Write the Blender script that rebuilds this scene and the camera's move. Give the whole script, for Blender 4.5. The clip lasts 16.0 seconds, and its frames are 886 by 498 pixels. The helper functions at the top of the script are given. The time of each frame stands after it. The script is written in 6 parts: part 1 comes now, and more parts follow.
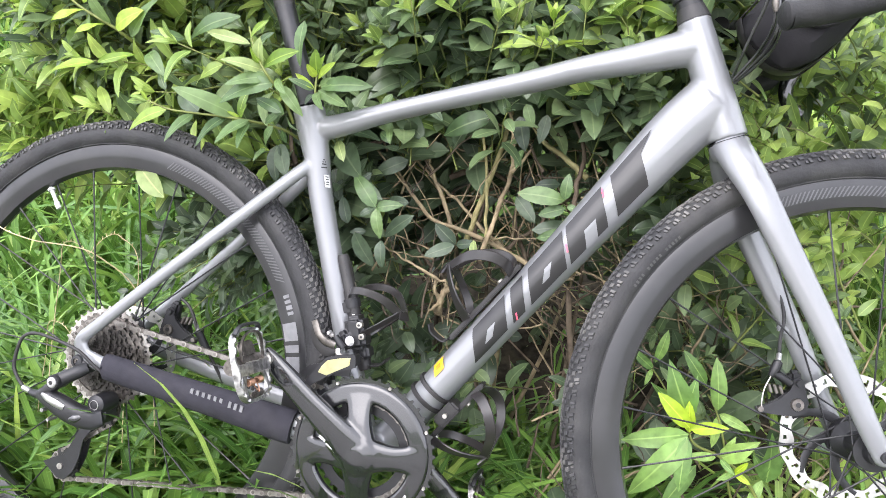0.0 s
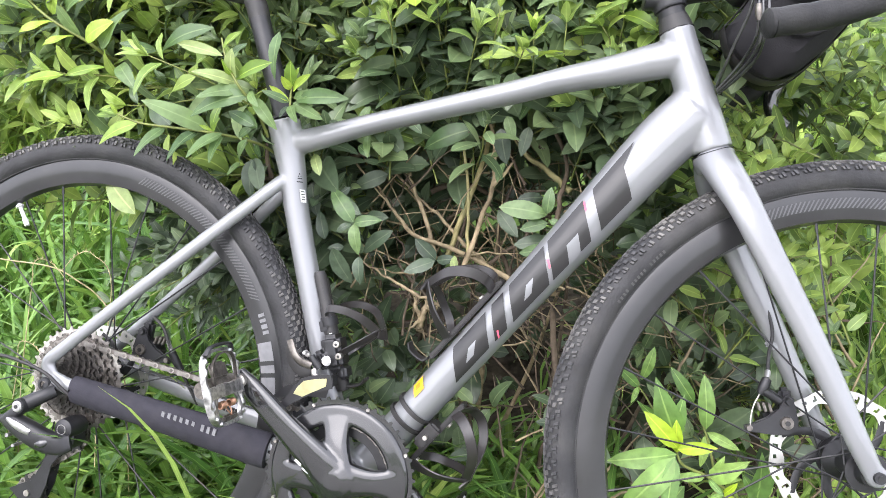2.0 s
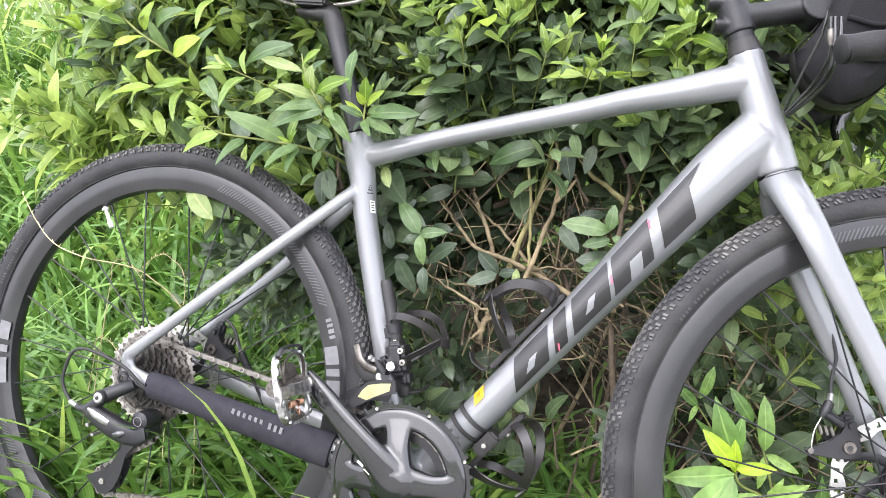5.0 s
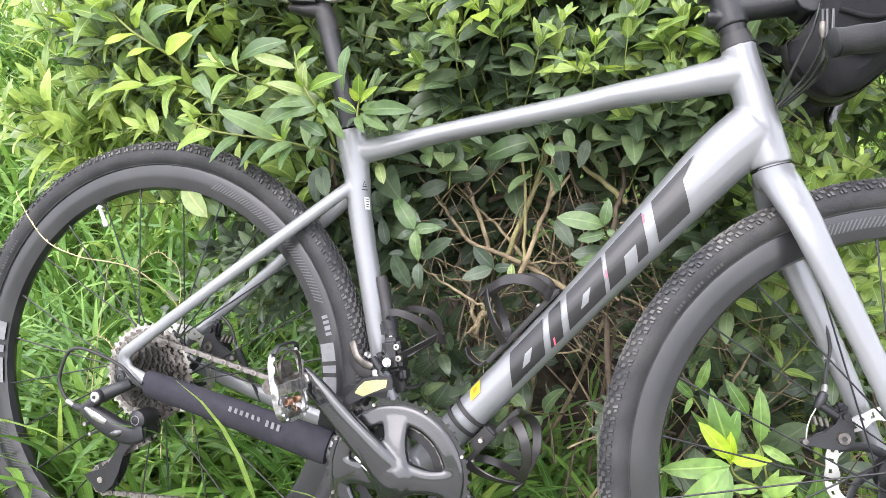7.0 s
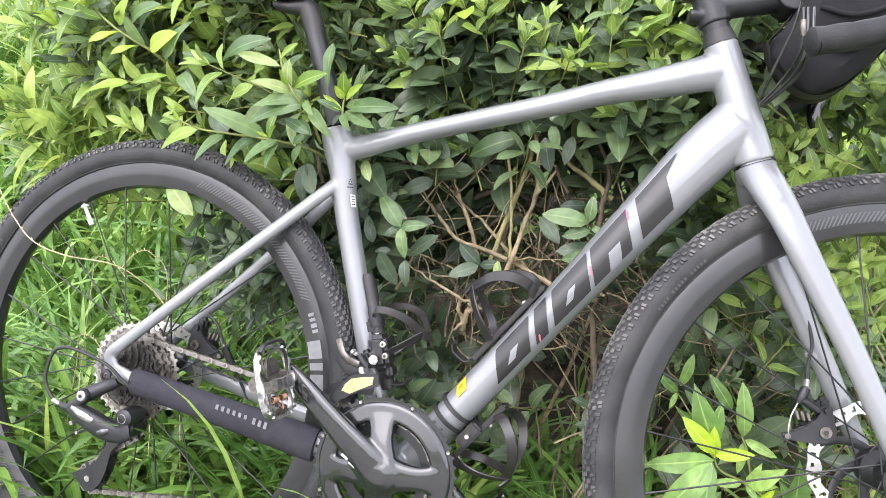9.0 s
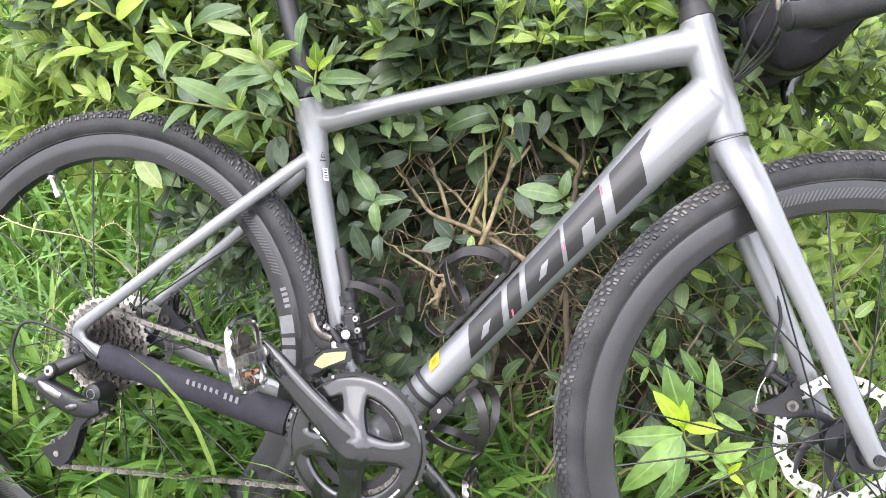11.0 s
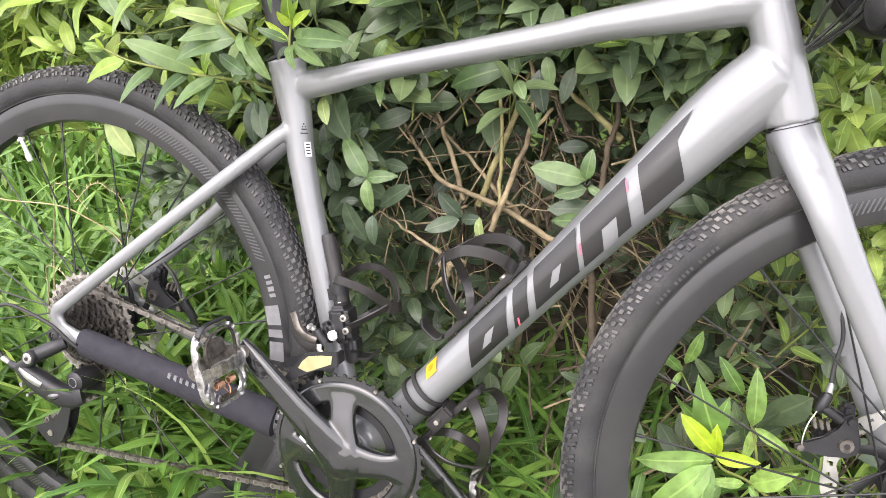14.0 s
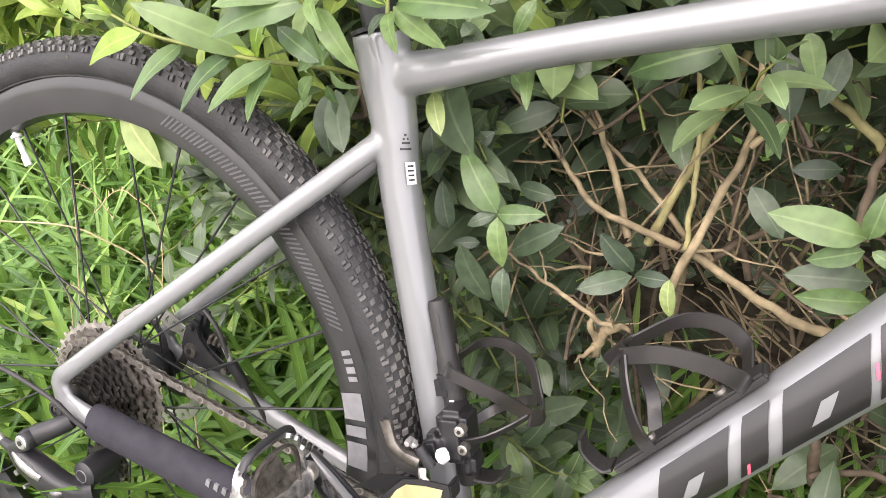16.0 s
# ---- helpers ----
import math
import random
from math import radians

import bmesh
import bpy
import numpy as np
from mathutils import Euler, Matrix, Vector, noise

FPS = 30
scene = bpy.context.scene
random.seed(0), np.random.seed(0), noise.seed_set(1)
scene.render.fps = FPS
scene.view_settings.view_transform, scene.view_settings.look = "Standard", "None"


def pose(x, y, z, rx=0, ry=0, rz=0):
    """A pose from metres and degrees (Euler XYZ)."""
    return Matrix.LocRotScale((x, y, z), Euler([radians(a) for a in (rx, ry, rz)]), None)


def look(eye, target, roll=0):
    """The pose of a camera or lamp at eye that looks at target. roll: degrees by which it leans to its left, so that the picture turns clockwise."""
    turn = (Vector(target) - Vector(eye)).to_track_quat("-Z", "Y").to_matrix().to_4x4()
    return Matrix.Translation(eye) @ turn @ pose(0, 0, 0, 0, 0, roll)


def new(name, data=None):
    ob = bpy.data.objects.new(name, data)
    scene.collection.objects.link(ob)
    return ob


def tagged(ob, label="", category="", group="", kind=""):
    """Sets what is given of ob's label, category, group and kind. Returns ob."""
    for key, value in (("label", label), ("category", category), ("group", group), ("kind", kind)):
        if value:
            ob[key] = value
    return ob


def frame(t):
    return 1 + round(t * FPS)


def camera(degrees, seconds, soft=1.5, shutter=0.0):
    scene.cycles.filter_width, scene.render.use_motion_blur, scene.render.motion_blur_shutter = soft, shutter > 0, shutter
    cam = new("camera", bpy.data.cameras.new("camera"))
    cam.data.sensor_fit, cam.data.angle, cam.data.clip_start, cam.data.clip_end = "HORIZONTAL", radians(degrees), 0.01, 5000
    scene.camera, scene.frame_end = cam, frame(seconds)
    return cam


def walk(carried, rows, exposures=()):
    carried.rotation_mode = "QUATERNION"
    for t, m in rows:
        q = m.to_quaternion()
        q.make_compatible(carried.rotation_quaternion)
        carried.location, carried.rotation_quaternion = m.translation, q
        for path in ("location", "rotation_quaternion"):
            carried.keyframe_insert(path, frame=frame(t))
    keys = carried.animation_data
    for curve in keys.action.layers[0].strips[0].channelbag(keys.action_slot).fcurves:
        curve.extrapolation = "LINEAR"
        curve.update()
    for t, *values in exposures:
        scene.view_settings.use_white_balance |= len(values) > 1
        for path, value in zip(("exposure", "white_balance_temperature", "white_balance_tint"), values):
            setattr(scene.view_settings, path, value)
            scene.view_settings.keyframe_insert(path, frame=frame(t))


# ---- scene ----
LEAN = -9.0          # the bicycle leans back into the shrub
cam = camera(61.137, 16.0, soft=0.35)
PATH = [
    (0, pose(0.7339, -0.8593, 0.7168, 79.49, -1.473, 14.698)),
    (0.5, pose(0.737, -0.8542, 0.7192, 79.529, -1.129, 14.253)),
    (1, pose(0.7417, -0.8472, 0.7191, 79.606, -0.94, 13.622)),
    (1.5, pose(0.7483, -0.8313, 0.7227, 80.05, -0.917, 13.382)),
    (2, pose(0.7408, -0.8288, 0.7159, 80.5, -1.213, 13.911)),
    (2.5, pose(0.7429, -0.8687, 0.7249, 80.855, -1.747, 15.154)),
    (3, pose(0.7322, -0.8654, 0.719, 81.33, -2.216, 16.584)),
    (3.5, pose(0.7299, -0.8562, 0.7133, 81.567, -2.507, 17.588)),
    (4, pose(0.7235, -0.8584, 0.7123, 81.581, -2.626, 17.672)),
    (6.5, pose(0.7341, -0.8643, 0.7198, 81.368, -1.923, 17.768)),
    (7, pose(0.7295, -0.8623, 0.7197, 81.01, -1.877, 17.448)),
    (7.5, pose(0.7338, -0.8645, 0.7184, 81.087, -1.89, 17.27)),
    (8, pose(0.7347, -0.8652, 0.7221, 80.792, -1.786, 17.106)),
    (8.5, pose(0.7355, -0.8643, 0.7241, 80.761, -1.765, 16.977)),
    (11, pose(0.7407, -0.8552, 0.7235, 78.705, -2.277, 15.112)),
    (11.5, pose(0.7335, -0.8591, 0.7221, 78.179, -2.682, 14.806)),
    (12, pose(0.7355, -0.8575, 0.718, 77.952, -3.065, 14.968)),
    (12.5, pose(0.7606, -0.8164, 0.7294, 77.516, -3.324, 15.347)),
    (13, pose(0.7702, -0.7494, 0.6696, 76.01, -3.247, 16.786)),
    (13.5, pose(0.7698, -0.6377, 0.7106, 72.507, -2.343, 18.091)),
    (14, pose(0.7659, -0.6636, 0.834, 68.44, -1.121, 20.249)),
    (14.5, pose(0.7876, -0.6171, 0.8927, 66.105, -0.344, 21.47)),
    (15, pose(0.7499, -0.5767, 0.8957, 63.777, 0.37, 22.554)),
    (15.5, pose(0.6297, -0.4875, 0.8367, 63.366, 0.33, 23.993)),
    (16, pose(0.575, -0.3904, 0.813, 64.314, -0.488, 25.172)),
]
walk(cam, PATH, exposures=[(0.0, 2.90, 6350, 15), (12.0, 2.90, 6400, 16), (13.0, 2.88, 6400, 17), (14.0, 2.90, 6800, 17), (16.0, 2.96, 7000, 18)])

# ---- world and light: a bright overcast sky ----
world = bpy.data.worlds.new("overcast_sky")
scene.world = world
world.use_nodes = True
wn = world.node_tree.nodes
sky = wn.new("ShaderNodeTexSky")
sky.sky_type = 'NISHITA'
sky.sun_disc = False
sky.sun_elevation, sky.sun_rotation = radians(45), radians(193)
sky.air_density, sky.dust_density, sky.ozone_density = 1.0, 4.0, 0.6
wash = wn.new("ShaderNodeHueSaturation")
wash.inputs["Saturation"].default_value = 0.6
world.node_tree.links.new(sky.outputs[0], wash.inputs["Color"])
cloud = wn.new("ShaderNodeMix")          # an even cloud cover over the clear sky
cloud.data_type = 'RGBA'
cloud.inputs["Factor"].default_value = 0.9
cloud.inputs[7].default_value = (3.0, 3.1, 3.3, 1)
world.node_tree.links.new(wash.outputs[0], cloud.inputs[6])
world.node_tree.links.new(cloud.outputs[2], wn["Background"].inputs[0])
wn["Background"].inputs[1].default_value = 0.15
sun = new("sun", bpy.data.lights.new("sun", "SUN"))
sun.data.energy, sun.data.angle, sun.data.color = 0.36, radians(55), (1.0, 0.98, 0.97)
sun.matrix_world = look((-1.0, -4.3, 4.0), (0, 0, 0))


# ---- materials ----
def material(name, color, rough=0.5, metal=0.0, vary=0.12, scale=30.0, bump=0.0, bump_scale=200.0, coat=0.0,
             dirt=None, dirt_amount=0.0, random_by="", leaf=False, spec=0.5):
    """Noise-varied principled surface; vary is the spread of brightness, dirt a second colour in patches."""
    m = bpy.data.materials.new(name)
    m.use_nodes = True
    nt, bs = m.node_tree, m.node_tree.nodes["Principled BSDF"]
    n, l = nt.nodes, nt.links
    tc = n.new("ShaderNodeTexCoord")
    nz = n.new("ShaderNodeTexNoise")
    nz.inputs["Scale"].default_value, nz.inputs["Detail"].default_value = scale, 6.0
    l.new(tc.outputs["Object"], nz.inputs["Vector"])
    rmp = n.new("ShaderNodeMapRange")
    rmp.inputs["From Min"].default_value, rmp.inputs["From Max"].default_value = 0.3, 0.7
    rmp.inputs["To Min"].default_value, rmp.inputs["To Max"].default_value = 1 - vary, 1 + vary
    l.new(nz.outputs["Fac"], rmp.inputs["Value"])
    value = rmp.outputs["Result"]
    hs = n.new("ShaderNodeHueSaturation")
    hs.inputs["Color"].default_value = (*color, 1)
    if random_by:
        src = n.new("ShaderNodeNewGeometry") if random_by == "island" else n.new("ShaderNodeObjectInfo")
        rnd = src.outputs["Random Per Island"] if random_by == "island" else src.outputs["Random"]
        mr = n.new("ShaderNodeMapRange")
        mr.inputs["To Min"].default_value, mr.inputs["To Max"].default_value = 0.62, 1.42
        l.new(rnd, mr.inputs["Value"])
        mul = n.new("ShaderNodeMath")
        mul.operation = 'MULTIPLY'
        l.new(mr.outputs["Result"], mul.inputs[0])
        l.new(value, mul.inputs[1])
        value = mul.outputs[0]
        hu = n.new("ShaderNodeMapRange")
        hu.inputs["To Min"].default_value, hu.inputs["To Max"].default_value = 0.515, 0.48
        l.new(rnd, hu.inputs["Value"])
        l.new(hu.outputs["Result"], hs.inputs["Hue"])
    l.new(value, hs.inputs["Value"])
    col = hs.outputs["Color"]
    if dirt:
        nd = n.new("ShaderNodeTexNoise")
        nd.inputs["Scale"].default_value, nd.inputs["Detail"].default_value = scale * 0.37, 8.0
        l.new(tc.outputs["Object"], nd.inputs["Vector"])
        dr = n.new("ShaderNodeMapRange")
        dr.inputs["From Min"].default_value, dr.inputs["From Max"].default_value = 0.48, 0.75
        dr.inputs["To Max"].default_value = dirt_amount
        l.new(nd.outputs["Fac"], dr.inputs["Value"])
        mx = n.new("ShaderNodeMix")
        mx.data_type = 'RGBA'
        l.new(dr.outputs["Result"], mx.inputs["Factor"])
        l.new(col, mx.inputs[6])
        mx.inputs[7].default_value = (*dirt, 1)
        col = mx.outputs[2]
    l.new(col, bs.inputs["Base Color"])
    bs.inputs["Roughness"].default_value, bs.inputs["Metallic"].default_value = rough, metal
    bs.inputs["Coat Weight"].default_value, bs.inputs["Coat Roughness"].default_value = coat, 0.06
    bs.inputs["Specular IOR Level"].default_value = spec
    if bump:
        nb = n.new("ShaderNodeTexNoise")
        nb.inputs["Scale"].default_value, nb.inputs["Detail"].default_value = bump_scale, 5.0
        l.new(tc.outputs["Object"], nb.inputs["Vector"])
        bp = n.new("ShaderNodeBump")
        bp.inputs["Strength"].default_value, bp.inputs["Distance"].default_value = bump, 0.002
        l.new(nb.outputs["Fac"], bp.inputs["Height"])
        l.new(bp.outputs["Normal"], bs.inputs["Normal"])
    if leaf:
        rib = n.new("ShaderNodeAttribute")
        rib.attribute_name = "rib"
        rr = n.new("ShaderNodeMapRange")
        rr.inputs["From Min"].default_value, rr.inputs["From Max"].default_value = 0.88, 1.0
        rr.inputs["To Max"].default_value = 0.55
        l.new(rib.outputs["Fac"], rr.inputs["Value"])
        rm = n.new("ShaderNodeMix")
        rm.data_type = 'RGBA'
        l.new(rr.outputs["Result"], rm.inputs["Factor"])
        l.new(col, rm.inputs[6])
        rm.inputs[7].default_value = (min(1, color[0] * 2.2 + 0.05), min(1, color[1] * 1.9 + 0.05), min(1, color[2] * 2 + 0.03), 1)
        col = rm.outputs[2]
        l.new(col, bs.inputs["Base Color"])
        tr = n.new("ShaderNodeBsdfTranslucent")
        bright = n.new("ShaderNodeHueSaturation")
        bright.inputs["Hue"].default_value, bright.inputs["Value"].default_value = 0.485, 1.5
        l.new(col, bright.inputs["Color"])
        l.new(bright.outputs["Color"], tr.inputs["Color"])
        ms = n.new("ShaderNodeMixShader")
        ms.inputs[0].default_value = leaf
        l.new(bs.outputs[0], ms.inputs[1])
        l.new(tr.outputs[0], ms.inputs[2])
        l.new(ms.outputs[0], n["Material Output"].inputs["Surface"])
    return m


PAINT = material("grey_gloss_paint", (0.188, 0.193, 0.202), 0.42, 0.32, 0.07, 10, 0.10, 34, 1.0, (0.235, 0.23, 0.22), 0.15, spec=0.45)
BLACK = material("black_anodised", (0.018, 0.018, 0.020), 0.42, 0.2, 0.25, 60, 0.08, 500)
SHINY = material("black_gloss_paint", (0.014, 0.014, 0.015), 0.12, 0.0, 0.1, 20, 0.02, 300, 0.8)
GLOSS = material("dark_grey_gloss", (0.010, 0.0105, 0.012), 0.21, 0.0, 0.2, 25, 0.03, 300, 1.0, (0.05, 0.048, 0.044), 0.15)
PLASTIC = material("black_plastic", (0.022, 0.021, 0.021), 0.5, 0.0, 0.2, 60, 0.1, 700, spec=0.4)
CAGE = material("brown_black_plastic", (0.020, 0.018, 0.018), 0.33, 0.0, 0.2, 40, 0.05, 400)
RUBBER = material("tyre_rubber", (0.019, 0.019, 0.0205), 0.60, 0.0, 0.3, 40, 0.35, 300, dirt=(0.075, 0.072, 0.068), dirt_amount=0.5, spec=0.4)
KNOB = material("tread_rubber", (0.034, 0.034, 0.036), 0.62, 0.0, 0.35, 60, 0.3, 350, dirt=(0.20, 0.19, 0.175), dirt_amount=0.75, spec=0.45)
RIM = material("carbon_rim", (0.014, 0.014, 0.0155), 0.30, 0.0, 0.2, 25, 0.05, 600, 0.25, (0.055, 0.052, 0.049), 0.3)
WEAVE = material("carbon_weave", (0.070, 0.070, 0.073), 0.42, 0.0, 0.15, 25)
STEEL = material("worn_steel", (0.44, 0.415, 0.385), 0.34, 0.85, 0.35, 140, 0.1, 400, dirt=(0.05, 0.040, 0.030), dirt_amount=0.8)
GRIMY = material("grimy_chain_steel", (0.17, 0.155, 0.14), 0.40, 0.8, 0.4, 140, 0.15, 400, dirt=(0.018, 0.015, 0.012), dirt_amount=0.9)
CHAIN = material("oily_chain_steel", (0.29, 0.27, 0.25), 0.36, 0.85, 0.4, 140, 0.1, 400, dirt=(0.03, 0.025, 0.02), dirt_amount=0.9)
COG = material("grimy_cog_steel", (0.080, 0.074, 0.068), 0.45, 0.8, 0.45, 160, 0.15, 400, dirt=(0.012, 0.010, 0.009), dirt_amount=1.0)
ROTOR = material("brushed_rotor_steel", (0.54, 0.53, 0.505), 0.33, 0.85, 0.12, 60, 0.05, 500)
SILVER = material("silver_alloy", (0.46, 0.45, 0.45), 0.32, 0.8, 0.25, 120, 0.1, 400, dirt=(0.04, 0.034, 0.03), dirt_amount=0.9)
NEOPRENE = material("black_neoprene", (0.026, 0.025, 0.032), 0.85, 0.0, 0.15, 80, 0.3, 900, dirt=(0.06, 0.056, 0.058), dirt_amount=0.25, spec=0.25)
CLOTH = material("black_ripstop_cloth", (0.012, 0.0115, 0.013), 0.8, 0.0, 0.25, 30, 0.25, 700, spec=0.2)
TAPE = material("black_bar_tape", (0.011, 0.011, 0.012), 0.62, 0.0, 0.3, 60, 0.3, 500, dirt=(0.05, 0.048, 0.045), dirt_amount=0.3, spec=0.35)
DECAL = material("black_decal_film", (0.010, 0.0095, 0.010), 0.35, 0.0, 0.2, 40, 0.03, 500, 0.25)
PALE = material("pale_grey_print", (0.15, 0.15, 0.157), 0.5, 0.0, 0.2, 80)
YELLOW = material("yellow_sticker_film", (0.80, 0.40, 0.01), 0.35, 0.0, 0.1, 60)
ORANGE = material("orange_print", (0.80, 0.20, 0.01), 0.35, 0.0, 0.1, 60)
PINK = material("pink_scuffed_paint", (0.75, 0.10, 0.16), 0.4, 0.0, 0.2, 60)
LIME = material("cream_wear_film", (0.36, 0.34, 0.17), 0.4, 0.1, 0.2, 60, 0.05, 300, dirt=(0.28, 0.25, 0.14), dirt_amount=0.5)
WORN = material("worn_print", (0.048, 0.047, 0.046), 0.6, 0.0, 0.4, 90)
RED = material("red_film", (0.42, 0.035, 0.03), 0.4, 0.0, 0.2, 60)
WHITE = material("white_print", (0.58, 0.58, 0.57), 0.4, 0.0, 0.15, 80)
PEDAL_METAL = material("scuffed_pedal_steel", (0.46, 0.455, 0.45), 0.3, 0.9, 0.4, 180, 0.15, 400, dirt=(0.015, 0.013, 0.012), dirt_amount=1.0)
COPPER = material("rusty_spring_steel", (0.30, 0.17, 0.11), 0.4, 0.8, 0.35, 120, 0.1, 400)
BARK = material("pale_brown_bark", (0.30, 0.240, 0.150), 0.8, 0.0, 0.4, 60, 0.5, 160, dirt=(0.08, 0.062, 0.044), dirt_amount=0.8, spec=0.2)
BARK_DARK = material("dry_dark_bark", (0.12, 0.093, 0.068), 0.85, 0.0, 0.4, 60, 0.5, 160, dirt=(0.04, 0.031, 0.023), dirt_amount=0.7, spec=0.2)
BARK_GREEN = material("olive_tan_bark", (0.30, 0.27, 0.13), 0.75, 0.0, 0.3, 60, 0.4, 160, spec=0.2)
STALK = material("green_stalk", (0.15, 0.175, 0.042), 0.55, 0.0, 0.25, 50, 0.1, 200)
TURF = material("grassy_turf", (0.070, 0.118, 0.026), 0.9, 0.0, 0.6, 9, 0.9, 40, dirt=(0.045, 0.052, 0.022), dirt_amount=0.9, spec=0.15)
# leaf tones by age; also picked by place to paint lit and shaded foliage
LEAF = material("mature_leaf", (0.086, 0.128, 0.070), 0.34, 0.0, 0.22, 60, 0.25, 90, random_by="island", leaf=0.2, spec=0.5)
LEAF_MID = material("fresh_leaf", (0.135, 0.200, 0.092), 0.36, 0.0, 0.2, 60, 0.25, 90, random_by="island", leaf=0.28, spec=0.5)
LEAF_NEW = material("young_leaf", (0.245, 0.355, 0.092), 0.40, 0.0, 0.18, 60, 0.2, 90, random_by="island", leaf=0.35)
# darker copies of the two leaf tones: the hollow's shade is in their colour
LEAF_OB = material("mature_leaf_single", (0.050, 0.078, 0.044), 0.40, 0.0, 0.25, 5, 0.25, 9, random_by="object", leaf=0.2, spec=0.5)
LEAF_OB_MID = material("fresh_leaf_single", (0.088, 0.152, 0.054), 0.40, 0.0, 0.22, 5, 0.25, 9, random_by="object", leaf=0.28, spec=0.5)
LEAF_OB_NEW = material("young_leaf_single", (0.210, 0.325, 0.045), 0.42, 0.0, 0.18, 5, 0.2, 9, random_by="object", leaf=0.35)
YELLOWING = material("yellowing_leaf", (0.25, 0.32, 0.12), 0.45, 0.0, 0.2, 5, 0.2, 9, leaf=0.3)
HERB = material("herb_leaf", (0.180, 0.310, 0.078), 0.45, 0.0, 0.3, 5, 0.4, 14, random_by="object", leaf=0.3)
HERB_NEW = material("young_herb_leaf", (0.33, 0.46, 0.030), 0.42, 0.0, 0.2, 5, 0.3, 10, leaf=0.35)
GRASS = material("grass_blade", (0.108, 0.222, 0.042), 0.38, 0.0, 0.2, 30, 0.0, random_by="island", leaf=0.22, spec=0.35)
# lit copy of the grass blade: sunlight is put into the base colour
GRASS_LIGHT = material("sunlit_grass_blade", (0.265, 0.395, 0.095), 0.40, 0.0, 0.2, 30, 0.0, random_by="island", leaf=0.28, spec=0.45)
STRAW = material("dry_straw", (0.50, 0.42, 0.24), 0.7, 0.0, 0.25, 50, random_by="island")
SOIL = material("soil_with_litter", (0.050, 0.041, 0.031), 0.95, 0.0, 0.6, 45, 1.0, 70, dirt=(0.13, 0.105, 0.075), dirt_amount=0.7, spec=0.15)
# pale concrete for the added slab that throws fill light upwards
BOUNCE_SLAB = material("pale_bounce_concrete", (0.36, 0.35, 0.325), 0.85, 0.0, 0.2, 6, 0.4, 90, dirt=(0.25, 0.235, 0.21), dirt_amount=0.7, spec=0.25)


# ---- shape helpers ----
def part(name, bm, mat, parent=None, label="", smooth=True, m=None):
    """Links a bmesh (or a finished mesh) as one mesh object under a thing or a part."""
    if isinstance(bm, bmesh.types.BMesh):
        if m is not None:
            bm.transform(m)
        bmesh.ops.recalc_face_normals(bm, faces=bm.faces)
        me = bpy.data.meshes.new(name)
        bm.to_mesh(me)
        bm.free()
        if smooth:
            me.shade_smooth()
            me.set_sharp_from_angle(angle=radians(38))
        me.materials.append(mat)
    else:
        me = bm
    ob = new(name, me)
    ob.parent = parent
    if label:
        ob["label"] = label
    return ob


def curve(pts, n):
    """Catmull-Rom through rows of numbers, n samples a span; any number of columns."""
    p = np.array(pts, float)
    p = np.vstack([2 * p[0] - p[1], p, 2 * p[-1] - p[-2]])
    out = []
    for i in range(1, len(p) - 2):
        for s in np.arange(n) / n:
            a, b, c, d = p[i - 1:i + 3]
            out.append(0.5 * (2 * b + (c - a) * s + (2 * a - 5 * b + 4 * c - d) * s * s + (3 * b - a - 3 * c + d) * s ** 3))
    return np.array(out + [p[-2]])


def sweep(path, ra, rb=None, n=16, side=(0, 1, 0), bm=None, power=2.0, cap=True):
    """A tube along the path: half-width ra along side, rb across it."""
    bm = bm or bmesh.new()
    path = np.array(path, float)
    k = len(path)
    ra = np.broadcast_to(np.array(ra, float), k)
    rb = ra if rb is None else np.broadcast_to(np.array(rb, float), k)
    tan = np.gradient(path, axis=0)
    tan /= np.linalg.norm(tan, axis=1)[:, None] + 1e-12
    rings = []
    ref = np.array(side, float)
    for i in range(k):
        s = ref - tan[i] * (ref @ tan[i])
        s /= np.linalg.norm(s) + 1e-12
        if rb is ra:
            ref = s
        o = np.cross(tan[i], s)
        ring = []
        for j in range(n):
            a = 2 * math.pi * j / n
            ca, sa = math.cos(a), math.sin(a)
            ca, sa = math.copysign(abs(ca) ** (2 / power), ca), math.copysign(abs(sa) ** (2 / power), sa)
            ring.append(bm.verts.new(path[i] + s * ca * ra[i] + o * sa * rb[i]))
        rings.append(ring)
    for a, b in zip(rings, rings[1:]):
        for j in range(n):
            bm.faces.new((a[j], a[(j + 1) % n], b[(j + 1) % n], b[j]))
    if cap:
        bm.faces.new(rings[0][::-1])
        bm.faces.new(rings[-1])
    return bm


def turned(profile, n=48, bm=None, at=(0, 0, 0), closed=False):
    """A solid of revolution about the y axis from rows of (radius, y)."""
    bm = bm or bmesh.new()
    rows = [[bm.verts.new((at[0] + r * math.cos(2 * math.pi * j / n), at[1] + y, at[2] + r * math.sin(2 * math.pi * j / n)))
             for j in range(n)] for r, y in profile]
    pairs = list(zip(rows, rows[1:])) + ([(rows[-1], rows[0])] if closed else [])
    for a, b in pairs:
        for j in range(n):
            bm.faces.new((a[j], a[(j + 1) % n], b[(j + 1) % n], b[j]))
    if not closed:
        bm.faces.new(rows[0])
        bm.faces.new(rows[-1][::-1])
    return bm


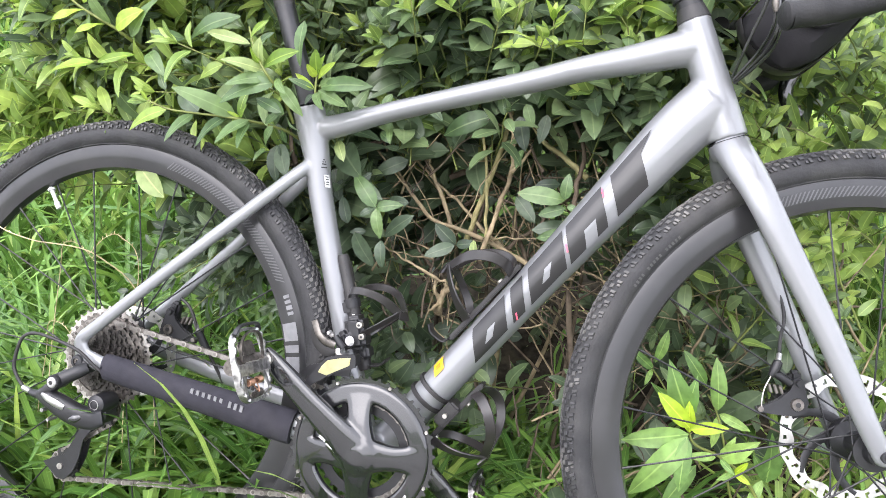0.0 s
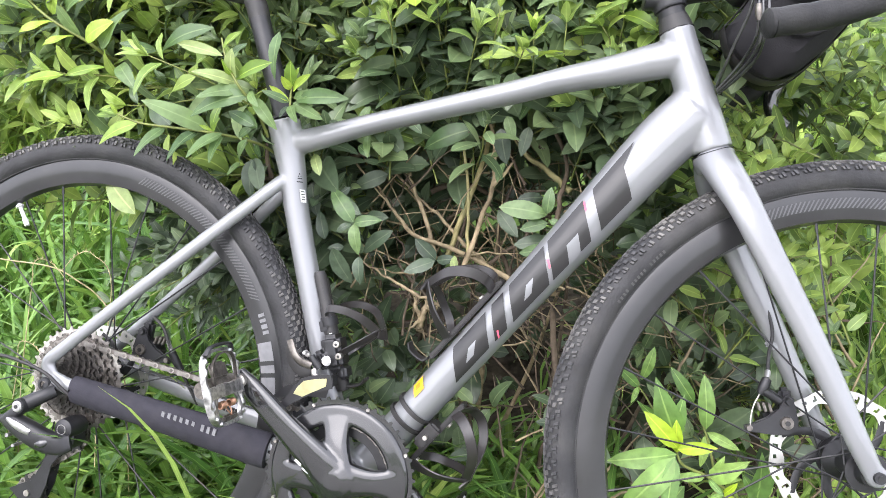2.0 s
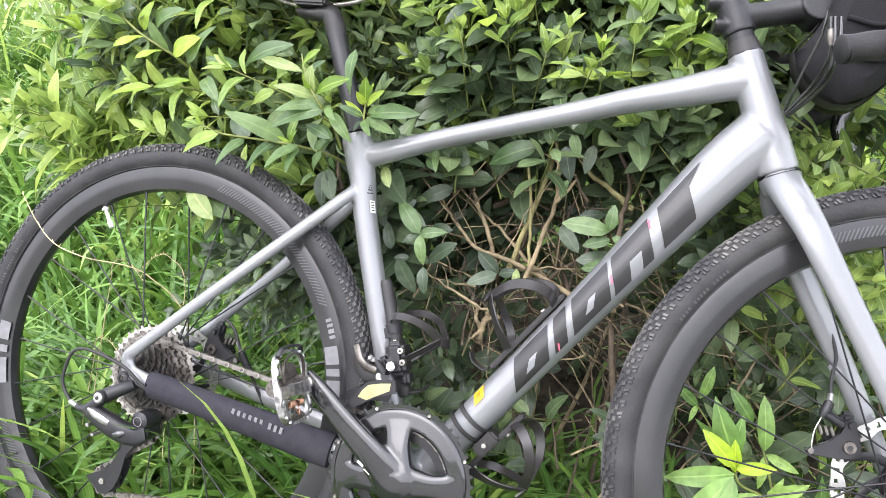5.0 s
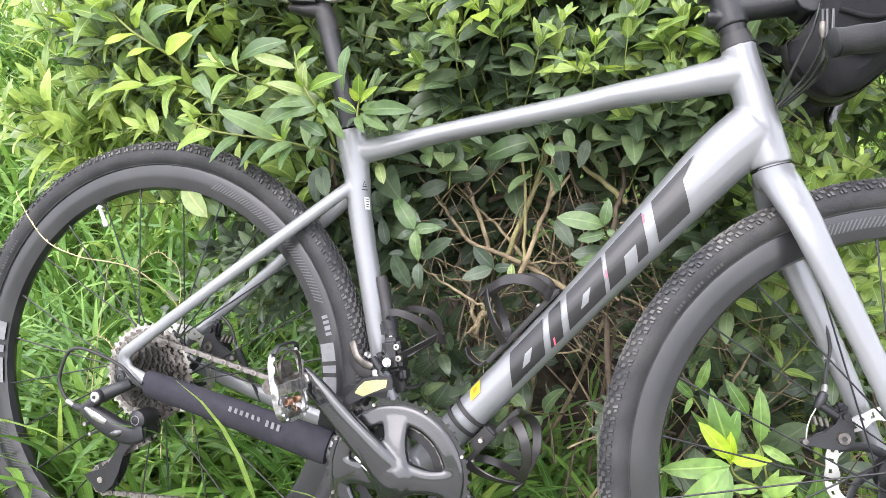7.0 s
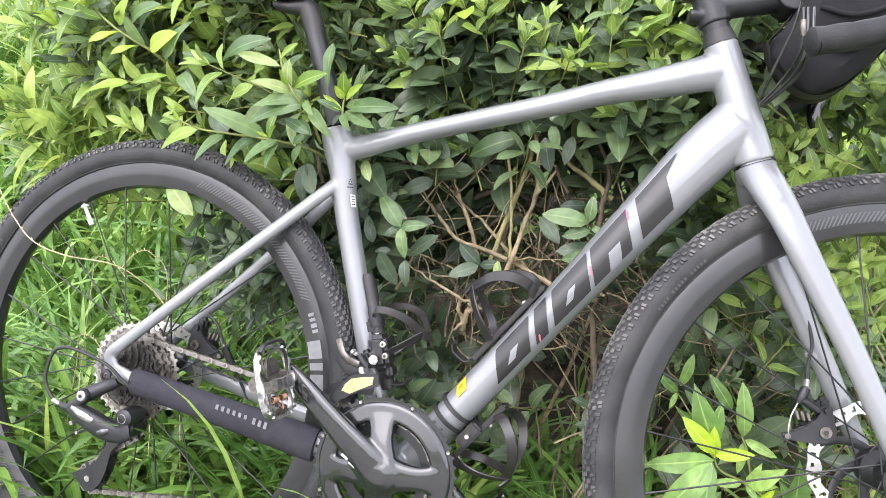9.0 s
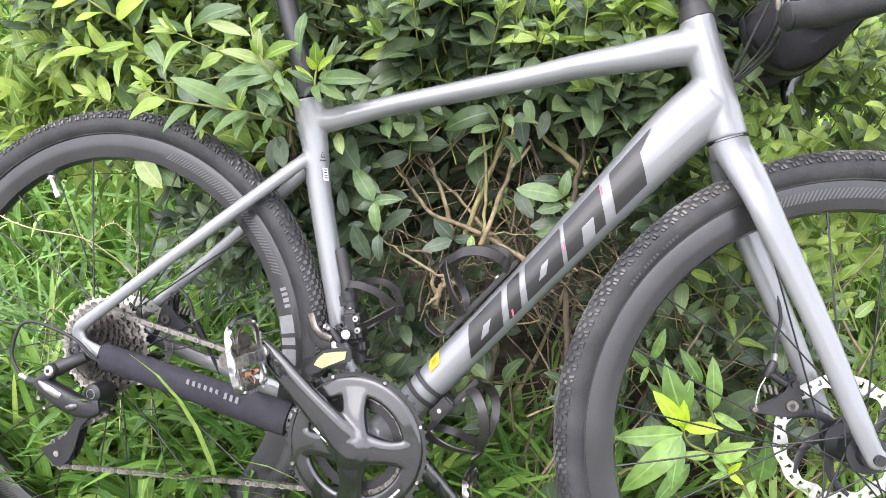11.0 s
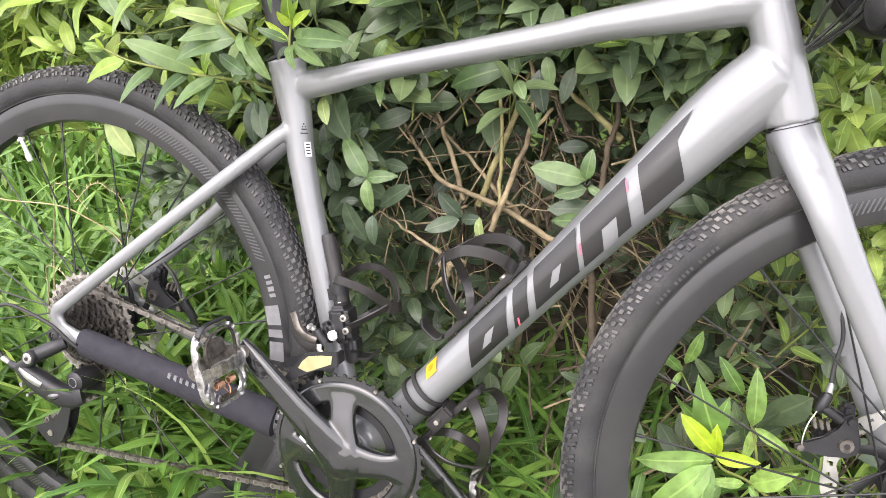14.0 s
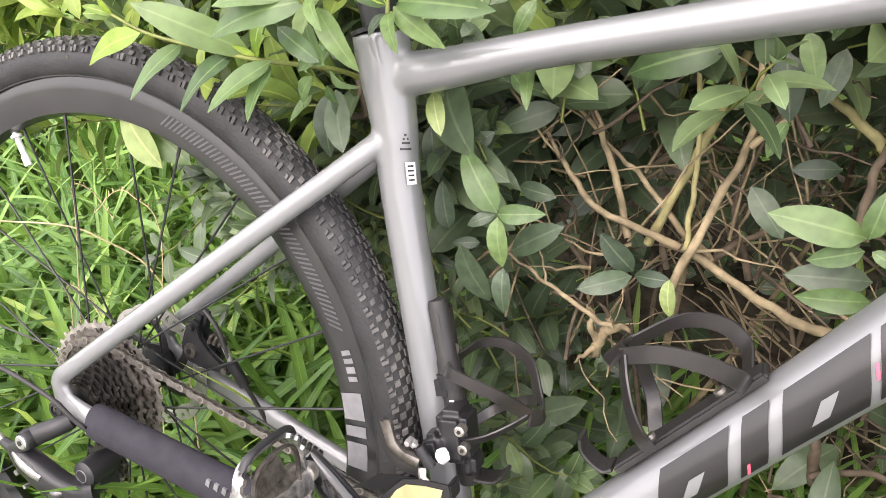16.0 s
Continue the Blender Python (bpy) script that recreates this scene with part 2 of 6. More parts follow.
def plate(outline, y0, y1, bm=None, bevel=0.0):
    """A flat piece cut to an outline in x, z, from y0 to y1."""
    bm = bm or bmesh.new()
    a = [bm.verts.new((x, y0, z)) for x, z in outline]
    b = [bm.verts.new((x, y1, z)) for x, z in outline]
    fs = [bm.faces.new(a), bm.faces.new(b[::-1])]
    k = len(outline)
    for i in range(k):
        fs.append(bm.faces.new((a[i], b[i], b[(i + 1) % k], a[(i + 1) % k])))
    if bevel:
        es = list(fs[0].edges) + list(fs[1].edges)
        bmesh.ops.bevel(bm, geom=es, offset=bevel, segments=2, affect='EDGES')
    return bm


def block(at, size, turn=(0, 0, 0), bevel=0.0, bm=None):
    """A bevelled block."""
    b2 = bmesh.new()
    bmesh.ops.create_cube(b2, size=1.0)
    b2.transform(Matrix.Diagonal((*size, 1)))
    if bevel:
        bmesh.ops.bevel(b2, geom=list(b2.edges), offset=bevel, segments=2, affect='EDGES')
    b2.transform(pose(*at, *turn))
    if bm is None:
        return b2
    me = bpy.data.meshes.new("tmp")
    b2.to_mesh(me)
    b2.free()
    bm.from_mesh(me)
    bpy.data.meshes.remove(me)
    return bm


def blended(ob, voxel, rounds=4):
    """Melts overlapping solids into one welded skin."""
    r = ob.modifiers.new("weld", 'REMESH')
    r.mode, r.voxel_size, r.use_smooth_shade = 'VOXEL', voxel, True
    s = ob.modifiers.new("ease", 'SMOOTH')
    s.factor, s.iterations = 0.5, rounds
    return ob


def ribbon(path, wide, thick, side, bm=None):
    """A flat strap along a path, wide along side."""
    return sweep(path, wide / 2, np.full(len(path), thick / 2), 8, side, bm, power=6.0)


# ---- the bicycle ----
R, WB = 0.349, 1.008
BB = (0.412, 0.0, 0.274)
bicycle = tagged(new("bicycle"), "grey gravel bicycle with black wheels leaning against a shrub", "bicycle")
bicycle.matrix_world = pose(0, 0, 0, LEAN, 0, 0)
HEAD_TOP, HEAD_LOW = Vector((0.786, 0, 0.841)), Vector((0.8345, 0, 0.699))
HEAD_AXIS = (HEAD_TOP - HEAD_LOW).normalized()
STEER = Matrix.Translation(HEAD_LOW) @ Matrix.Rotation(radians(10.0), 4, HEAD_AXIS) @ Matrix.Translation(-HEAD_LOW)


def frame_tube(bm, rows, n=24, power=2.0):
    """rows of x, y, z, half-width across the bicycle, half-height."""
    c = curve(rows, 8)
    return sweep(c[:, :3], c[:, 3], c[:, 4], n, (0, 1, 0), bm, power)


DOWN = [(0.815, 0, 0.745, 0.026, 0.0355), (0.775, 0, 0.7035, 0.0275, 0.0352), (0.715, 0, 0.6305, 0.026, 0.0312), (0.62, 0, 0.5125, 0.024, 0.0260),
        (0.505, 0, 0.371, 0.0235, 0.0240), (0.43, 0, 0.279, 0.024, 0.0234)]
bm = bmesh.new()
frame_tube(bm, DOWN)
frame_tube(bm, [(0.2875, 0, 0.7235, 0.0215, 0.0225), (0.294, 0, 0.695, 0.020, 0.0215), (0.304, 0, 0.655, 0.0175, 0.0185), (0.316, 0, 0.592, 0.0165, 0.0165), (0.361, 0, 0.417, 0.017, 0.0158), (0.402, 0, 0.270, 0.018, 0.0165)])
frame_tube(bm, [(0.288, 0, 0.690, 0.015, 0.018), (0.345, 0, 0.7035, 0.0155, 0.0155), (0.423, 0, 0.7250, 0.0160, 0.0135), (0.584, 0, 0.7625, 0.017, 0.0148), (0.654, 0, 0.7805, 0.018, 0.0160), (0.7205, 0, 0.7940, 0.019, 0.0190), (0.79, 0, 0.810, 0.021, 0.0240)])
frame_tube(bm, [(*HEAD_TOP, 0.0205, 0.0205), (0.79, 0, 0.829, 0.0205, 0.0205), (0.81, 0, 0.77, 0.022, 0.0225), (0.828, 0, 0.718, 0.0235, 0.024), (*HEAD_LOW, 0.024, 0.0245)])
for sgn in (-1, 1):
    frame_tube(bm, [(0.302, sgn * 0.006, 0.650, 0.008, 0.009), (0.270, sgn * 0.024, 0.618, 0.0075, 0.0095), (0.13, sgn * 0.052, 0.498, 0.007, 0.009), (0.02, sgn * 0.067, 0.404, 0.007, 0.009),
                    (-0.004, sgn * 0.0685, 0.382, 0.0065, 0.010), (-0.002, sgn * 0.069, 0.366, 0.006, 0.012), (0.004, sgn * 0.069, 0.345, 0.005, 0.014)], 16)
    frame_tube(bm, [(-0.002, sgn * 0.069, 0.362, 0.005, 0.011), (0.012, sgn * 0.069, 0.356, 0.006, 0.012), (0.05, sgn * 0.066, 0.345, 0.008, 0.012), (0.20, sgn * 0.052, 0.315, 0.009, 0.014),
                    (0.31, sgn * 0.040, 0.293, 0.010, 0.018), (0.40, sgn * 0.030, 0.276, 0.011, 0.020)], 16)
turned([(0.0225, -0.036), (0.0225, 0.036)], 32, bm, BB)
body = part("frame", bm, PAINT, bicycle, "glossy light grey hydroformed aluminium frame")
blended(body, 0.0022, 5)


# flat marks that follow the right-hand skin of the down tube
DOWN_C = curve(DOWN, 40)
DOWN_S = np.r_[0, np.cumsum(np.linalg.norm(np.diff(DOWN_C[:, :3], axis=0), axis=1))]


def on_down_tube(s, v, lift=0.0012):
    """s metres from the head end, v -1..1 from the lower to the upper edge of the visible side."""
    row = np.array([np.interp(s, DOWN_S, DOWN_C[:, k]) for k in range(5)])
    t = np.array([np.interp(s + 0.004, DOWN_S, DOWN_C[:, k]) - np.interp(s - 0.004, DOWN_S, DOWN_C[:, k]) for k in (0, 1, 2)])
    t /= np.linalg.norm(t)
    up = np.array([t[2], 0, -t[0]])
    a = v * math.pi / 2
    return row[:3] + np.array([0, -1.0, 0]) * math.cos(a) * (row[3] + lift) + up * math.sin(a) * (row[4] + lift) * (-1 if up[2] < 0 else 1)


def skin_patch(outline_fn, ns=10, nv=8, lift=0.0012):
    """A patch on the down tube; outline_fn(u, w) gives s, v for u, w in 0..1."""
    b = bmesh.new()
    g = [[b.verts.new(on_down_tube(*outline_fn(i / ns, j / nv), lift)) for j in range(nv + 1)] for i in range(ns + 1)]
    for i in range(ns):
        for j in range(nv):
            b.faces.new((g[i][j], g[i + 1][j], g[i + 1][j + 1], g[i][j + 1]))
    return b


def slab(s0, s1, v0, v1, slant, mat, name, lift=0.0012, label=""):
    ob = part(name, skin_patch(lambda u, w: (s0 + (s1 - s0) * u - slant * (w - 0.5), v0 + (v1 - v0) * w), lift=lift), mat, body, label)
    return ob


# five slanted black blocks with grey windows
for s0, s1 in ((0.112, 0.163), (0.180, 0.245), (0.252, 0.316), (0.327, 0.349), (0.360, 0.421)):
    slab(s0, s1, -0.42, 0.47, 0.030, DECAL, "black_block")
slab(0.090, 0.111, 0.24, 0.47, 0.030, DECAL, "black_block")
for s0, s1, v0, v1 in ((0.206, 0.226, -0.44, -0.02), (0.281, 0.294, -0.20, 0.06), (0.386, 0.400, -0.20, 0.06)):
    slab(s0, s1, v0, v1, 0.016, PAINT, "grey_window", 0.0020)
for s0, v0 in ((0.247, -0.1), (0.353, -0.42), (0.168, 0.2)):
    slab(s0, s0 + 0.0025, v0, v0 + 0.2, 0.006, PINK, "pink_scuff", 0.0014)
slab(0.465, 0.483, 0.24, 0.62, 0.008, YELLOW, "yellow_sticker", 0.0014)
slab(0.470, 0.478, 0.36, 0.50, 0.004, ORANGE, "orange_mark", 0.0022)
def seat_mark(name, z0, z1, a0, a1, mat, lift, label=""):
    """A small mark on the front right of the seat tube."""
    b = bmesh.new()
    rows = []
    for a in np.linspace(a0, a1, 6):
        pair = []
        for z in (z0, z1):
            c = np.interp(z, (0.592, 0.655), (0.316, 0.304)), np.interp(z, (0.592, 0.655), (0.0165, 0.0182))
            pair.append(b.verts.new((c[0] + (c[1] + lift) * math.cos(a), (c[1] + lift) * math.sin(a), z)))
        rows.append(pair)
    for p, q in zip(rows, rows[1:]):
        b.faces.new((p[0], q[0], q[1], p[1]))
    return part(name, b, mat, body, label)


seat_mark("white_sticker", 0.615, 0.632, -0.80, -0.32, WHITE, 0.0010, "small white sticker with illegible print")
for z in (0.6180, 0.6215, 0.6250, 0.6285):
    seat_mark("print_bar", z, z + 0.0013, -0.72, -0.45, DECAL, 0.0016)
seat_mark("print_bar", 0.641, 0.6425, -0.95, -0.45, DECAL, 0.0010)
for z, a0, a1 in ((0.6455, -0.85, -0.5), (0.6485, -0.80, -0.72), (0.6485, -0.62, -0.55), (0.6515, -0.72, -0.62)):
    seat_mark("print_bar", z, z + 0.0016, a0, a1, DECAL, 0.0010)
# a red mark on the front of the head tube
b = bmesh.new()
rows = []
for a in np.linspace(0.27, 0.70, 7):
    row = []
    for s in np.linspace(0.12, 0.80, 6):
        q = HEAD_LOW.lerp(HEAD_TOP, s)
        r = 0.0245 - 0.004 * s + 0.0012
        row.append(b.verts.new((q.x + r * math.cos(a) * HEAD_AXIS.z, r * math.sin(a), q.z - r * math.cos(a) * HEAD_AXIS.x)))
    rows.append(row)
for p, q in zip(rows, rows[1:]):
    for i in range(5):
        b.faces.new((p[i], q[i], q[i + 1], p[i + 1]))
part("red_badge", b, RED, body, "red and dark badge film")
bm = turned([(0.0248, -0.006), (0.0252, 0), (0.0248, 0.006)], 32)
part("headset_ring", bm, BLACK, bicycle, m=Matrix.Translation(HEAD_LOW - HEAD_AXIS * 0.002) @ HEAD_AXIS.to_track_quat('Y', 'Z').to_matrix().to_4x4() @ Matrix.Diagonal((0.99, 0.06, 0.99, 1)))
part("seat_collar", sweep(curve([(0.2868, 0, 0.7245, 1), (0.2858, 0, 0.7275, 1)], 2)[:, :3], 0.0215, 0.0222, 32), BLACK, bicycle)

# seat post, clamp and saddle
bm = sweep(curve([(0.293, 0, 0.70), (0.288, 0, 0.728), (0.262, 0, 0.805), (0.243, 0, 0.862)], 6), 0.0137, 0.0140, 24)
post = part("seat_post", bm, BLACK, bicycle, "satin black seat post")
bm = bmesh.new()
sweep(curve([(0.2435, 0, 0.8605, 0.0145), (0.237, 0, 0.880, 0.0145), (0.228, 0, 0.893, 0.013), (0.205, 0, 0.893, 0.009), (0.182, 0, 0.896, 0.007)], 6)[:, :3], 0.0138, curve([(0.0145,), (0.0150,), (0.014,), (0.0085,), (0.006,)], 6)[:, 0], 16, bm=bm)
part("post_head", bm, PLASTIC, post, "dark grey post head")
part("rail_clamp", block((0.205, 0, 0.907), (0.05, 0.046, 0.012), (0, 4, 0), 0.003), PLASTIC, post)
saddle = part("saddle", sweep(np.array([(x, 0, 0.945 + 0.010 * math.sin(3 * x)) for x in np.linspace(0.055, 0.335, 15)]),
                              [0.02, 0.055, 0.07, 0.072, 0.068, 0.058, 0.046, 0.036, 0.029, 0.025, 0.022, 0.021, 0.02, 0.018, 0.008],
                              [0.012, 0.018, 0.02, 0.02, 0.019, 0.018, 0.016, 0.015, 0.014, 0.014, 0.013, 0.013, 0.012, 0.011, 0.006], 20), PLASTIC, bicycle, "black racing saddle")
for sgn in (-1, 1):
    c = curve([(0.10, sgn * 0.03, 0.937), (0.15, sgn * 0.022, 0.918), (0.20, sgn * 0.022, 0.914), (0.26, sgn * 0.02, 0.918), (0.32, sgn * 0.008, 0.938)], 5)
    part("saddle_rail", sweep(c, 0.0035, n=10), STEEL, saddle)

# fork, turned with the front wheel
bm = bmesh.new()
for sgn in (-1, 1):
    c = curve([(0.836, sgn * 0.003, 0.692, 0.020, 0.0225), (0.845, sgn * 0.026, 0.667, 0.0165, 0.0215), (0.861, sgn * 0.043, 0.633, 0.0115, 0.0190), (0.882, sgn * 0.050, 0.590, 0.0100, 0.0172), (0.942, sgn * 0.054, 0.478, 0.0090, 0.0148),
               (0.985, sgn * 0.056, 0.390, 0.0075, 0.0130), (1.003, sgn * 0.056, 0.356, 0.0060, 0.0118), (1.009, sgn * 0.056, 0.344, 0.0050, 0.0100)], 7)
    sweep(c[:, :3], c[:, 3], c[:, 4], 20, (0, 1, 0), bm)
c = curve([(*(HEAD_LOW - HEAD_AXIS * 0.0035), 0.0245), (0.8385, 0, 0.687, 0.0245), (0.842, 0, 0.675, 0.022)], 5)
sweep(c[:, :3], c[:, 3], c[:, 3].copy(), 24, (0, 1, 0), bm)
turned([(0.012, -0.060), (0.012, -0.052)], 20, bm, (WB, 0, R))
turned([(0.012, 0.052), (0.012, 0.060)], 20, bm, (WB, 0, R))
fork = part("fork", bm, PAINT, bicycle, "glossy grey tapered fork", m=STEER)
blended(fork, 0.002, 4)
part("axle_end", turned([(0.0062, -0.0655), (0.0062, -0.058)], 18, None, (WB, 0, R)), BLACK, fork, m=STEER)
part("socket", turned([(0.0032, -0.0662), (0.0032, -0.0652)], 6, None, (WB, 0, R)), DECAL, fork, m=STEER)
part("cable_guide", block((0.93, 0.047, 0.475), (0.016, 0.006, 0.009), (0, 20, 0), 0.002), PAINT, fork, m=STEER)


# wheels
def tyre_mesh():
    prof = []
    for a in np.linspace(-2.45, 2.45, 21):
        prof.append((0.3275 + 0.0200 * math.cos(a), 0.0200 * math.sin(a)))
    return turned(prof + [(0.309, 0.0)], 120, closed=True)


def tread_mesh():
    """Blocks of rubber in staggered rows over the crown; split knobs on the shoulders."""
    verts, faces = [], []
    count = 150
    # across, along, wide, high, shift
    rows = [(0.0, 0.0075, 0.0036, 0.0014, 0.5), (0.24, 0.0062, 0.0040, 0.0016, 0.0), (0.50, 0.0058, 0.0042, 0.0019, 0.5),
            (0.78, 0.0056, 0.0048, 0.0023, 0.0), (1.06, 0.0036, 0.0062, 0.0026, 0.42), (1.12, 0.0030, 0.0040, 0.0022, 0.72)]
    rng = random.Random(5)
    for a, lng, wid, high, shift in rows + [(-r[0], *r[1:]) for r in rows[1:]]:
        for k in range(count):
            th = 2 * math.pi * (k + shift) / count
            tw = rng.uniform(-0.15, 0.15) + (0.30 if a < 0 else -0.30)
            base = len(verts)
            worn = rng.uniform(0.75, 1.1)
            for hgt, grow in ((-0.001, 1.08), (high * worn, 0.86)):
                for su, sv in ((-1, -1), (1, -1), (1, 1), (-1, 1)):
                    du, dv = su * lng / 2 * grow, sv * wid / 2 * grow
                    du, dv = du + dv * tw, dv
                    aa = a + dv / 0.02
                    r = 0.3275 + (0.0200 + hgt) * math.cos(aa)
                    y = (0.0200 + hgt) * math.sin(aa)
                    t2 = th + du / 0.345
                    verts.append((r * math.cos(t2), y, r * math.sin(t2)))
            b = base
            faces += [(b + 4, b + 5, b + 6, b + 7)] + [(b + i, b + (i + 1) % 4, b + 4 + (i + 1) % 4, b + 4 + i) for i in range(4)]
    me = bpy.data.meshes.new("tread")
    me.from_pydata(verts, [], faces)
    me.materials.append(KNOB)
    return me


def rim_mesh():
    return turned([(0.3125, -0.0125), (0.3125, 0.0125), (0.305, 0.0138), (0.290, 0.0130), (0.279, 0.0090), (0.2755, 0.0), (0.279, -0.0090), (0.290, -0.0130), (0.305, -0.0138)], 120, closed=True)


def weave_mesh(a0, a1, count):
    """Slanting pale carbon strands on the right flank of the rim."""
    b = bmesh.new()
    for k in range(count):
        a = a0 + (a1 - a0) * k / count
        w, sl = (a1 - a0) / count * 0.42, 0.028
        q = [b.verts.new((r * math.cos(a + da), y, r * math.sin(a + da))) for r, y, da in
             ((0.3035, -0.0143, 0), (0.2915, -0.0136, sl), (0.2915, -0.0136, sl + w), (0.3035, -0.0143, w))]
        b.faces.new(q)
    return b


def arc_mark(a0, a1, r0, r1, y0, y1, n=10):
    b = bmesh.new()
    g = [[b.verts.new((r * math.cos(a), y, r * math.sin(a))) for r, y in ((r0, y0), (r1, y1))] for a in np.linspace(a0, a1, n + 1)]
    for p, q in zip(g, g[1:]):
        b.faces.new((p[0], q[0], q[1], p[1]))
    return b


def rotor_mesh(radius, y):
    """A wavy brake disc with slots and six curved arms."""
    b = bmesh.new()
    na, k = 180, 4
    ro = lambda a: radius - 0.0022 * (0.5 + 0.5 * math.cos(a * 12)) ** 2
    ri = lambda a: radius - 0.0165 + 0.0022 * math.cos(a * 12 + 1.6)
    rows = []
    for side in (-0.0009, 0.0009):
        rows.append([[b.verts.new(((ri(a) + (ro(a) - ri(a)) * j / k) * math.cos(a), y + side, (ri(a) + (ro(a) - ri(a)) * j / k) * math.sin(a))) for j in range(k + 1)]
                     for a in np.linspace(0, 2 * math.pi, na, endpoint=False)])
    hole = lambda i, j: (i % 5 in (1, 2) and j == (1 if (i // 5) % 2 else 2)) or (i % 10 == 6 and j in (1, 2))
    for i in range(na):
        i2 = (i + 1) % na
        for j in range(k):
            if hole(i, j):
                for p, q, nx in (((i, j), (i2, j), (i, j - 1)), ((i2, j), (i2, j + 1), (i2, j)), ((i2, j + 1), (i, j + 1), (i, j + 1)), ((i, j + 1), (i, j), ((i - 1) % na, j))):
                    if hole(*nx):
                        continue
                    b.faces.new((rows[0][p[0]][p[1]], rows[0][q[0]][q[1]], rows[1][q[0]][q[1]], rows[1][p[0]][p[1]]))
            else:
                b.faces.new((rows[0][i][j], rows[0][i2][j], rows[0][i2][j + 1], rows[0][i][j + 1]))
                b.faces.new((rows[1][i][j], rows[1][i][j + 1], rows[1][i2][j + 1], rows[1][i2][j]))
        for j in (0, k):
            b.faces.new((rows[0][i][j], rows[0][i2][j], rows[1][i2][j], rows[1][i][j]))
    return b


def rotor_arm(radius, y, k):
    a = k * math.pi / 3
    pts = [((0.022 + (radius - 0.034) * t) * math.cos(a + 0.75 * t), y, (0.022 + (radius - 0.034) * t) * math.sin(a + 0.75 * t)) for t in np.linspace(0, 1, 7)]
    return sweep(pts, 0.0012, np.linspace(0.006, 0.0042, 7), 8, (0, 1, 0))


TREAD_ME = tread_mesh()


def wheel(name, m, rear, label):
    w = part(name, rim_mesh(), RIM, bicycle, label, m=m)
    b = tyre_mesh()
    part("tyre", b, RUBBER, w, "dusty black knobbly tyre", m=m)
    tr_ob = part("tread", TREAD_ME.copy(), KNOB, w, "worn rubber knobs")
    tr_ob.data.transform(m)
    tr_ob["kind"] = "stuff"
    part("bead_line", turned([(0.3128, -0.0148), (0.3142, -0.0150), (0.3142, -0.0120), (0.3128, -0.0120)], 120, closed=True), RUBBER, w, m=m)
    for a0, a1 in ((0.45, 1.28), (3.5, 4.4), (4.7, 5.4)) if rear else ((0.9, 2.0), (5.3, 6.0)):
        part("carbon_weave", weave_mesh(a0, a1, int((a1 - a0) / 0.0165)), WEAVE, w, m=m)
    marks = ((0.02, 0.105, 0.283), (0.125, 0.16, 0.283), (0.18, 0.265, 0.283), (0.30, 0.315, 0.294), (0.325, 0.345, 0.294), (0.355, 0.37, 0.294), (0.38, 0.395, 0.294), (2.98, 3.08, 0.283), (3.11, 3.15, 0.283), (3.18, 3.32, 0.283)) if rear else ()
    for a0, a1, r0 in marks:
        part("pale_mark", arc_mark(a0, a1, r0, 0.3035, -0.0136, -0.0146), PALE, w, m=m)
    for k in range(16):
        if k in (5, 11):
            continue
        a0 = (2.55 if rear else 2.35) + k * 0.016
        part("print_bar", arc_mark(a0, a0 + 0.009, 0.3185, 0.3225, -0.0183, -0.0196, 2), WORN, w, m=m)
    # hub
    if rear:
        prof = [(0.010, -0.066), (0.010, -0.058), (0.017, -0.056), (0.017, -0.016), (0.026, -0.0155), (0.026, -0.012), (0.016, -0.009), (0.015, 0.02), (0.024, 0.034), (0.024, 0.038), (0.019, 0.042), (0.019, 0.058), (0.010, 0.060), (0.010, 0.066)]
    else:
        prof = [(0.009, -0.050), (0.013, -0.049), (0.014, -0.036), (0.023, -0.0345), (0.023, -0.031), (0.016, -0.027), (0.0145, 0.01), (0.024, 0.022), (0.024, 0.026), (0.019, 0.029), (0.019, 0.044), (0.012, 0.046), (0.009, 0.050)]
    part("hub", turned(prof, 36), BLACK, w, "black alloy hub", m=m)
    fy = (-0.0138, 0.036) if rear else (-0.0328, 0.024)
    hr = 0.0235
    for k in range(24):
        side = k % 2
        lead = 1 if (k // 2) % 2 else -1
        rim_a = 2 * math.pi * (k + 0.5) / 24 + 0.06
        hub_a = rim_a + lead * 1.15
        p0 = Vector((hr * math.cos(hub_a), fy[side], hr * math.sin(hub_a)))
        p1 = Vector((0.277 * math.cos(rim_a), (-0.003, 0.003)[side], 0.277 * math.sin(rim_a)))
        b = sweep(np.array([p0, p0.lerp(p1, 0.5), p1]), 0.00115, n=6)
        part("spoke", b, BLACK, w, m=m)
        d = (p0 - p1).normalized()
        b = sweep(np.array([p1 - d * 0.002, p1 + d * 0.010]), 0.0017, n=6)
        part("spoke_nipple", b, BLACK, w, m=m)
    ry, rr = (0.0485, 0.070) if rear else (0.036, 0.080)
    part("brake_rotor", rotor_mesh(rr, ry), ROTOR, w, "slotted steel brake disc", m=m)
    part("rotor_carrier", turned([(0.017, ry - 0.002), (0.025, ry - 0.002), (0.025, ry + 0.002), (0.017, ry + 0.002)], 36, closed=True), BLACK, w, m=m)
    for k in range(6):
        part("rotor_arm", rotor_arm(rr, ry, k), BLACK, w, m=m)
    return w


REAR = Matrix.Translation((0, 0, R))
FRONT = STEER @ Matrix.Translation((WB, 0, R))
rear_wheel = wheel("rear_wheel", REAR, True, "black carbon rear wheel")
front_wheel = wheel("front_wheel", FRONT, False, "black carbon front wheel")
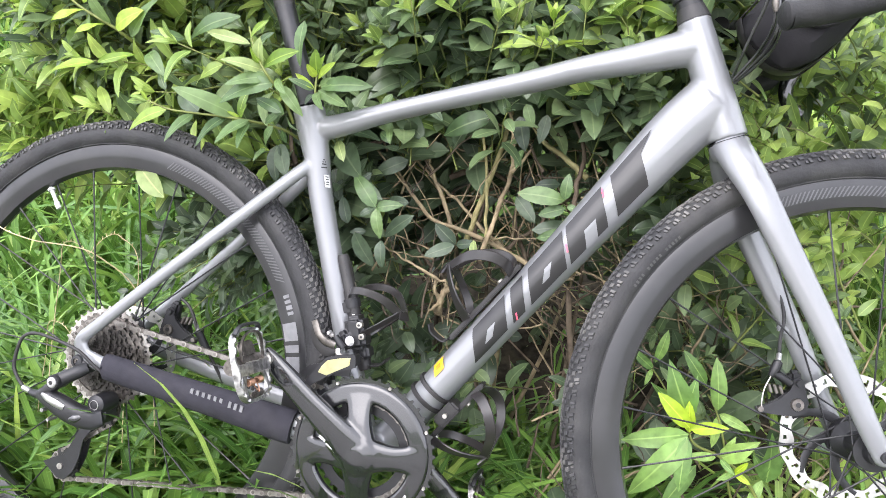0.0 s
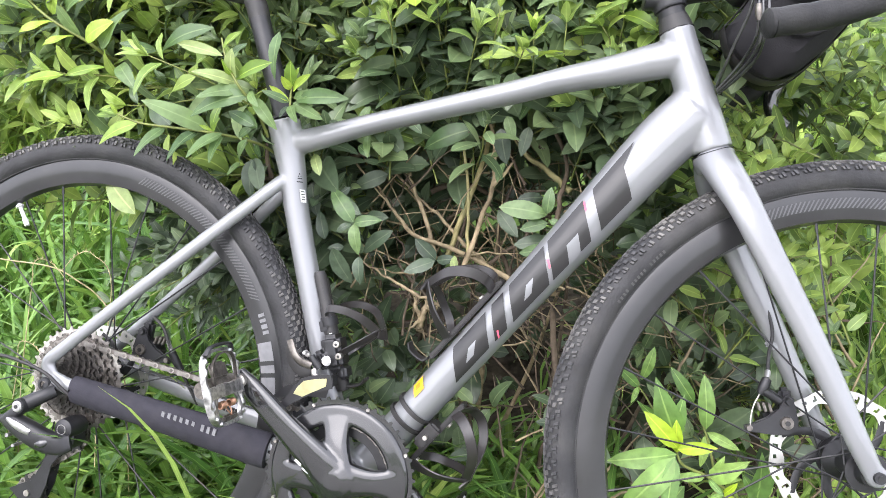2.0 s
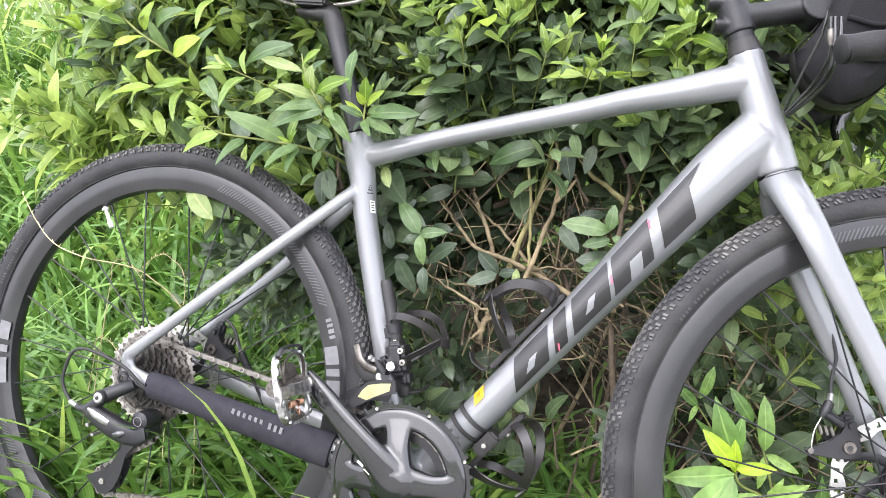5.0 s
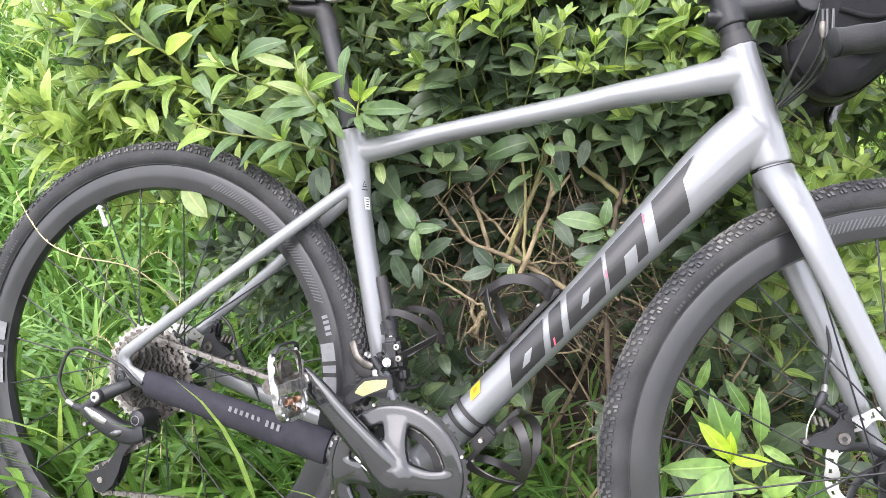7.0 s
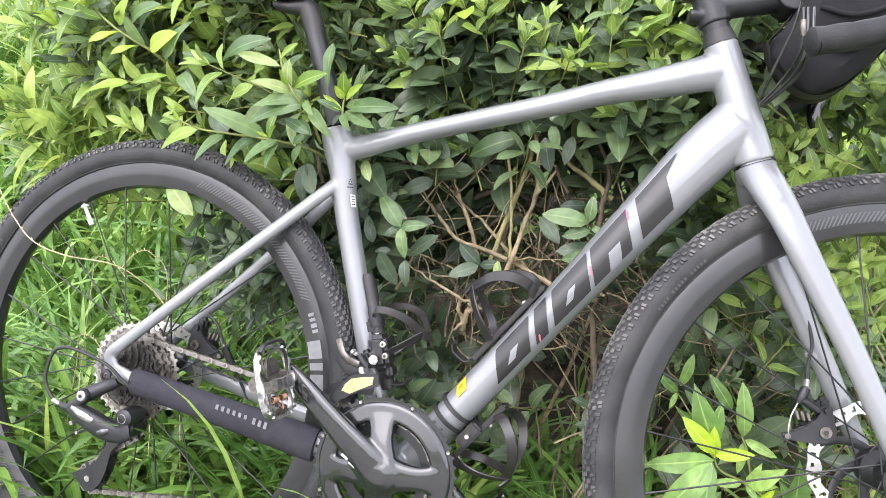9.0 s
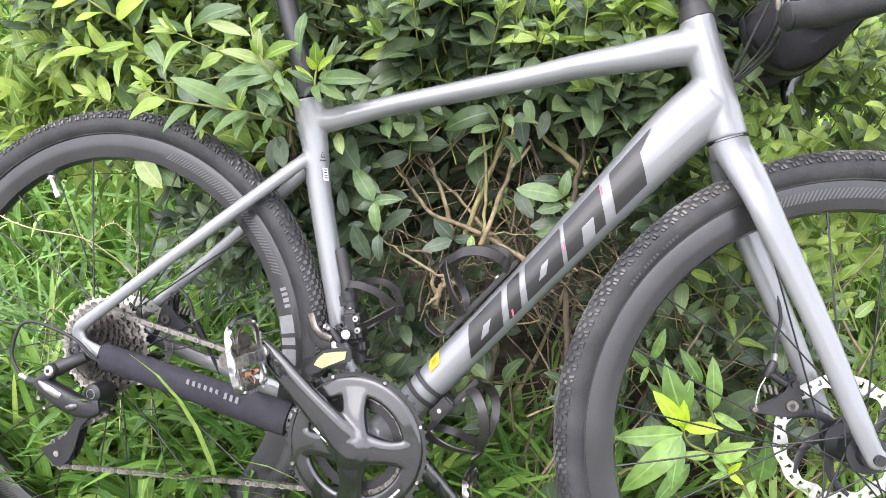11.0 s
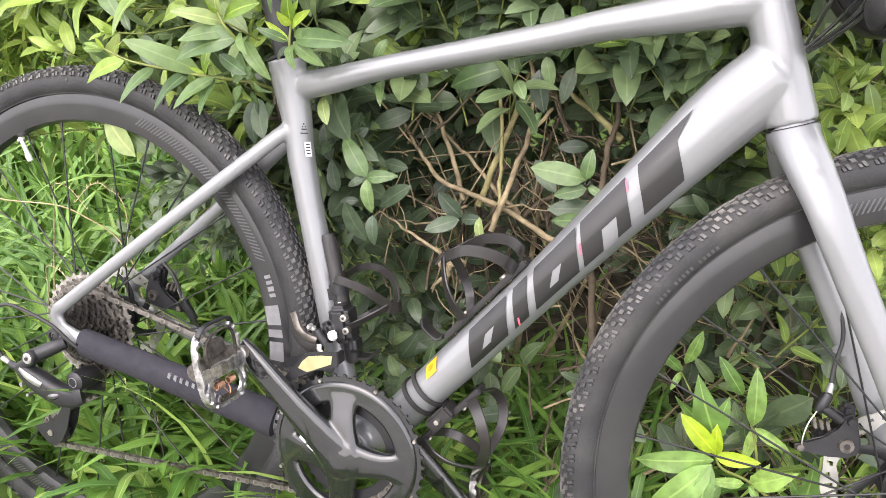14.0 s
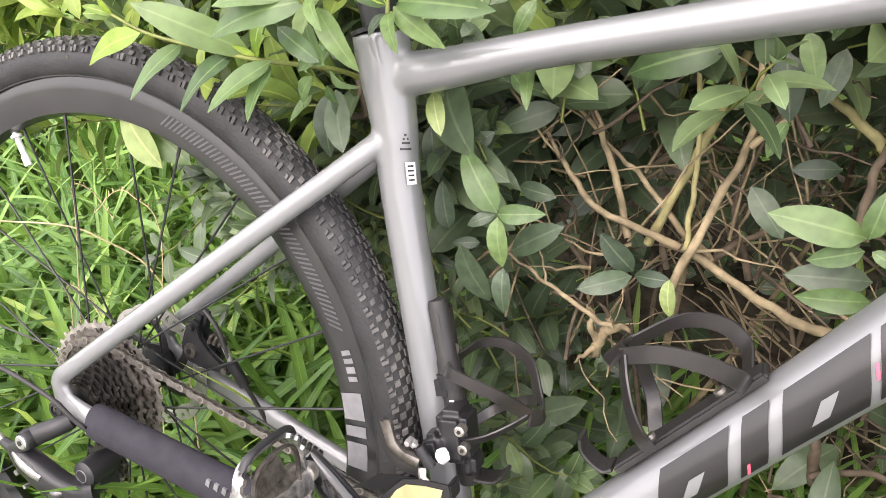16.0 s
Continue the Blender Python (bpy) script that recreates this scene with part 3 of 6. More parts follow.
# a pale valve on the rear rim
va = 2.06
vp = Vector((0.275 * math.cos(va), 0, R + 0.275 * math.sin(va)))
vd = Vector((-math.cos(va), 0, -math.sin(va)))
bm = bmesh.new()
sweep(np.array([vp - vd * 0.002, vp + vd * 0.022, vp + vd * 0.024, vp + vd * 0.034]), [0.003, 0.003, 0.0042, 0.0038], n=12, bm=bm)
sweep(np.array([vp + vd * 0.001, vp + vd * 0.004]), 0.0055, n=14, bm=bm)
part("valve", bm, WHITE, rear_wheel, "pale metal tyre valve")


# drivetrain
def sprocket_outline(teeth, cx, cz, deep=0.0045, turn=0.0):
    r = 0.00635 / math.sin(math.pi / teeth)
    out = []
    for k in range(teeth):
        for f, rr in ((0.0, r - deep * 0.35), (0.30, r - deep * 0.35), (0.42, r + deep * 0.55), (0.62, r + deep * 0.55), (0.76, r - deep * 0.35)):
            a = 2 * math.pi * (k + f) / teeth + turn
            out.append((cx + rr * math.cos(a), cz + rr * math.sin(a)))
    return out


cassette = part("cassette", turned([(0.019, -0.056), (0.019, -0.018)], 24, None, (0, 0, R)), GRIMY, bicycle, "grimy steel gear cassette")
for k, teeth in enumerate((11, 12, 13, 15, 17, 19, 21, 24, 28, 32, 36)):
    y = -0.0555 + k * 0.0037
    ring = sprocket_outline(teeth, 0, R, turn=k * 0.2)
    part("sprocket", plate(ring, y - 0.0008, y + 0.0008), STEEL if k > 9 else GRIMY if k > 7 else COG, cassette, smooth=False)
    if k > 3:
        r = 0.00635 / math.sin(math.pi / teeth) - 0.007
        b = bmesh.new()
        for j in range(max(8, teeth // 2)):
            a = 2 * math.pi * j / max(8, teeth // 2) + k
            turned([(0.0021, y - 0.0012), (0.0021, y - 0.0006)], 8, b, (r * math.cos(a), 0, R + r * math.sin(a)))
        part("relief_holes", b, DECAL, cassette)

RING_Y = -0.049
crankset = part("crankset", turned([(0.014, -0.066), (0.014, 0.05)], 28, None, BB), BLACK, bicycle, "dark grey forged road crankset")
PED = Vector((0.2855, -0.066, 0.3865))
bbv = Vector((BB[0], 0, BB[2]))
arm = (Vector((PED.x, 0, PED.z)) - bbv)
ARM_A = math.atan2(arm.z, arm.x)
bm = bmesh.new()
ad = arm.normalized()
turned([(0.010, -0.073), (0.024, -0.069), (0.029, -0.060), (0.029, -0.048)], 40, bm, BB)
c = curve([(*(bbv - ad * 0.004 + Vector((0, -0.061, 0))), 0.010, 0.026), (*(bbv + ad * 0.03 + Vector((0, -0.064, 0))), 0.010, 0.0215), (*(bbv + ad * 0.09 + Vector((0, -0.068, 0))), 0.0085, 0.0165), (*(bbv + ad * 0.15 + Vector((0, -0.070, 0))), 0.0075, 0.0145), (*(bbv + ad * 0.181 + Vector((0, -0.070, 0))), 0.006, 0.010)], 8)
sweep(c[:, :3], c[:, 3], c[:, 4], 20, (0, 1, 0), bm, 3.0)
for off in (-0.77, -2.43, 2.29, 0.80):
    a = ARM_A + off
    d = Vector((math.cos(a), 0, math.sin(a)))
    c = curve([(*(bbv + d * 0.004 + Vector((0, -0.060, 0))), 0.011, 0.026), (*(bbv + d * 0.04 + Vector((0, -0.056, 0))), 0.009, 0.0170), (*(bbv + d * 0.062 + Vector((0, -0.053, 0))), 0.0065, 0.0180), (*(bbv + d * 0.080 + Vector((0, -0.051, 0))), 0.004, 0.027)], 7)
    sweep(c[:, :3], c[:, 3], c[:, 4], 16, (0, 1, 0), bm, 3.0)
turned([(0.066, RING_Y - 0.0045), (0.070, RING_Y - 0.0075), (0.088, RING_Y - 0.0052), (0.0915, RING_Y - 0.002), (0.0905, RING_Y + 0.001), (0.066, RING_Y + 0.001)], 120, bm, BB, closed=True)
arm_ob = part("crank_arm", bm, GLOSS, crankset, "glossy dark grey crank arm and spider")
blended(arm_ob, 0.0012, 18)
out = sprocket_outline(48, BB[0], BB[2], 0.0042)


def toothed_ring(outline, inner_r, cx, cz, y0, y1):
    b = bmesh.new()
    k = len(outline)
    lay = []
    for y in (y0, y1):
        o = [b.verts.new((x, y, z)) for x, z in outline]
        i = []
        for x, z in outline:
            a = math.atan2(z - cz, x - cx)
            i.append(b.verts.new((cx + inner_r * math.cos(a), y, cz + inner_r * math.sin(a))))
        lay.append((o, i))
    for j in range(k):
        j2 = (j + 1) % k
        b.faces.new((lay[0][0][j], lay[0][0][j2], lay[0][1][j2], lay[0][1][j]))
        b.faces.new((lay[1][0][j], lay[1][1][j], lay[1][1][j2], lay[1][0][j2]))
        b.faces.new((lay[0][0][j], lay[1][0][j], lay[1][0][j2], lay[0][0][j2]))
        b.faces.new((lay[0][1][j], lay[0][1][j2], lay[1][1][j2], lay[1][1][j]))
    return b


part("outer_chainring", toothed_ring(out, 0.078, BB[0], BB[2], RING_Y - 0.001, RING_Y + 0.0012), GLOSS, crankset, "toothed chainring", smooth=False)
part("inner_chainring", toothed_ring(sprocket_outline(32, BB[0], BB[2]), 0.050, BB[0], BB[2], RING_Y + 0.0068, RING_Y + 0.0088), BLACK, crankset, "grimy small chainring", smooth=False)
for k in range(8):
    a = ARM_A + 0.35 + k * math.pi / 4
    part("ring_pin", turned([(0.0022, RING_Y - 0.004), (0.0022, RING_Y)], 10, None, (BB[0] + 0.0935 * math.cos(a), 0, BB[2] + 0.0935 * math.sin(a))), STEEL, crankset)
ld = -ad
c = curve([(*(bbv + Vector((0, 0.060, 0))), 0.010, 0.02), (*(bbv + ld * 0.09 + Vector((0, 0.066, 0))), 0.008, 0.015), (*(bbv + ld * 0.180 + Vector((0, 0.070, 0))), 0.006, 0.010)], 8)
part("crank_arm", sweep(c[:, :3], c[:, 3], c[:, 4], 16, (0, 1, 0), None, 3.0), GLOSS, crankset)
# pale slanted marks at the foot of the arm, no lettering
for k in range(3):
    c0 = bbv + ad * (0.046 - 0.013 * k) + Vector((-ad.z, 0, ad.x)) * 0.0165
    b = block((c0.x, -0.0725 + 0.0012 * k, c0.z), (0.010, 0.0011, 0.0035), (0, math.degrees(-ARM_A) - 8, 0))
    part("pale_mark", b, WHITE, crankset)

for k in range(13):
    if k in (4, 5):
        continue
    a = -1.25 + k * 0.052
    q = Vector((BB[0] + 0.0795 * math.cos(a), 0, BB[2] + 0.0795 * math.sin(a)))
    part("print_bar", block((q.x, RING_Y - 0.0069, q.z), (0.0030, 0.0008, 0.0016 if k < 4 else 0.0030), (0, -math.degrees(a) - 90, 0)), WHITE, crankset)

# pedal
PEDAL_PARTS = (PLATFORM, BINDING, HOOP, SPRING) = (bmesh.new(), bmesh.new(), bmesh.new(), bmesh.new())
# local: x along the platform, y along the axle, z its thickness
def cage_loop(grow, power=3.4):
    out = []
    for k in range(104):
        a = 2 * math.pi * k / 104
        ca, sa = math.cos(a), math.sin(a)
        out.append((math.copysign(abs(ca) ** (2 / power), ca) * (0.0455 + grow), math.copysign(abs(sa) ** (2 / power), sa) * (0.0385 + grow)))
    return out


rows = []
for grow, z in ((0.0, 0.0035), (0.0004, -0.0035), (-0.0030, -0.0035), (-0.0032, 0.0035)):
    ring = []
    for k, (x, y) in enumerate(cage_loop(grow)):
        tooth = 0.0024 if z > 0 and k % 6 < 3 and abs(y) > 0.02 else 0.0
        ring.append(PLATFORM.verts.new((x, y, z + tooth)))
    rows.append(ring)
for p, q in zip(rows, rows[1:] + rows[:1]):
    for k in range(104):
        PLATFORM.faces.new((p[k], p[(k + 1) % 104], q[(k + 1) % 104], q[k]))
c = np.array([(0.004, y, 0.0045 + 0.002 * math.cos(40 * y)) for y in np.linspace(-0.037, 0.037, 9)])
ribbon(c, 0.015, 0.0035, (1, 0, 0), PLATFORM)
for sy in (-1, 1):
    c = curve([(0.008, sy * 0.020, 0.002), (0.022, sy * 0.027, 0.003), (0.036, sy * 0.026, 0.003), (0.043, sy * 0.014, 0.001)], 5)
    ribbon(c, 0.006, 0.003, (0, 1, 0), PLATFORM)
c = curve([(0.002, -0.024, 0.004), (-0.022, -0.026, 0.006), (-0.036, -0.018, 0.009), (-0.040, 0.0, 0.010), (-0.036, 0.018, 0.009), (-0.022, 0.026, 0.006), (0.002, 0.024, 0.004)], 6)
ribbon(c, 0.004, 0.0022, (0, 0, 1), BINDING)
c = curve([(-0.040, -0.030, 0.003), (-0.048, -0.022, 0.006), (-0.050, 0.0, 0.007), (-0.048, 0.022, 0.006), (-0.040, 0.030, 0.003)], 6)
sweep(c, 0.0036, 0.0022, 10, (0, 0, 1), HOOP)
turned([(0.010, -0.034), (0.0115, -0.028), (0.0105, -0.006), (0.0115, 0.010), (0.010, 0.034)], 20, BINDING, (-0.002, 0, -0.007))
block((-0.020, 0, -0.002), (0.020, 0.034, 0.006), (0, -10, 0), 0.0025, BINDING)
block((0.037, 0.0, 0.002), (0.008, 0.030, 0.006), (0, 12, 0), 0.002, BINDING)
helix = lambda y0, y1, z: [(0.021 + 0.0040 * math.cos(a), y0 + (y1 - y0) * a / 31.4, z + 0.0040 * math.sin(a)) for a in np.linspace(0, 31.4, 60)]
sweep(np.array(helix(-0.016, -0.003, 0.001) + [(0.032, -0.001, 0.004), (0.036, 0.002, 0.004), (0.030, 0.004, 0.004)] + helix(0.006, 0.017, 0.001)), 0.0009, n=6, bm=SPRING)


def pedal_at(place, y, angle, sgn):
    pd = part("pedal", turned([(0.0085, sgn * 0.074), (0.0085, sgn * 0.083), (0.0055, sgn * 0.084), (0.0055, sgn * 0.140)], 18, None, (place.x, 0, place.z)), STEEL, bicycle, "worn silver clipless and flat pedal")
    pm = Matrix.Translation((place.x, sgn * y, place.z)) @ Matrix.Rotation(radians(angle), 4, 'Y')
    for nm, b, mt, lb in (("platform", PLATFORM, PEDAL_METAL, "scuffed silver cage"), ("binding", BINDING, GRIMY, "dark worn binding body"), ("binding_hoop", HOOP, BLACK, "black cleat hoop"), ("spring", SPRING, COPPER, "rusty coil spring")):
        part(nm, b.copy(), mt, pd, lb, m=pm)


pedal_at(PED, 0.121, 75, -1)
pedal_at(bbv * 2 - Vector((PED.x, 0, PED.z)), 0.122, 80, 1)
for b in PEDAL_PARTS:
    b.free()

# chain, link by link
UP, LOW = (0.012, 0.276), (-0.047, 0.190)


def chain_path():
    cas_r, ring_r = 0.0567, 0.0650
    pts = []
    for a in np.linspace(math.radians(250), math.radians(86), 14):
        pts.append((cas_r * math.cos(a), -0.0259, R + cas_r * math.sin(a)))
    for a in np.linspace(math.radians(97), math.radians(-88), 24):
        pts.append((BB[0] + ring_r * math.cos(a), RING_Y + 0.0078, BB[2] + ring_r * math.sin(a)))
    for a in np.linspace(math.radians(-62), math.radians(-205), 8):
        pts.append((LOW[0] + 0.0225 * math.cos(a), -0.038, LOW[1] + 0.0225 * math.sin(a)))
    for a in np.linspace(math.radians(-50), math.radians(75), 8):
        pts.append((UP[0] + 0.0225 * math.cos(a), -0.0345, UP[1] + 0.0225 * math.sin(a)))
    p = np.array(pts + [pts[0]])
    s = np.r_[0, np.cumsum(np.linalg.norm(np.diff(p, axis=0), axis=1))]
    k = int(s[-1] / 0.0127 / 2) * 2
    q = np.linspace(0, s[-1], k, endpoint=False)
    return np.stack([np.interp(q, s, p[:, j]) for j in range(3)], 1)


cp = chain_path()
bm = bmesh.new()
for p in cp:
    turned([(0.0024, -0.0032), (0.0024, 0.0032)], 8, bm, tuple(p))
chain = part("chain", bm, GRIMY, bicycle, "grimy bicycle chain")


def link_mesh(half, mat):
    b = bmesh.new()
    o = []
    for sx in (1, -1):
        for a in np.linspace(-1.25, 1.25, 5):
            o.append((sx * 0.00635 + 0.0041 * math.cos(a) * sx, 0.0041 * math.sin(a) * sx))
    o.insert(5, (0, 0.0029))
    o.append((0, -0.0029))
    plate(o, -half - 0.0005, -half + 0.0005, b)
    plate(o, half - 0.0005, half + 0.0005, b)
    me = bpy.data.meshes.new("link")
    bmesh.ops.recalc_face_normals(b, faces=b.faces)
    b.to_mesh(me)
    b.free()
    me.materials.append(mat)
    return me


LINKS = (link_mesh(0.0026, CHAIN), link_mesh(0.0016, GRIMY))
for i in range(len(cp)):
    a, b = Vector(cp[i]), Vector(cp[(i + 1) % len(cp)])
    d = b - a
    ob = new("link", LINKS[i % 2])
    ob.parent = chain
    ob.matrix_local = Matrix.Translation((a + b) / 2) @ Matrix.Rotation(-math.atan2(d.z, d.x), 4, 'Y')

# rear derailleur
c = curve([(0.0115, -0.073, 0.3440, 0.0070, 0.0085), (0.002, -0.082, 0.3380, 0.0085, 0.0092), (-0.014, -0.090, 0.3290, 0.0090, 0.0098), (-0.022, -0.093, 0.3255, 0.0085, 0.0092)], 5)
rd = part("rear_derailleur", sweep(c[:, :3], c[:, 3], c[:, 4], 24, (0, 1, 0)), BLACK, bicycle, "black rear derailleur with scuffed silver body")
part("pivot_housing", turned([(0.0090, -0.1035), (0.0102, -0.1010), (0.0105, -0.084), (0.0090, -0.080)], 28, None, (-0.0195, 0, 0.3255)), BLACK, rd)
part("pivot_bolt", turned([(0.0060, -0.1062), (0.0074, -0.1050), (0.0074, -0.101)], 24, None, (-0.0195, 0, 0.3255)), SILVER, rd, "pale pivot bolt")
part("pivot_socket", turned([(0.0028, -0.1070), (0.0028, -0.1055)], 6, None, (-0.0195, 0, 0.3255)), DECAL, rd)
part("hanger_ring", turned([(0.0050, -0.0785), (0.0085, -0.078), (0.0098, -0.075), (0.0098, -0.068), (0.0050, -0.068)], 24, None, (-0.004, 0, 0.3515), closed=True), BLACK, rd)
part("hanger_bolt", turned([(0.0026, -0.0765), (0.0050, -0.0765), (0.0050, -0.070), (0.0026, -0.070)], 20, None, (-0.004, 0, 0.3515), closed=True), GRIMY, rd)
part("hanger_link", sweep(np.array([(-0.004, -0.073, 0.3515), (0.006, -0.0745, 0.342)]), 0.004, np.array([0.009, 0.010]), 12), BLACK, rd)
c = curve([(-0.0215, -0.094, 0.3210, 0.0080, 0.0075), (-0.030, -0.095, 0.3140, 0.0085, 0.0080), (-0.0400, -0.094, 0.3060, 0.0085, 0.0085)], 5)
part("link_knuckle", sweep(c[:, :3], c[:, 3], c[:, 4], 16, (0, 1, 0), None, 2.6), BLACK, rd)
c = curve([(-0.046, -0.092, 0.3055, 0.008, 0.008), (-0.030, -0.095, 0.3015, 0.010, 0.0115), (-0.008, -0.095, 0.2920, 0.011, 0.0140), (0.014, -0.093, 0.2825, 0.011, 0.0145), (0.034, -0.088, 0.2775, 0.010, 0.0135), (0.046, -0.081, 0.2800, 0.008, 0.011)], 6)
part("parallelogram", sweep(c[:, :3], c[:, 3], c[:, 4], 18, (0, 1, 0), None, 3.2), BLACK, rd, "satin black link body")
c = curve([(-0.036, -0.1010, 0.3075, 0.0028), (-0.024, -0.1030, 0.3035, 0.0045), (-0.010, -0.1035, 0.2985, 0.0052), (0.002, -0.1025, 0.2935, 0.0040)], 6)
part("scuff_plate", sweep(c[:, :3], c[:, 3], c[:, 3] * 1.1, 12, (0, 1, 0), None, 3.0), SILVER, rd, "scuffed silver outer plate")
c = curve([(0.010, -0.1015, 0.2780, 0.0030), (0.018, -0.1010, 0.2800, 0.0050), (0.026, -0.0985, 0.2830, 0.0032)], 5)
part("scuff_plate", sweep(c[:, :3], c[:, 3], c[:, 3] * 1.1, 12, (0, 1, 0), None, 3.0), GLOSS, rd)
part("cage_pivot", turned([(0.009, -0.086), (0.0130, -0.083), (0.0145, -0.064), (0.012, -0.050)], 28, None, (0.0350, 0, 0.2970)), BLACK, rd)
part("pivot_ring", turned([(0.0060, -0.0868), (0.0068, -0.0868), (0.0068, -0.0845), (0.0060, -0.0845)], 28, None, (0.0350, 0, 0.2970), closed=True), SILVER, rd, "thin silver ring")
part("cage_pivot", turned([(0.012, -0.076), (0.015, -0.073), (0.0155, -0.052), (0.012, -0.049)], 28, None, (0.030, 0, 0.281)), BLACK, rd)
for y in (-0.0475, -0.0315):
    bm = plate([(0.026, 0.294), (0.028, 0.274), (0.010, 0.258), (-0.010, 0.234), (-0.017, 0.204), (-0.026, 0.184), (-0.040, 0.1710), (-0.052, 0.1725), (-0.077, 0.1930), (-0.060, 0.2010), (-0.040, 0.2090), (-0.026, 0.232), (-0.006, 0.266), (0.004, 0.290)], y - 0.001, y + 0.001)
    part("cage_plate", bm, BLACK, rd)
for cx, cz in (UP, LOW):
    part("jockey_wheel", plate(sprocket_outline(11, cx, cz), -0.0405, -0.0365), PLASTIC, rd, smooth=False)
    part("jockey_bolt", turned([(0.0045, -0.0505), (0.0045, -0.0465)], 12, None, (cx, 0, cz)), STEEL, rd)
part("adjuster_screw", turned([(0.0028, -0.102), (0.0028, -0.085)], 12, None, (-0.036, 0, 0.2850)), SILVER, rd, "pale limit screw")
part("adjuster_screw", turned([(0.0022, -0.102), (0.0022, -0.085)], 12, None, (-0.026, 0, 0.2725)), SILVER, rd)
bm = sweep(curve([(0.060, -0.050, 0.325), (0.046, -0.066, 0.330), (0.028, -0.079, 0.348), (0.002, -0.086, 0.3705), (-0.049, -0.090, 0.386), (-0.074, -0.091, 0.385), (-0.087, -0.091, 0.372), (-0.096, -0.090, 0.341), (-0.089, -0.090, 0.322), (-0.076, -0.090, 0.308)], 8), 0.0024, n=10)
part("gear_cable", bm, PLASTIC, rd, "curved black cable housing")
part("barrel_adjuster", sweep(np.array([(-0.066, -0.090, 0.3045), (-0.058, -0.091, 0.303), (-0.046, -0.092, 0.303)]), [0.0045, 0.0055, 0.0065], n=14), BLACK, rd)
part("cable_ferrule", sweep(np.array([(-0.079, -0.090, 0.3095), (-0.064, -0.090, 0.3045)]), 0.0040, n=12), SILVER, rd)

# sleeve on the chain stay
c = curve([(0.044, -0.0655, 0.3457, 0.0138, 0.0175), (0.047, -0.0652, 0.345, 0.0145, 0.0185), (0.16, -0.056, 0.3225, 0.0150, 0.020), (0.29, -0.045, 0.296, 0.0165, 0.0235), (0.312, -0.043, 0.2915, 0.0160, 0.0232)], 8)
sleeve = part("chainstay_sleeve", sweep(c[:, :3], c[:, 3], c[:, 4], 24, (0, 1, 0)), NEOPRENE, bicycle, "black neoprene sleeve wrapped round the chainstay")
for k in range(9):
    u = 0.170 + k * 0.0085 + (0.005 if k > 5 else 0)
    z = 0.3225 - (u - 0.16) * 0.204 + 0.0085
    b = plate([(u, z - 0.0045), (u + 0.0044, z - 0.0054), (u + 0.0062, z + 0.0030), (u + 0.0020, z + 0.0040)], -0.0702 + (u - 0.16) * 0.075, -0.066)
    part("print_bar", b, PALE, sleeve)

for k in range(5):
    u = 0.188 + k * 0.007
    part("print_bar", plate([(u, 0.3135 - (u - 0.2) * 0.2), (u + 0.004, 0.3125 - (u - 0.2) * 0.2), (u + 0.006, 0.3205 - (u - 0.2) * 0.2), (u + 0.002, 0.3215 - (u - 0.2) * 0.2)], 0.0405 - (u - 0.2) * 0.1, 0.045), DECAL, body)

# front derailleur
bm = block((0.386, -0.018, 0.424), (0.027, 0.034, 0.046), (0, -12, 0), 0.006)
block((0.374, -0.030, 0.414), (0.020, 0.024, 0.026), (0, -25, 0), 0.006, bm)
block((0.398, -0.012, 0.398), (0.014, 0.026, 0.020), (0, -10, 0), 0.004, bm)
fd = part("front_derailleur", bm, BLACK, bicycle, "black and silver front derailleur")
blended(fd, 0.0012, 4)
for x, z in ((0.394, 0.436), (0.398, 0.421)):
    bolt = part("mount_bolt", turned([(0.0034, -0.0385), (0.0043, -0.0378), (0.0043, -0.03)], 18, None, (x, 0, z)), STEEL, fd)
    part("socket", turned([(0.0018, -0.0389), (0.0018, -0.0380)], 6, None, (x, 0, z)), DECAL, bolt)
part("mount_nut", sweep(np.array([(0.386, -0.041, 0.4155), (0.384, -0.045, 0.415), (0.383, -0.0475, 0.4145)]), [0.0055, 0.0058, 0.004], [0.0062, 0.0066, 0.005], 7), WHITE, fd, "whitened dirty nut")
bm = plate([(0.349, 0.373), (0.354, 0.382), (0.362, 0.390), (0.378, 0.394), (0.393, 0.396), (0.392, 0.386), (0.376, 0.378), (0.361, 0.370)], -0.0590, -0.0578, bevel=0.0004)
part("wear_film", bm, LIME, fd, "cream worn film on the cage")
bm = bmesh.new()
plate([(0.326, 0.352), (0.342, 0.372), (0.358, 0.3925), (0.374, 0.398), (0.397, 0.401), (0.400, 0.384), (0.374, 0.375), (0.350, 0.362), (0.336, 0.351)], -0.0576, -0.0562, bm)
plate([(0.303, 0.355), (0.330, 0.378), (0.372, 0.388), (0.390, 0.384), (0.386, 0.368), (0.335, 0.366)], -0.0412, -0.040, bm)
block((0.398, -0.049, 0.393), (0.004, 0.017, 0.014), (0, -10, 0), 0.001, bm)
part("cage_plate", bm, BLACK, fd, "dark steel cage")
c = curve([(0.340, -0.058, 0.440), (0.344, -0.058, 0.431), (0.348, -0.058, 0.422), (0.356, -0.056, 0.414), (0.368, -0.052, 0.409)], 6)
part("cable_arm", sweep(c, np.linspace(0.0016, 0.0045, len(c)), np.linspace(0.0046, 0.0050, len(c)), 12, (0, 1, 0), None, 3.0), GRIMY, fd, "curved grimy lever arm")
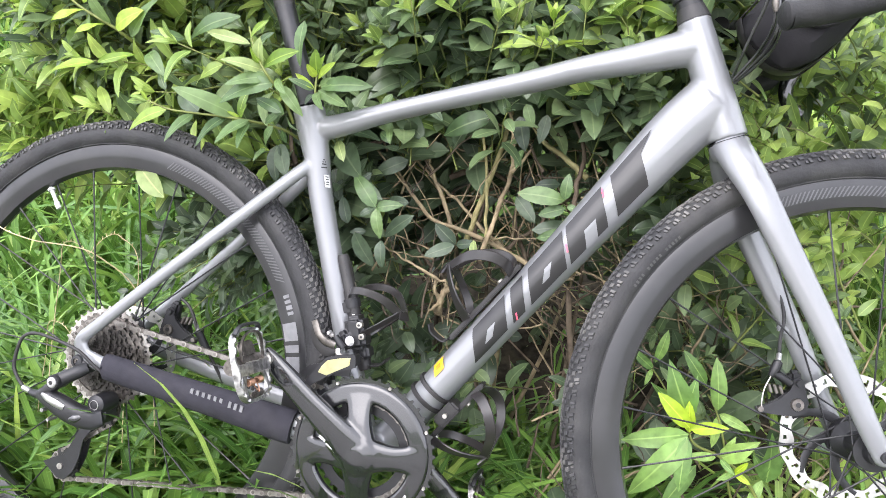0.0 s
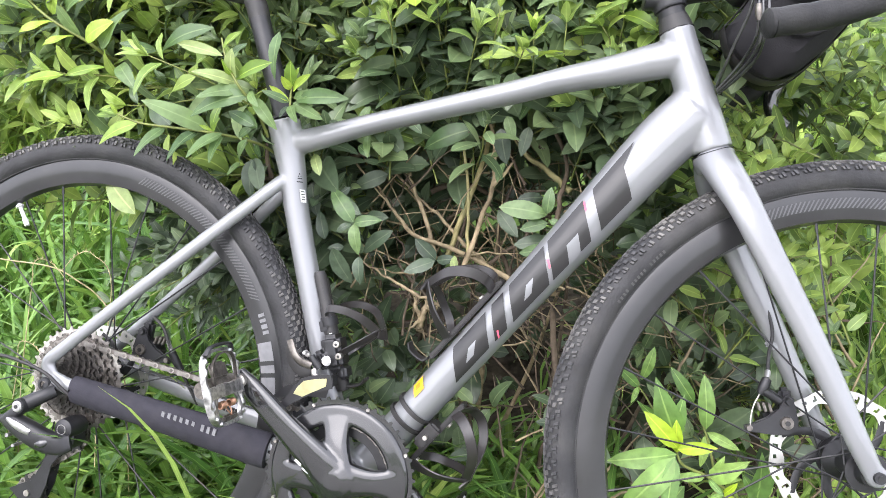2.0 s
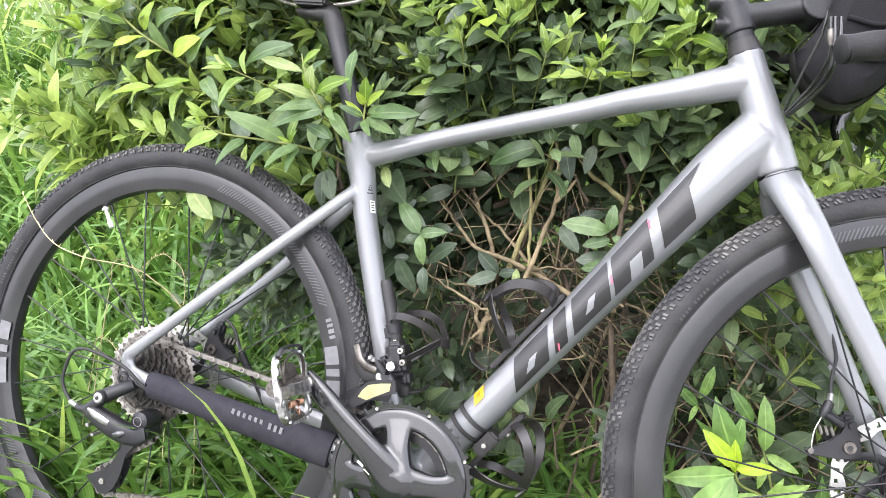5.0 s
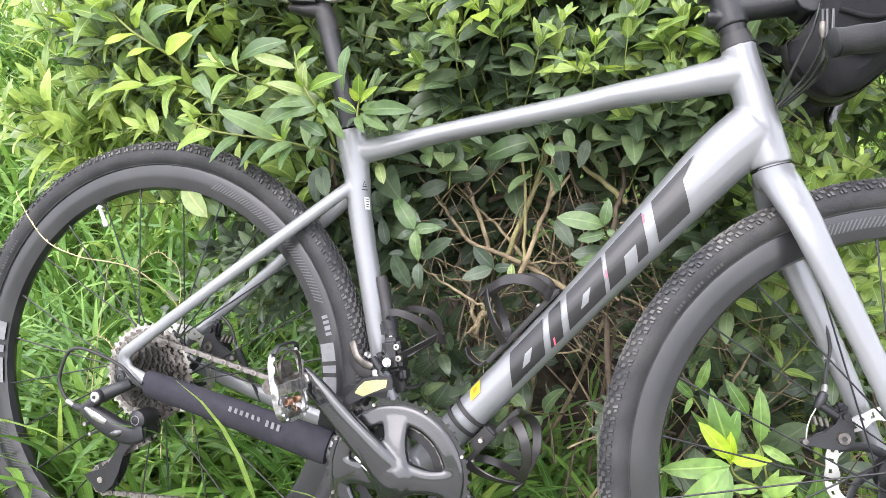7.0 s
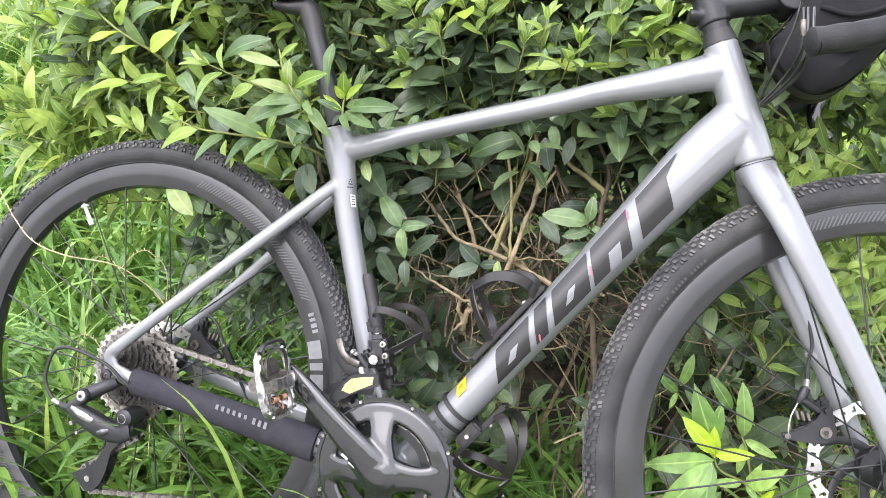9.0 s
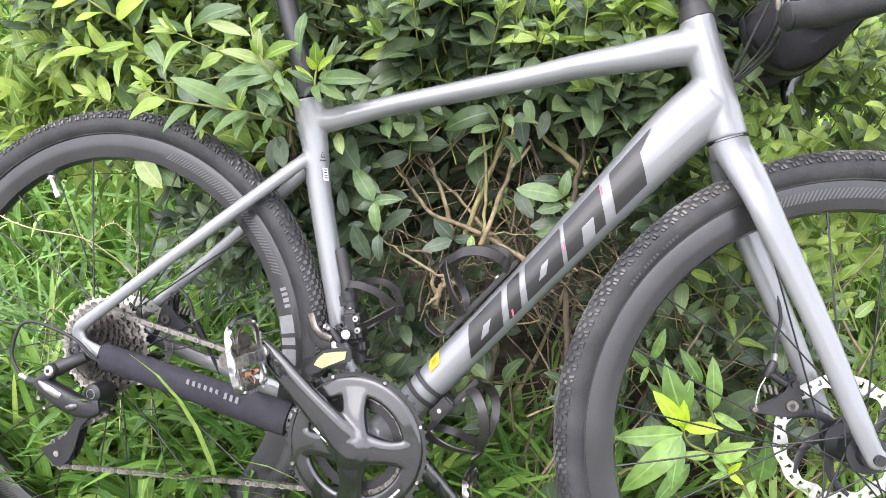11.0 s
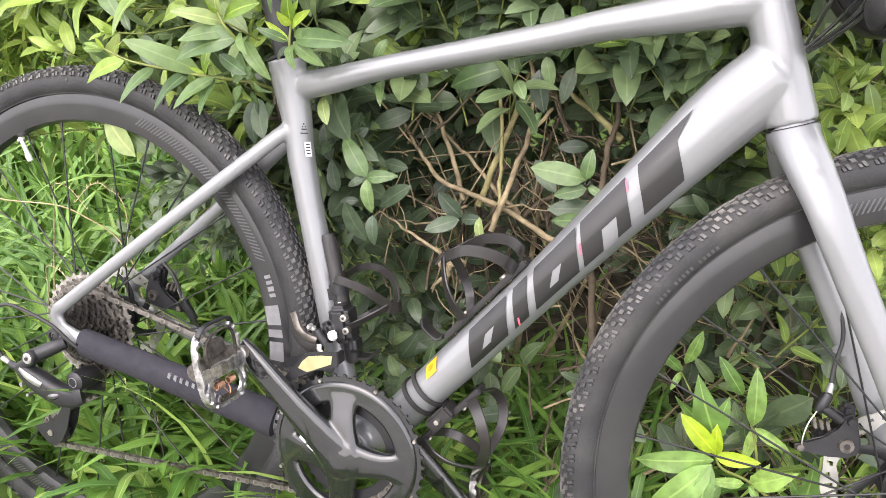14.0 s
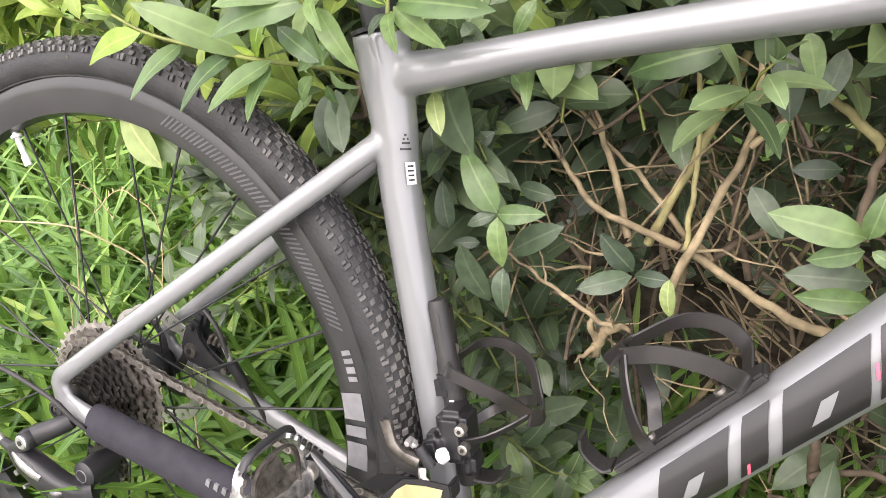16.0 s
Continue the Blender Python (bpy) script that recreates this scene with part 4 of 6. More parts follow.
c = curve([(0.338, -0.052, 0.438), (0.337, -0.052, 0.425), (0.341, -0.050, 0.410), (0.352, -0.048, 0.400), (0.366, -0.046, 0.398)], 6)
part("cage_wing", sweep(c, 0.0014, np.linspace(0.003, 0.007, len(c)), 10, (0, 1, 0), None, 3.0), PLASTIC, fd)
part("cable_clamp", block((0.362, -0.0505, 0.4225), (0.008, 0.007, 0.006), (20, 30, 10), 0.0018), SILVER, fd, "silver cable clamp")
part("clamp_screw", turned([(0.0022, -0.058), (0.0030, -0.056), (0.0030, -0.050)], 8, None, (0.360, 0, 0.425)), SILVER, fd)
part("barrel", sweep(np.array([(0.367, -0.050, 0.421), (0.372, -0.050, 0.414), (0.378, -0.049, 0.406)]), [0.0042, 0.0048, 0.0044], n=14), BLACK, fd)
part("linkage", sweep(curve([(0.372, -0.052, 0.405), (0.374, -0.054, 0.398), (0.381, -0.055, 0.394), (0.389, -0.054, 0.393)], 5), 0.0026, np.full(16, 0.0036), 10, (0, 1, 0)), STEEL, fd)

# disc calipers
def caliper(m, label):
    cal = part("brake_caliper", block((0, 0, 0), (0.052, 0.026, 0.030), (0, -25, 0), 0.007), BLACK, bicycle, label, m=m)
    part("caliper_arm", plate([(-0.050, -0.021), (-0.053, -0.013), (-0.040, -0.008), (-0.020, 0.002), (-0.007, 0.016), (-0.005, 0.033), (0.003, 0.039), (0.011, 0.034), (0.013, 0.018), (0.021, 0.004), (0.020, -0.010), (0.010, -0.018), (-0.012, -0.020)], -0.024, -0.016, bevel=0.002), BLACK, cal, m=m)
    part("arm_bolt", turned([(0.0085, -0.028), (0.0095, -0.024), (0.0095, -0.016)], 20, None, (0.004, 0, -0.001)), GRIMY, cal, m=m)
    part("arm_socket", turned([(0.004, -0.0288), (0.004, -0.0278)], 6, None, (0.004, 0, -0.001)), DECAL, cal, m=m)
    part("mount_lug", block((0.004, -0.004, 0.030), (0.018, 0.018, 0.034), (0, -10, 0), 0.005), BLACK, cal, m=m)
    part("mount_bolt", turned([(0.0048, -0.017), (0.0055, -0.013), (0.0055, -0.006)], 16, None, (0.003, -0.012, 0.030)), BLACK, cal, m=m)
    for k in range(3):
        part("pad_fin", block((-0.034 + k * 0.008, -0.012, 0.016), (0.004, 0.012, 0.014), (0, -25, 0), 0.001), GRIMY, cal, m=m)
    part("cable_pinch", turned([(0.0042, -0.027), (0.0042, -0.02)], 12, None, (-0.0465, 0, -0.015)), GRIMY, cal, m=m)
    return cal


cal_f = caliper(STEER @ pose(0.9345, 0.030, 0.3893, 0, 4, 0) @ Matrix.Diagonal((0.82, 0.9, 0.82, 1)), "black front disc brake caliper")
cal_r = caliper(pose(0.070, 0.050, 0.392, 0, 180, 0) @ Matrix.Diagonal((0.85, 0.85, -0.85, 1)), "black rear disc brake caliper")
bm = sweep(curve([(0.862, 0.046, 0.66), (0.893, 0.046, 0.59), (0.922, 0.046, 0.52), (0.928, 0.040, 0.49), (0.9215, 0.030, 0.4645), (0.9177, 0.020, 0.4444), (0.9150, 0.014, 0.438)], 8), 0.0021, n=10)
part("brake_cable", bm, RUBBER, cal_f, m=STEER)
part("cable_ferrule", sweep(np.array([(0.9180, 0.021, 0.4455), (0.9150, 0.014, 0.4375)]), 0.0034, n=12), SILVER, cal_f, m=STEER)
bm = sweep(np.array([(0.9148, 0.0135, 0.437), (0.911, 0.012, 0.428), (0.9085, 0.012, 0.4225), (0.9067, 0.012, 0.419)]), [0.0055, 0.0062, 0.0050, 0.0036], n=14)
part("barrel_adjuster", bm, BLACK, cal_f, m=STEER)
part("adjuster_arm", sweep(np.array([(0.909, 0.012, 0.424), (0.918, 0.012, 0.419), (0.930, 0.012, 0.412)]), 0.005, np.full(3, 0.0045), 12), BLACK, cal_f, m=STEER)
part("inner_wire", sweep(curve([(0.9067, 0.012, 0.419), (0.8995, 0.010, 0.404), (0.8965, 0.008, 0.3885), (0.8975, 0.008, 0.378)], 5), 0.0008, n=6), STEEL, cal_f, m=STEER)
part("brake_cable", sweep(curve([(0.15, 0.052, 0.315), (0.136, 0.045, 0.345), (0.118, 0.03, 0.39), (0.105, 0.026, 0.425), (0.085, 0.03, 0.44)], 6), 0.0024, n=8), PLASTIC, cal_r)
part("barrel_adjuster", sweep(np.array([(0.128, 0.038, 0.365), (0.117, 0.030, 0.392)]), 0.0058, n=14), BLACK, cal_r)
part("cable_ferrule", sweep(np.array([(0.117, 0.030, 0.392), (0.111, 0.028, 0.408)]), 0.0032, n=12), SILVER, cal_r)

# bottle cages: an open basket of flat straps
def cage(m, label, squat=1.0):
    """Local: z along the frame tube, x away from it; squat shortens the basket along the tube."""
    flat = m @ Matrix.Diagonal((0.88, 1, squat, 1))
    cg = part("bottle_cage", block((0.006, 0, 0.06), (0.007, 0.024, 0.135), (0, 0, 0), 0.002), PLASTIC, bicycle, label, m=m)
    for sgn in (-1, 1):
        c = curve([(0.008, sgn * 0.012, 0.112), (0.022, sgn * 0.032, 0.118), (0.045, sgn * 0.041, 0.112), (0.068, sgn * 0.034, 0.092), (0.082, sgn * 0.012, 0.058)], 7)
        part("strap", ribbon(c, 0.014, 0.0030, (0.45, 0, 0.9)), CAGE, cg, m=flat)
        c = curve([(0.081, sgn * 0.014, 0.060), (0.066, sgn * 0.025, 0.053), (0.046, sgn * 0.031, 0.044), (0.026, sgn * 0.028, 0.036), (0.009, sgn * 0.015, 0.028)], 7)
        part("strap", ribbon(c, 0.012, 0.0030, (0.25, sgn * 0.5, 0.8)), CAGE, cg, m=flat)
    c = curve([(0.083, -0.016, 0.058), (0.088, 0, 0.052), (0.083, 0.016, 0.058)], 5)
    part("strap", ribbon(c, 0.018, 0.0030, (0, 0, 1)), CAGE, cg, m=flat)
    part("foot", ribbon(curve([(0.008, 0, -0.010), (0.012, 0, -0.018), (0.03, 0, -0.020), (0.04, 0, -0.014)], 5), 0.022, 0.003, (0, 1, 0)), PLASTIC, cg, m=m)
    for z in (0.028, 0.092):
        part("cage_bolt", sweep(np.array([(0.009, 0, z), (0.0125, 0, z)]), 0.0045, n=12), STEEL, cg, m=m)
    return cg


ST_DIR = Vector((-0.045, 0, 0.175)).normalized()
st_turn = -math.degrees(math.atan2(-ST_DIR.x, ST_DIR.z))
cage(pose(0.382, 0, 0.393, 0, st_turn, 0), "dark plastic bottle cage on the seat tube", 0.72)
dt = Vector((0.62 - 0.505, 0, 0.5095 - 0.370)).normalized()
# along the down tube, opening up and back
DT_TURN = math.degrees(math.atan2(dt.x, dt.z))
cage(pose(0.520, 0, 0.428, 0, DT_TURN, 0) @ pose(0, 0, 0, 0, 0, 180) @ pose(0, 0, 0), "dark plastic bottle cage on the down tube")
under = cage(pose(0.520, 0, 0.335, 0, DT_TURN, 0) @ pose(0.0, 0, -0.075), "dark plastic bottle cage strapped under the down tube")
# clamp bands round the down tube for the lower cage
for s in (0.503, 0.521):
    p = Vector([float(np.interp(s, DOWN_S, DOWN_C[:, k])) for k in range(3)])
    c = [p + Vector((0, math.cos(a) * 0.0258, 0)) + Vector((dt.z, 0, -dt.x)) * math.sin(a) * 0.0258 for a in np.linspace(0, 2 * math.pi, 33)]
    part("clamp_band", ribbon(np.array(c), 0.006, 0.003, tuple(dt)), PLASTIC, under, "rubber-lined clamp band")
p = Vector([float(np.interp(0.512, DOWN_S, DOWN_C[:, k])) for k in range(3)])
q = p + Vector((dt.z, 0, -dt.x)) * 0.034 + Vector((0, -0.008, 0))
part("clamp_block", block(tuple(q), (0.018, 0.030, 0.036), (0, DT_TURN, 0), 0.003), PLASTIC, under)
part("clamp_screw", turned([(0.003, -0.026), (0.003, -0.018)], 10, None, (q.x, q.y + 0.004, q.z)), STEEL, under)

# mini pump beside the seat tube
pa, pb = Vector((0.352, -0.004, 0.525)), Vector((0.395, -0.004, 0.372))
pump = part("hand_pump", sweep(np.array([pa, pa.lerp(pb, 0.03), pa.lerp(pb, 0.30), pa.lerp(pb, 0.32), pa.lerp(pb, 0.97), pb]), [0.007, 0.0085, 0.0085, 0.0095, 0.0095, 0.008], n=18), PLASTIC, bicycle, "slim black hand pump on the seat tube")
part("pump_label", block(tuple(pa.lerp(pb, 0.55) + Vector((0.002, -0.0095, 0))), (0.004, 0.001, 0.012), (0, st_turn, 0)), WHITE, pump)
for f in (0.42, 0.80):
    q = pa.lerp(pb, f)
    part("pump_clip", sweep(np.array([q - ST_DIR * 0.006, q + ST_DIR * 0.006]), 0.0118, n=18), BLACK, pump)
part("pump_mount", block(tuple(pa.lerp(pb, 0.46) + Vector((-0.006, 0.0, 0))), (0.018, 0.020, 0.022), (0, st_turn, 0), 0.004), BLACK, pump)

# stem, spacers, handlebar (turned with the wheel)
bm = bmesh.new()
sweep(np.array([HEAD_TOP - HEAD_AXIS * 0.001, HEAD_TOP + HEAD_AXIS * 0.016]), [0.0205, 0.0168], n=28, bm=bm)
part("top_cap", bm, PLASTIC, bicycle, "smoked grey conical headset cap", m=STEER)
part("spacer", sweep(np.array([HEAD_TOP + HEAD_AXIS * 0.016, HEAD_TOP + HEAD_AXIS * 0.030]), 0.0160, n=28), BLACK, bicycle, m=STEER)
S0 = HEAD_TOP + HEAD_AXIS * 0.046
bm = bmesh.new()
sweep(np.array([S0 - HEAD_AXIS * 0.021, S0 + HEAD_AXIS * 0.021]), 0.0190, n=28, bm=bm)
SF = S0 + Vector((0.093, 0, 0.018))
c = curve([(*S0, 0.017, 0.016), (*S0.lerp(SF, 0.5), 0.0165, 0.0155), (*SF, 0.022, 0.017)], 8)
sweep(c[:, :3], c[:, 3], c[:, 4], 24, (0, 1, 0), bm)
for dz in (-0.014, 0.014):
    q = S0 - Vector((0.026, 0, -0.002)) + HEAD_AXIS * dz
    sweep(np.array([q + Vector((0.016, 0, 0)), q + Vector((-0.004, 0, 0))]), 0.0145, np.full(2, 0.0085), 16, (0, 1, 0), bm)
turned([(0.023, -0.022), (0.023, 0.022)], 28, bm, tuple(SF))
stem = part("stem", bm, BLACK, bicycle, "matt black handlebar stem", m=STEER)
blended(stem, 0.0016, 4)
for dz in (-0.014, 0.014):
    q = S0 - Vector((0.026, 0, -0.002)) + HEAD_AXIS * dz
    part("stem_bolt", sweep(np.array([q + Vector((0, -0.0160, 0)), q + Vector((0, -0.013, 0))]), 0.0042, n=12), STEEL, stem, m=STEER)

BAR = SF + Vector((0.002, 0, 0))
bm = bmesh.new()
sweep(np.array([BAR + Vector((0, y, 0)) for y in np.linspace(-0.20, 0.20, 9)]), 0.0158, n=20, bm=bm)
bar = part("handlebar", bm, TAPE, bicycle, "black taped drop handlebar", m=STEER)
for sgn in (-1, 1):
    c = curve([BAR + Vector((0, sgn * 0.190, 0)), BAR + Vector((0.010, sgn * 0.205, 0.0)), BAR + Vector((0.05, sgn * 0.212, -0.004)), BAR + Vector((0.078, sgn * 0.216, -0.030)), BAR + Vector((0.078, sgn * 0.222, -0.075)),
               BAR + Vector((0.054, sgn * 0.230, -0.098)), BAR + Vector((0.01, sgn * 0.236, -0.116)), BAR + Vector((-0.045, sgn * 0.242, -0.128))], 7)
    if sgn > 0:
        c = c + np.linspace(0, 1, len(c))[:, None] ** 2 * np.array([[0.035, 0.0, 0.045]])
    else:
        c = c + np.linspace(0, 1, len(c))[:, None] ** 2 * np.array([[-0.009, 0.0, -0.009]])
    drop_ob = part("drop", sweep(c, 0.0126 + 0.0004 * np.sin(np.arange(len(c)) * 2.2), n=18), TAPE, bar, "drop wrapped in black tape", m=STEER)
    e = Vector(c[-1])
    d = Vector((-0.055, sgn * 0.006, -0.007)).normalized()
    part("bar_end_plug", sweep(np.array([e, e + d * 0.003, e + d * 0.006]), [0.0131, 0.0127, 0.008], n=18), TAPE, bar, "scuffed grey end plug", m=STEER)
    hood = curve([BAR + Vector((0.070, sgn * 0.216, 0.000)), BAR + Vector((0.11, sgn * 0.217, 0.012)), BAR + Vector((0.145, sgn * 0.217, 0.030)), BAR + Vector((0.156, sgn * 0.217, 0.052))], 6)
    part("brake_hood", sweep(hood, np.linspace(0.017, 0.014, len(hood)), np.linspace(0.021, 0.015, len(hood)), 18), PLASTIC, bar, m=STEER)
    if sgn > 0:
        lev = curve([BAR + Vector((0.130, 0.217, -0.010)), BAR + Vector((0.118, 0.217, -0.055)), BAR + Vector((0.109, 0.219, -0.078)), BAR + Vector((0.113, 0.222, -0.100)), BAR + Vector((0.133, 0.225, -0.118))], 6)
    else:
        lev = curve([BAR + Vector((0.142, -0.217, 0.010)), BAR + Vector((0.128, -0.219, -0.032)), BAR + Vector((0.108, -0.224, -0.082)), BAR + Vector((0.104, -0.228, -0.117)), BAR + Vector((0.112, -0.230, -0.140))], 6)
    part("brake_lever", sweep(lev, np.linspace(0.009, 0.007, len(lev)), np.linspace(0.013, 0.009, len(lev)), 14), GLOSS, bar, "glossy dark brake lever", m=STEER)

# cables from the bar into the head tube
for c in ([(0.861, -0.080, 0.866), (0.857, -0.072, 0.841), (0.845, -0.050, 0.807), (0.833, -0.018, 0.770)],
          [(0.863, -0.085, 0.858), (0.865, -0.082, 0.832), (0.865, -0.070, 0.813), (0.856, -0.045, 0.794), (0.834, -0.018, 0.767)],
          [(0.867, -0.085, 0.858), (0.869, -0.084, 0.831), (0.868, -0.075, 0.806), (0.859, -0.048, 0.788), (0.835, -0.016, 0.765)],
          [(0.873, -0.085, 0.858), (0.874, -0.085, 0.828), (0.872, -0.080, 0.812), (0.868, -0.060, 0.793), (0.852, -0.035, 0.776), (0.836, -0.014, 0.764)]):
    part("cable", sweep(curve(c, 8), 0.0019, n=10), SHINY, bar, "black cable housing")
part("cable_joint", sweep(np.array([(0.865, -0.082, 0.845), (0.865, -0.082, 0.835), (0.866, -0.081, 0.828)]), [0.0042, 0.0042, 0.0032], n=14), GRIMY, bar, "dark metal cable joint")

# bag strapped to the bar
bag = tagged(new("handlebar_bag"), "black fabric roll bag strapped to the handlebar", "bag")
bag.matrix_world = pose(0, 0, 0, LEAN, 0, 0) @ STEER
BC = Vector((0.925, 0.0, 0.870))
section = curve([(0.842, 0.845), (0.850, 0.820), (0.880, 0.790), (0.914, 0.790), (0.948, 0.820), (0.980, 0.860), (0.994, 0.906), (0.982, 0.945), (0.930, 0.955), (0.888, 0.930), (0.868, 0.880), (0.842, 0.845)], 4)[:44]
bm = bmesh.new()
rings = []
for i, y in enumerate(np.linspace(-0.055, 0.150, 21)):
    f = 1 - max(0, (abs(y - 0.048) - 0.075) / 0.028) ** 2 * 0.35
    ring = []
    for j, (x, z) in enumerate(section):
        a = 2 * math.pi * j / 44
        rr = f * (1 + 0.018 * math.sin(3 * a + y * 38) + 0.016 * math.sin(7 * a + y * 61) + 0.010 * math.sin(13 * a - y * 90))
        ring.append(bm.verts.new((BC.x + (x - BC.x) * rr + (0.32 if y > 0 else 0.2) * y, y, BC.z + (z - BC.z) * rr + 0.22 * y)))
    rings.append(ring)
for a, b in zip(rings, rings[1:]):
    for j in range(44):
        bm.faces.new((a[j], a[(j + 1) % 44], b[(j + 1) % 44], b[j]))
bm.faces.new(rings[0][::-1])
bm.faces.new(rings[-1])
part("pouch", bm, CLOTH, bag, "creased black cloth pouch")
for y in (0.0, 0.105):
    c = [(BC.x + (x - BC.x) * 1.045 + 0.32 * y, y, BC.z + (z - BC.z) * 1.045 + 0.22 * y) for x, z in list(section) + [section[0]]]
    part("strap", ribbon(np.array(c), 0.022, 0.002, (0, 1, 0)), PLASTIC, bag)
part("end_fold", sweep(curve([(0.875, -0.058, 0.835), (0.915, -0.062, 0.822), (0.965, -0.058, 0.850)], 6), 0.004, n=10), CLOTH, bag)
part("end_fold", sweep(curve([(0.880, -0.056, 0.870), (0.920, -0.060, 0.862), (0.975, -0.057, 0.885)], 6), 0.003, n=10), CLOTH, bag)

# ---- ground: a verge that rises into a grassy bank behind the shrub ----
BW = pose(0, 0, 0, LEAN, 0, 0)


def smooth01(v, a, b):
    t = min(1.0, max(0.0, (v - a) / (b - a)))
    return t * t * (3 - 2 * t)


def ground_z(x, y):
    bank = 1.35 * smooth01(y, 0.45, 3.2) ** 1.0 + 0.10 * max(0.0, min(y, 14) - 3.2)
    return bank + 0.018 * noise.noise((x * 2.1, y * 2.1, 0.3)) + 0.008 * noise.noise((x * 9, y * 9, 4.0)) - 0.004


axis = sorted({round(v, 3) for v in list(np.arange(-2.4, 3.2, 0.08)) + [-400, -150, -60, -25, -12, -7, -4.5, -3.2, 4, 5.5, 8, 13, 26, 60, 150, 400]})
axis_y = sorted({round(v, 3) for v in list(np.arange(-1.6, 3.4, 0.08)) + [-400, -150, -60, -25, -12, -7, -4.5, -2.8, 4, 5.5, 8, 13, 26, 60, 150, 400]})
verts = [(x, y, ground_z(x, y)) for y in axis_y for x in axis]
w = len(axis)
faces = [(j * w + i, j * w + i + 1, (j + 1) * w + i + 1, (j + 1) * w + i) for j in range(len(axis_y) - 1) for i in range(w - 1)]
me = bpy.data.meshes.new("ground")
me.from_pydata(verts, [], faces)
me.shade_smooth()
me.materials.append(SOIL)
me.materials.append(TURF)
for f in me.polygons:
    c = f.center
    e = math.hypot((c.x - 0.5) / 0.95, (c.y - 0.55) / 0.75) + 0.25 * noise.noise((c.x * 4, c.y * 4, 2.0))
    f.material_index = int(e > 1.0)
ground = tagged(new("ground", me), "dark soil with leaf litter under grass", "ground", kind="structure")


def bounce_strip(y0, y1, top):
    """A cast strip with a rounded kerb-less edge, laid into the ground to bounce light."""
    prof = [(y0, top), (y1 - 0.02, top), (y1 - 0.006, top - 0.006), (y1, top - 0.02), (y1, top - 0.12), (y0, top - 0.12)]
    b = bmesh.new()
    xs = [-400, -60, -12, -4.5] + [round(-3.0 + 1.5 * i, 2) for i in range(6)] + [12, 60, 400]
    rows = [[b.verts.new((x, y, z)) for y, z in prof] for x in xs]
    for p, q in zip(rows, rows[1:]):
        for i in range(len(prof)):
            j = (i + 1) % len(prof)
            b.faces.new((p[i], q[i], q[j], p[j]))
    b.faces.new(rows[0])
    b.faces.new(rows[-1][::-1])
    return b


# out of view: added as a reflector to fill the bicycle's undersides
road = tagged(part("road", bounce_strip(-4.2, -0.42, 0.035), BOUNCE_SLAB), "unseen pale concrete slab added to bounce light onto the bicycle", "road", kind="structure")


# ---- leaves ----
def leaf_template(rng, seg=7, width=0.40, curl=0.25, fold=0.22, tip=1.0):
    """Unit leaf along +x, face up +z: rows of left edge, midrib, right edge."""
    v = []
    bend, wav = rng.uniform(0.4, 1.4) * curl, rng.uniform(-0.05, 0.05)
    for i in range(seg + 1):
        t = i / seg
        h = width / 2 * (math.sin(math.pi * t ** 0.95) ** 0.60) * (1 - 0.18 * t * tip) * 0.94 if 0 < t < 1 else 0.004
        z = -bend * t * t * 0.6 + 0.06 * math.sin(2.6 * t)
        v += [(t, h, z + h * fold + wav * math.sin(7 * t)), (t, 0, z), (t, -h, z + h * fold - wav * math.sin(6 * t))]
    return np.array(v)


def leaf_faces(seg=7):
    f = []
    for i in range(seg):
        a = i * 3
        f += [(a, a + 1, a + 4, a + 3), (a + 1, a + 2, a + 5, a + 4)]
    return f


rng = random.Random(11)
TEMPLATES = [leaf_template(rng, width=rng.uniform(0.46, 0.64), curl=rng.uniform(0.1, 0.55), fold=rng.uniform(0.05, 0.3)) for _ in range(10)]
SLIM = [leaf_template(rng, width=rng.uniform(0.30, 0.40), curl=rng.uniform(0.1, 0.5), fold=rng.uniform(0.1, 0.45)) for _ in range(8)]
LF = leaf_faces()


def leaf_frame(direction, up, roll=0.0):
    d = Vector(direction).normalized()
    u = Vector(up) - d * d.dot(Vector(up))
    if u.length < 1e-4:
        u = d.orthogonal()
    u.normalize()
    s = u.cross(d)
    m = Matrix((d, s, u)).transposed()
    return m @ Matrix.Rotation(roll, 3, 'X')


def rib_marks(m2):
    """Marks the midrib of leaves built of rows of three points."""
    at = m2.attributes.new("rib", 'FLOAT', 'POINT')
    at.data.foreach_set("value", [1.0 if i % 3 == 1 else 0.0 for i in range(len(m2.vertices))])


class Pile:
    """Gathers many small pieces into one mesh."""

    def __init__(self):
        self.v, self.f, self.k, self.n = [], [], [], 0

    def add(self, verts, faces, slot=0):
        self.v.append(verts)
        self.f += [tuple(i + self.n for i in q) for q in faces]
        self.k += [slot] * len(faces)
        self.n += len(verts)

    def mesh(self, name, mats, strips=False):
        m2 = bpy.data.meshes.new(name)
        m2.from_pydata(np.vstack(self.v).tolist(), [], self.f)
        for m in mats:
            m2.materials.append(m)
        m2.polygons.foreach_set("material_index", self.k)
        if strips:
            rib_marks(m2)
        m2.shade_smooth()
        return m2


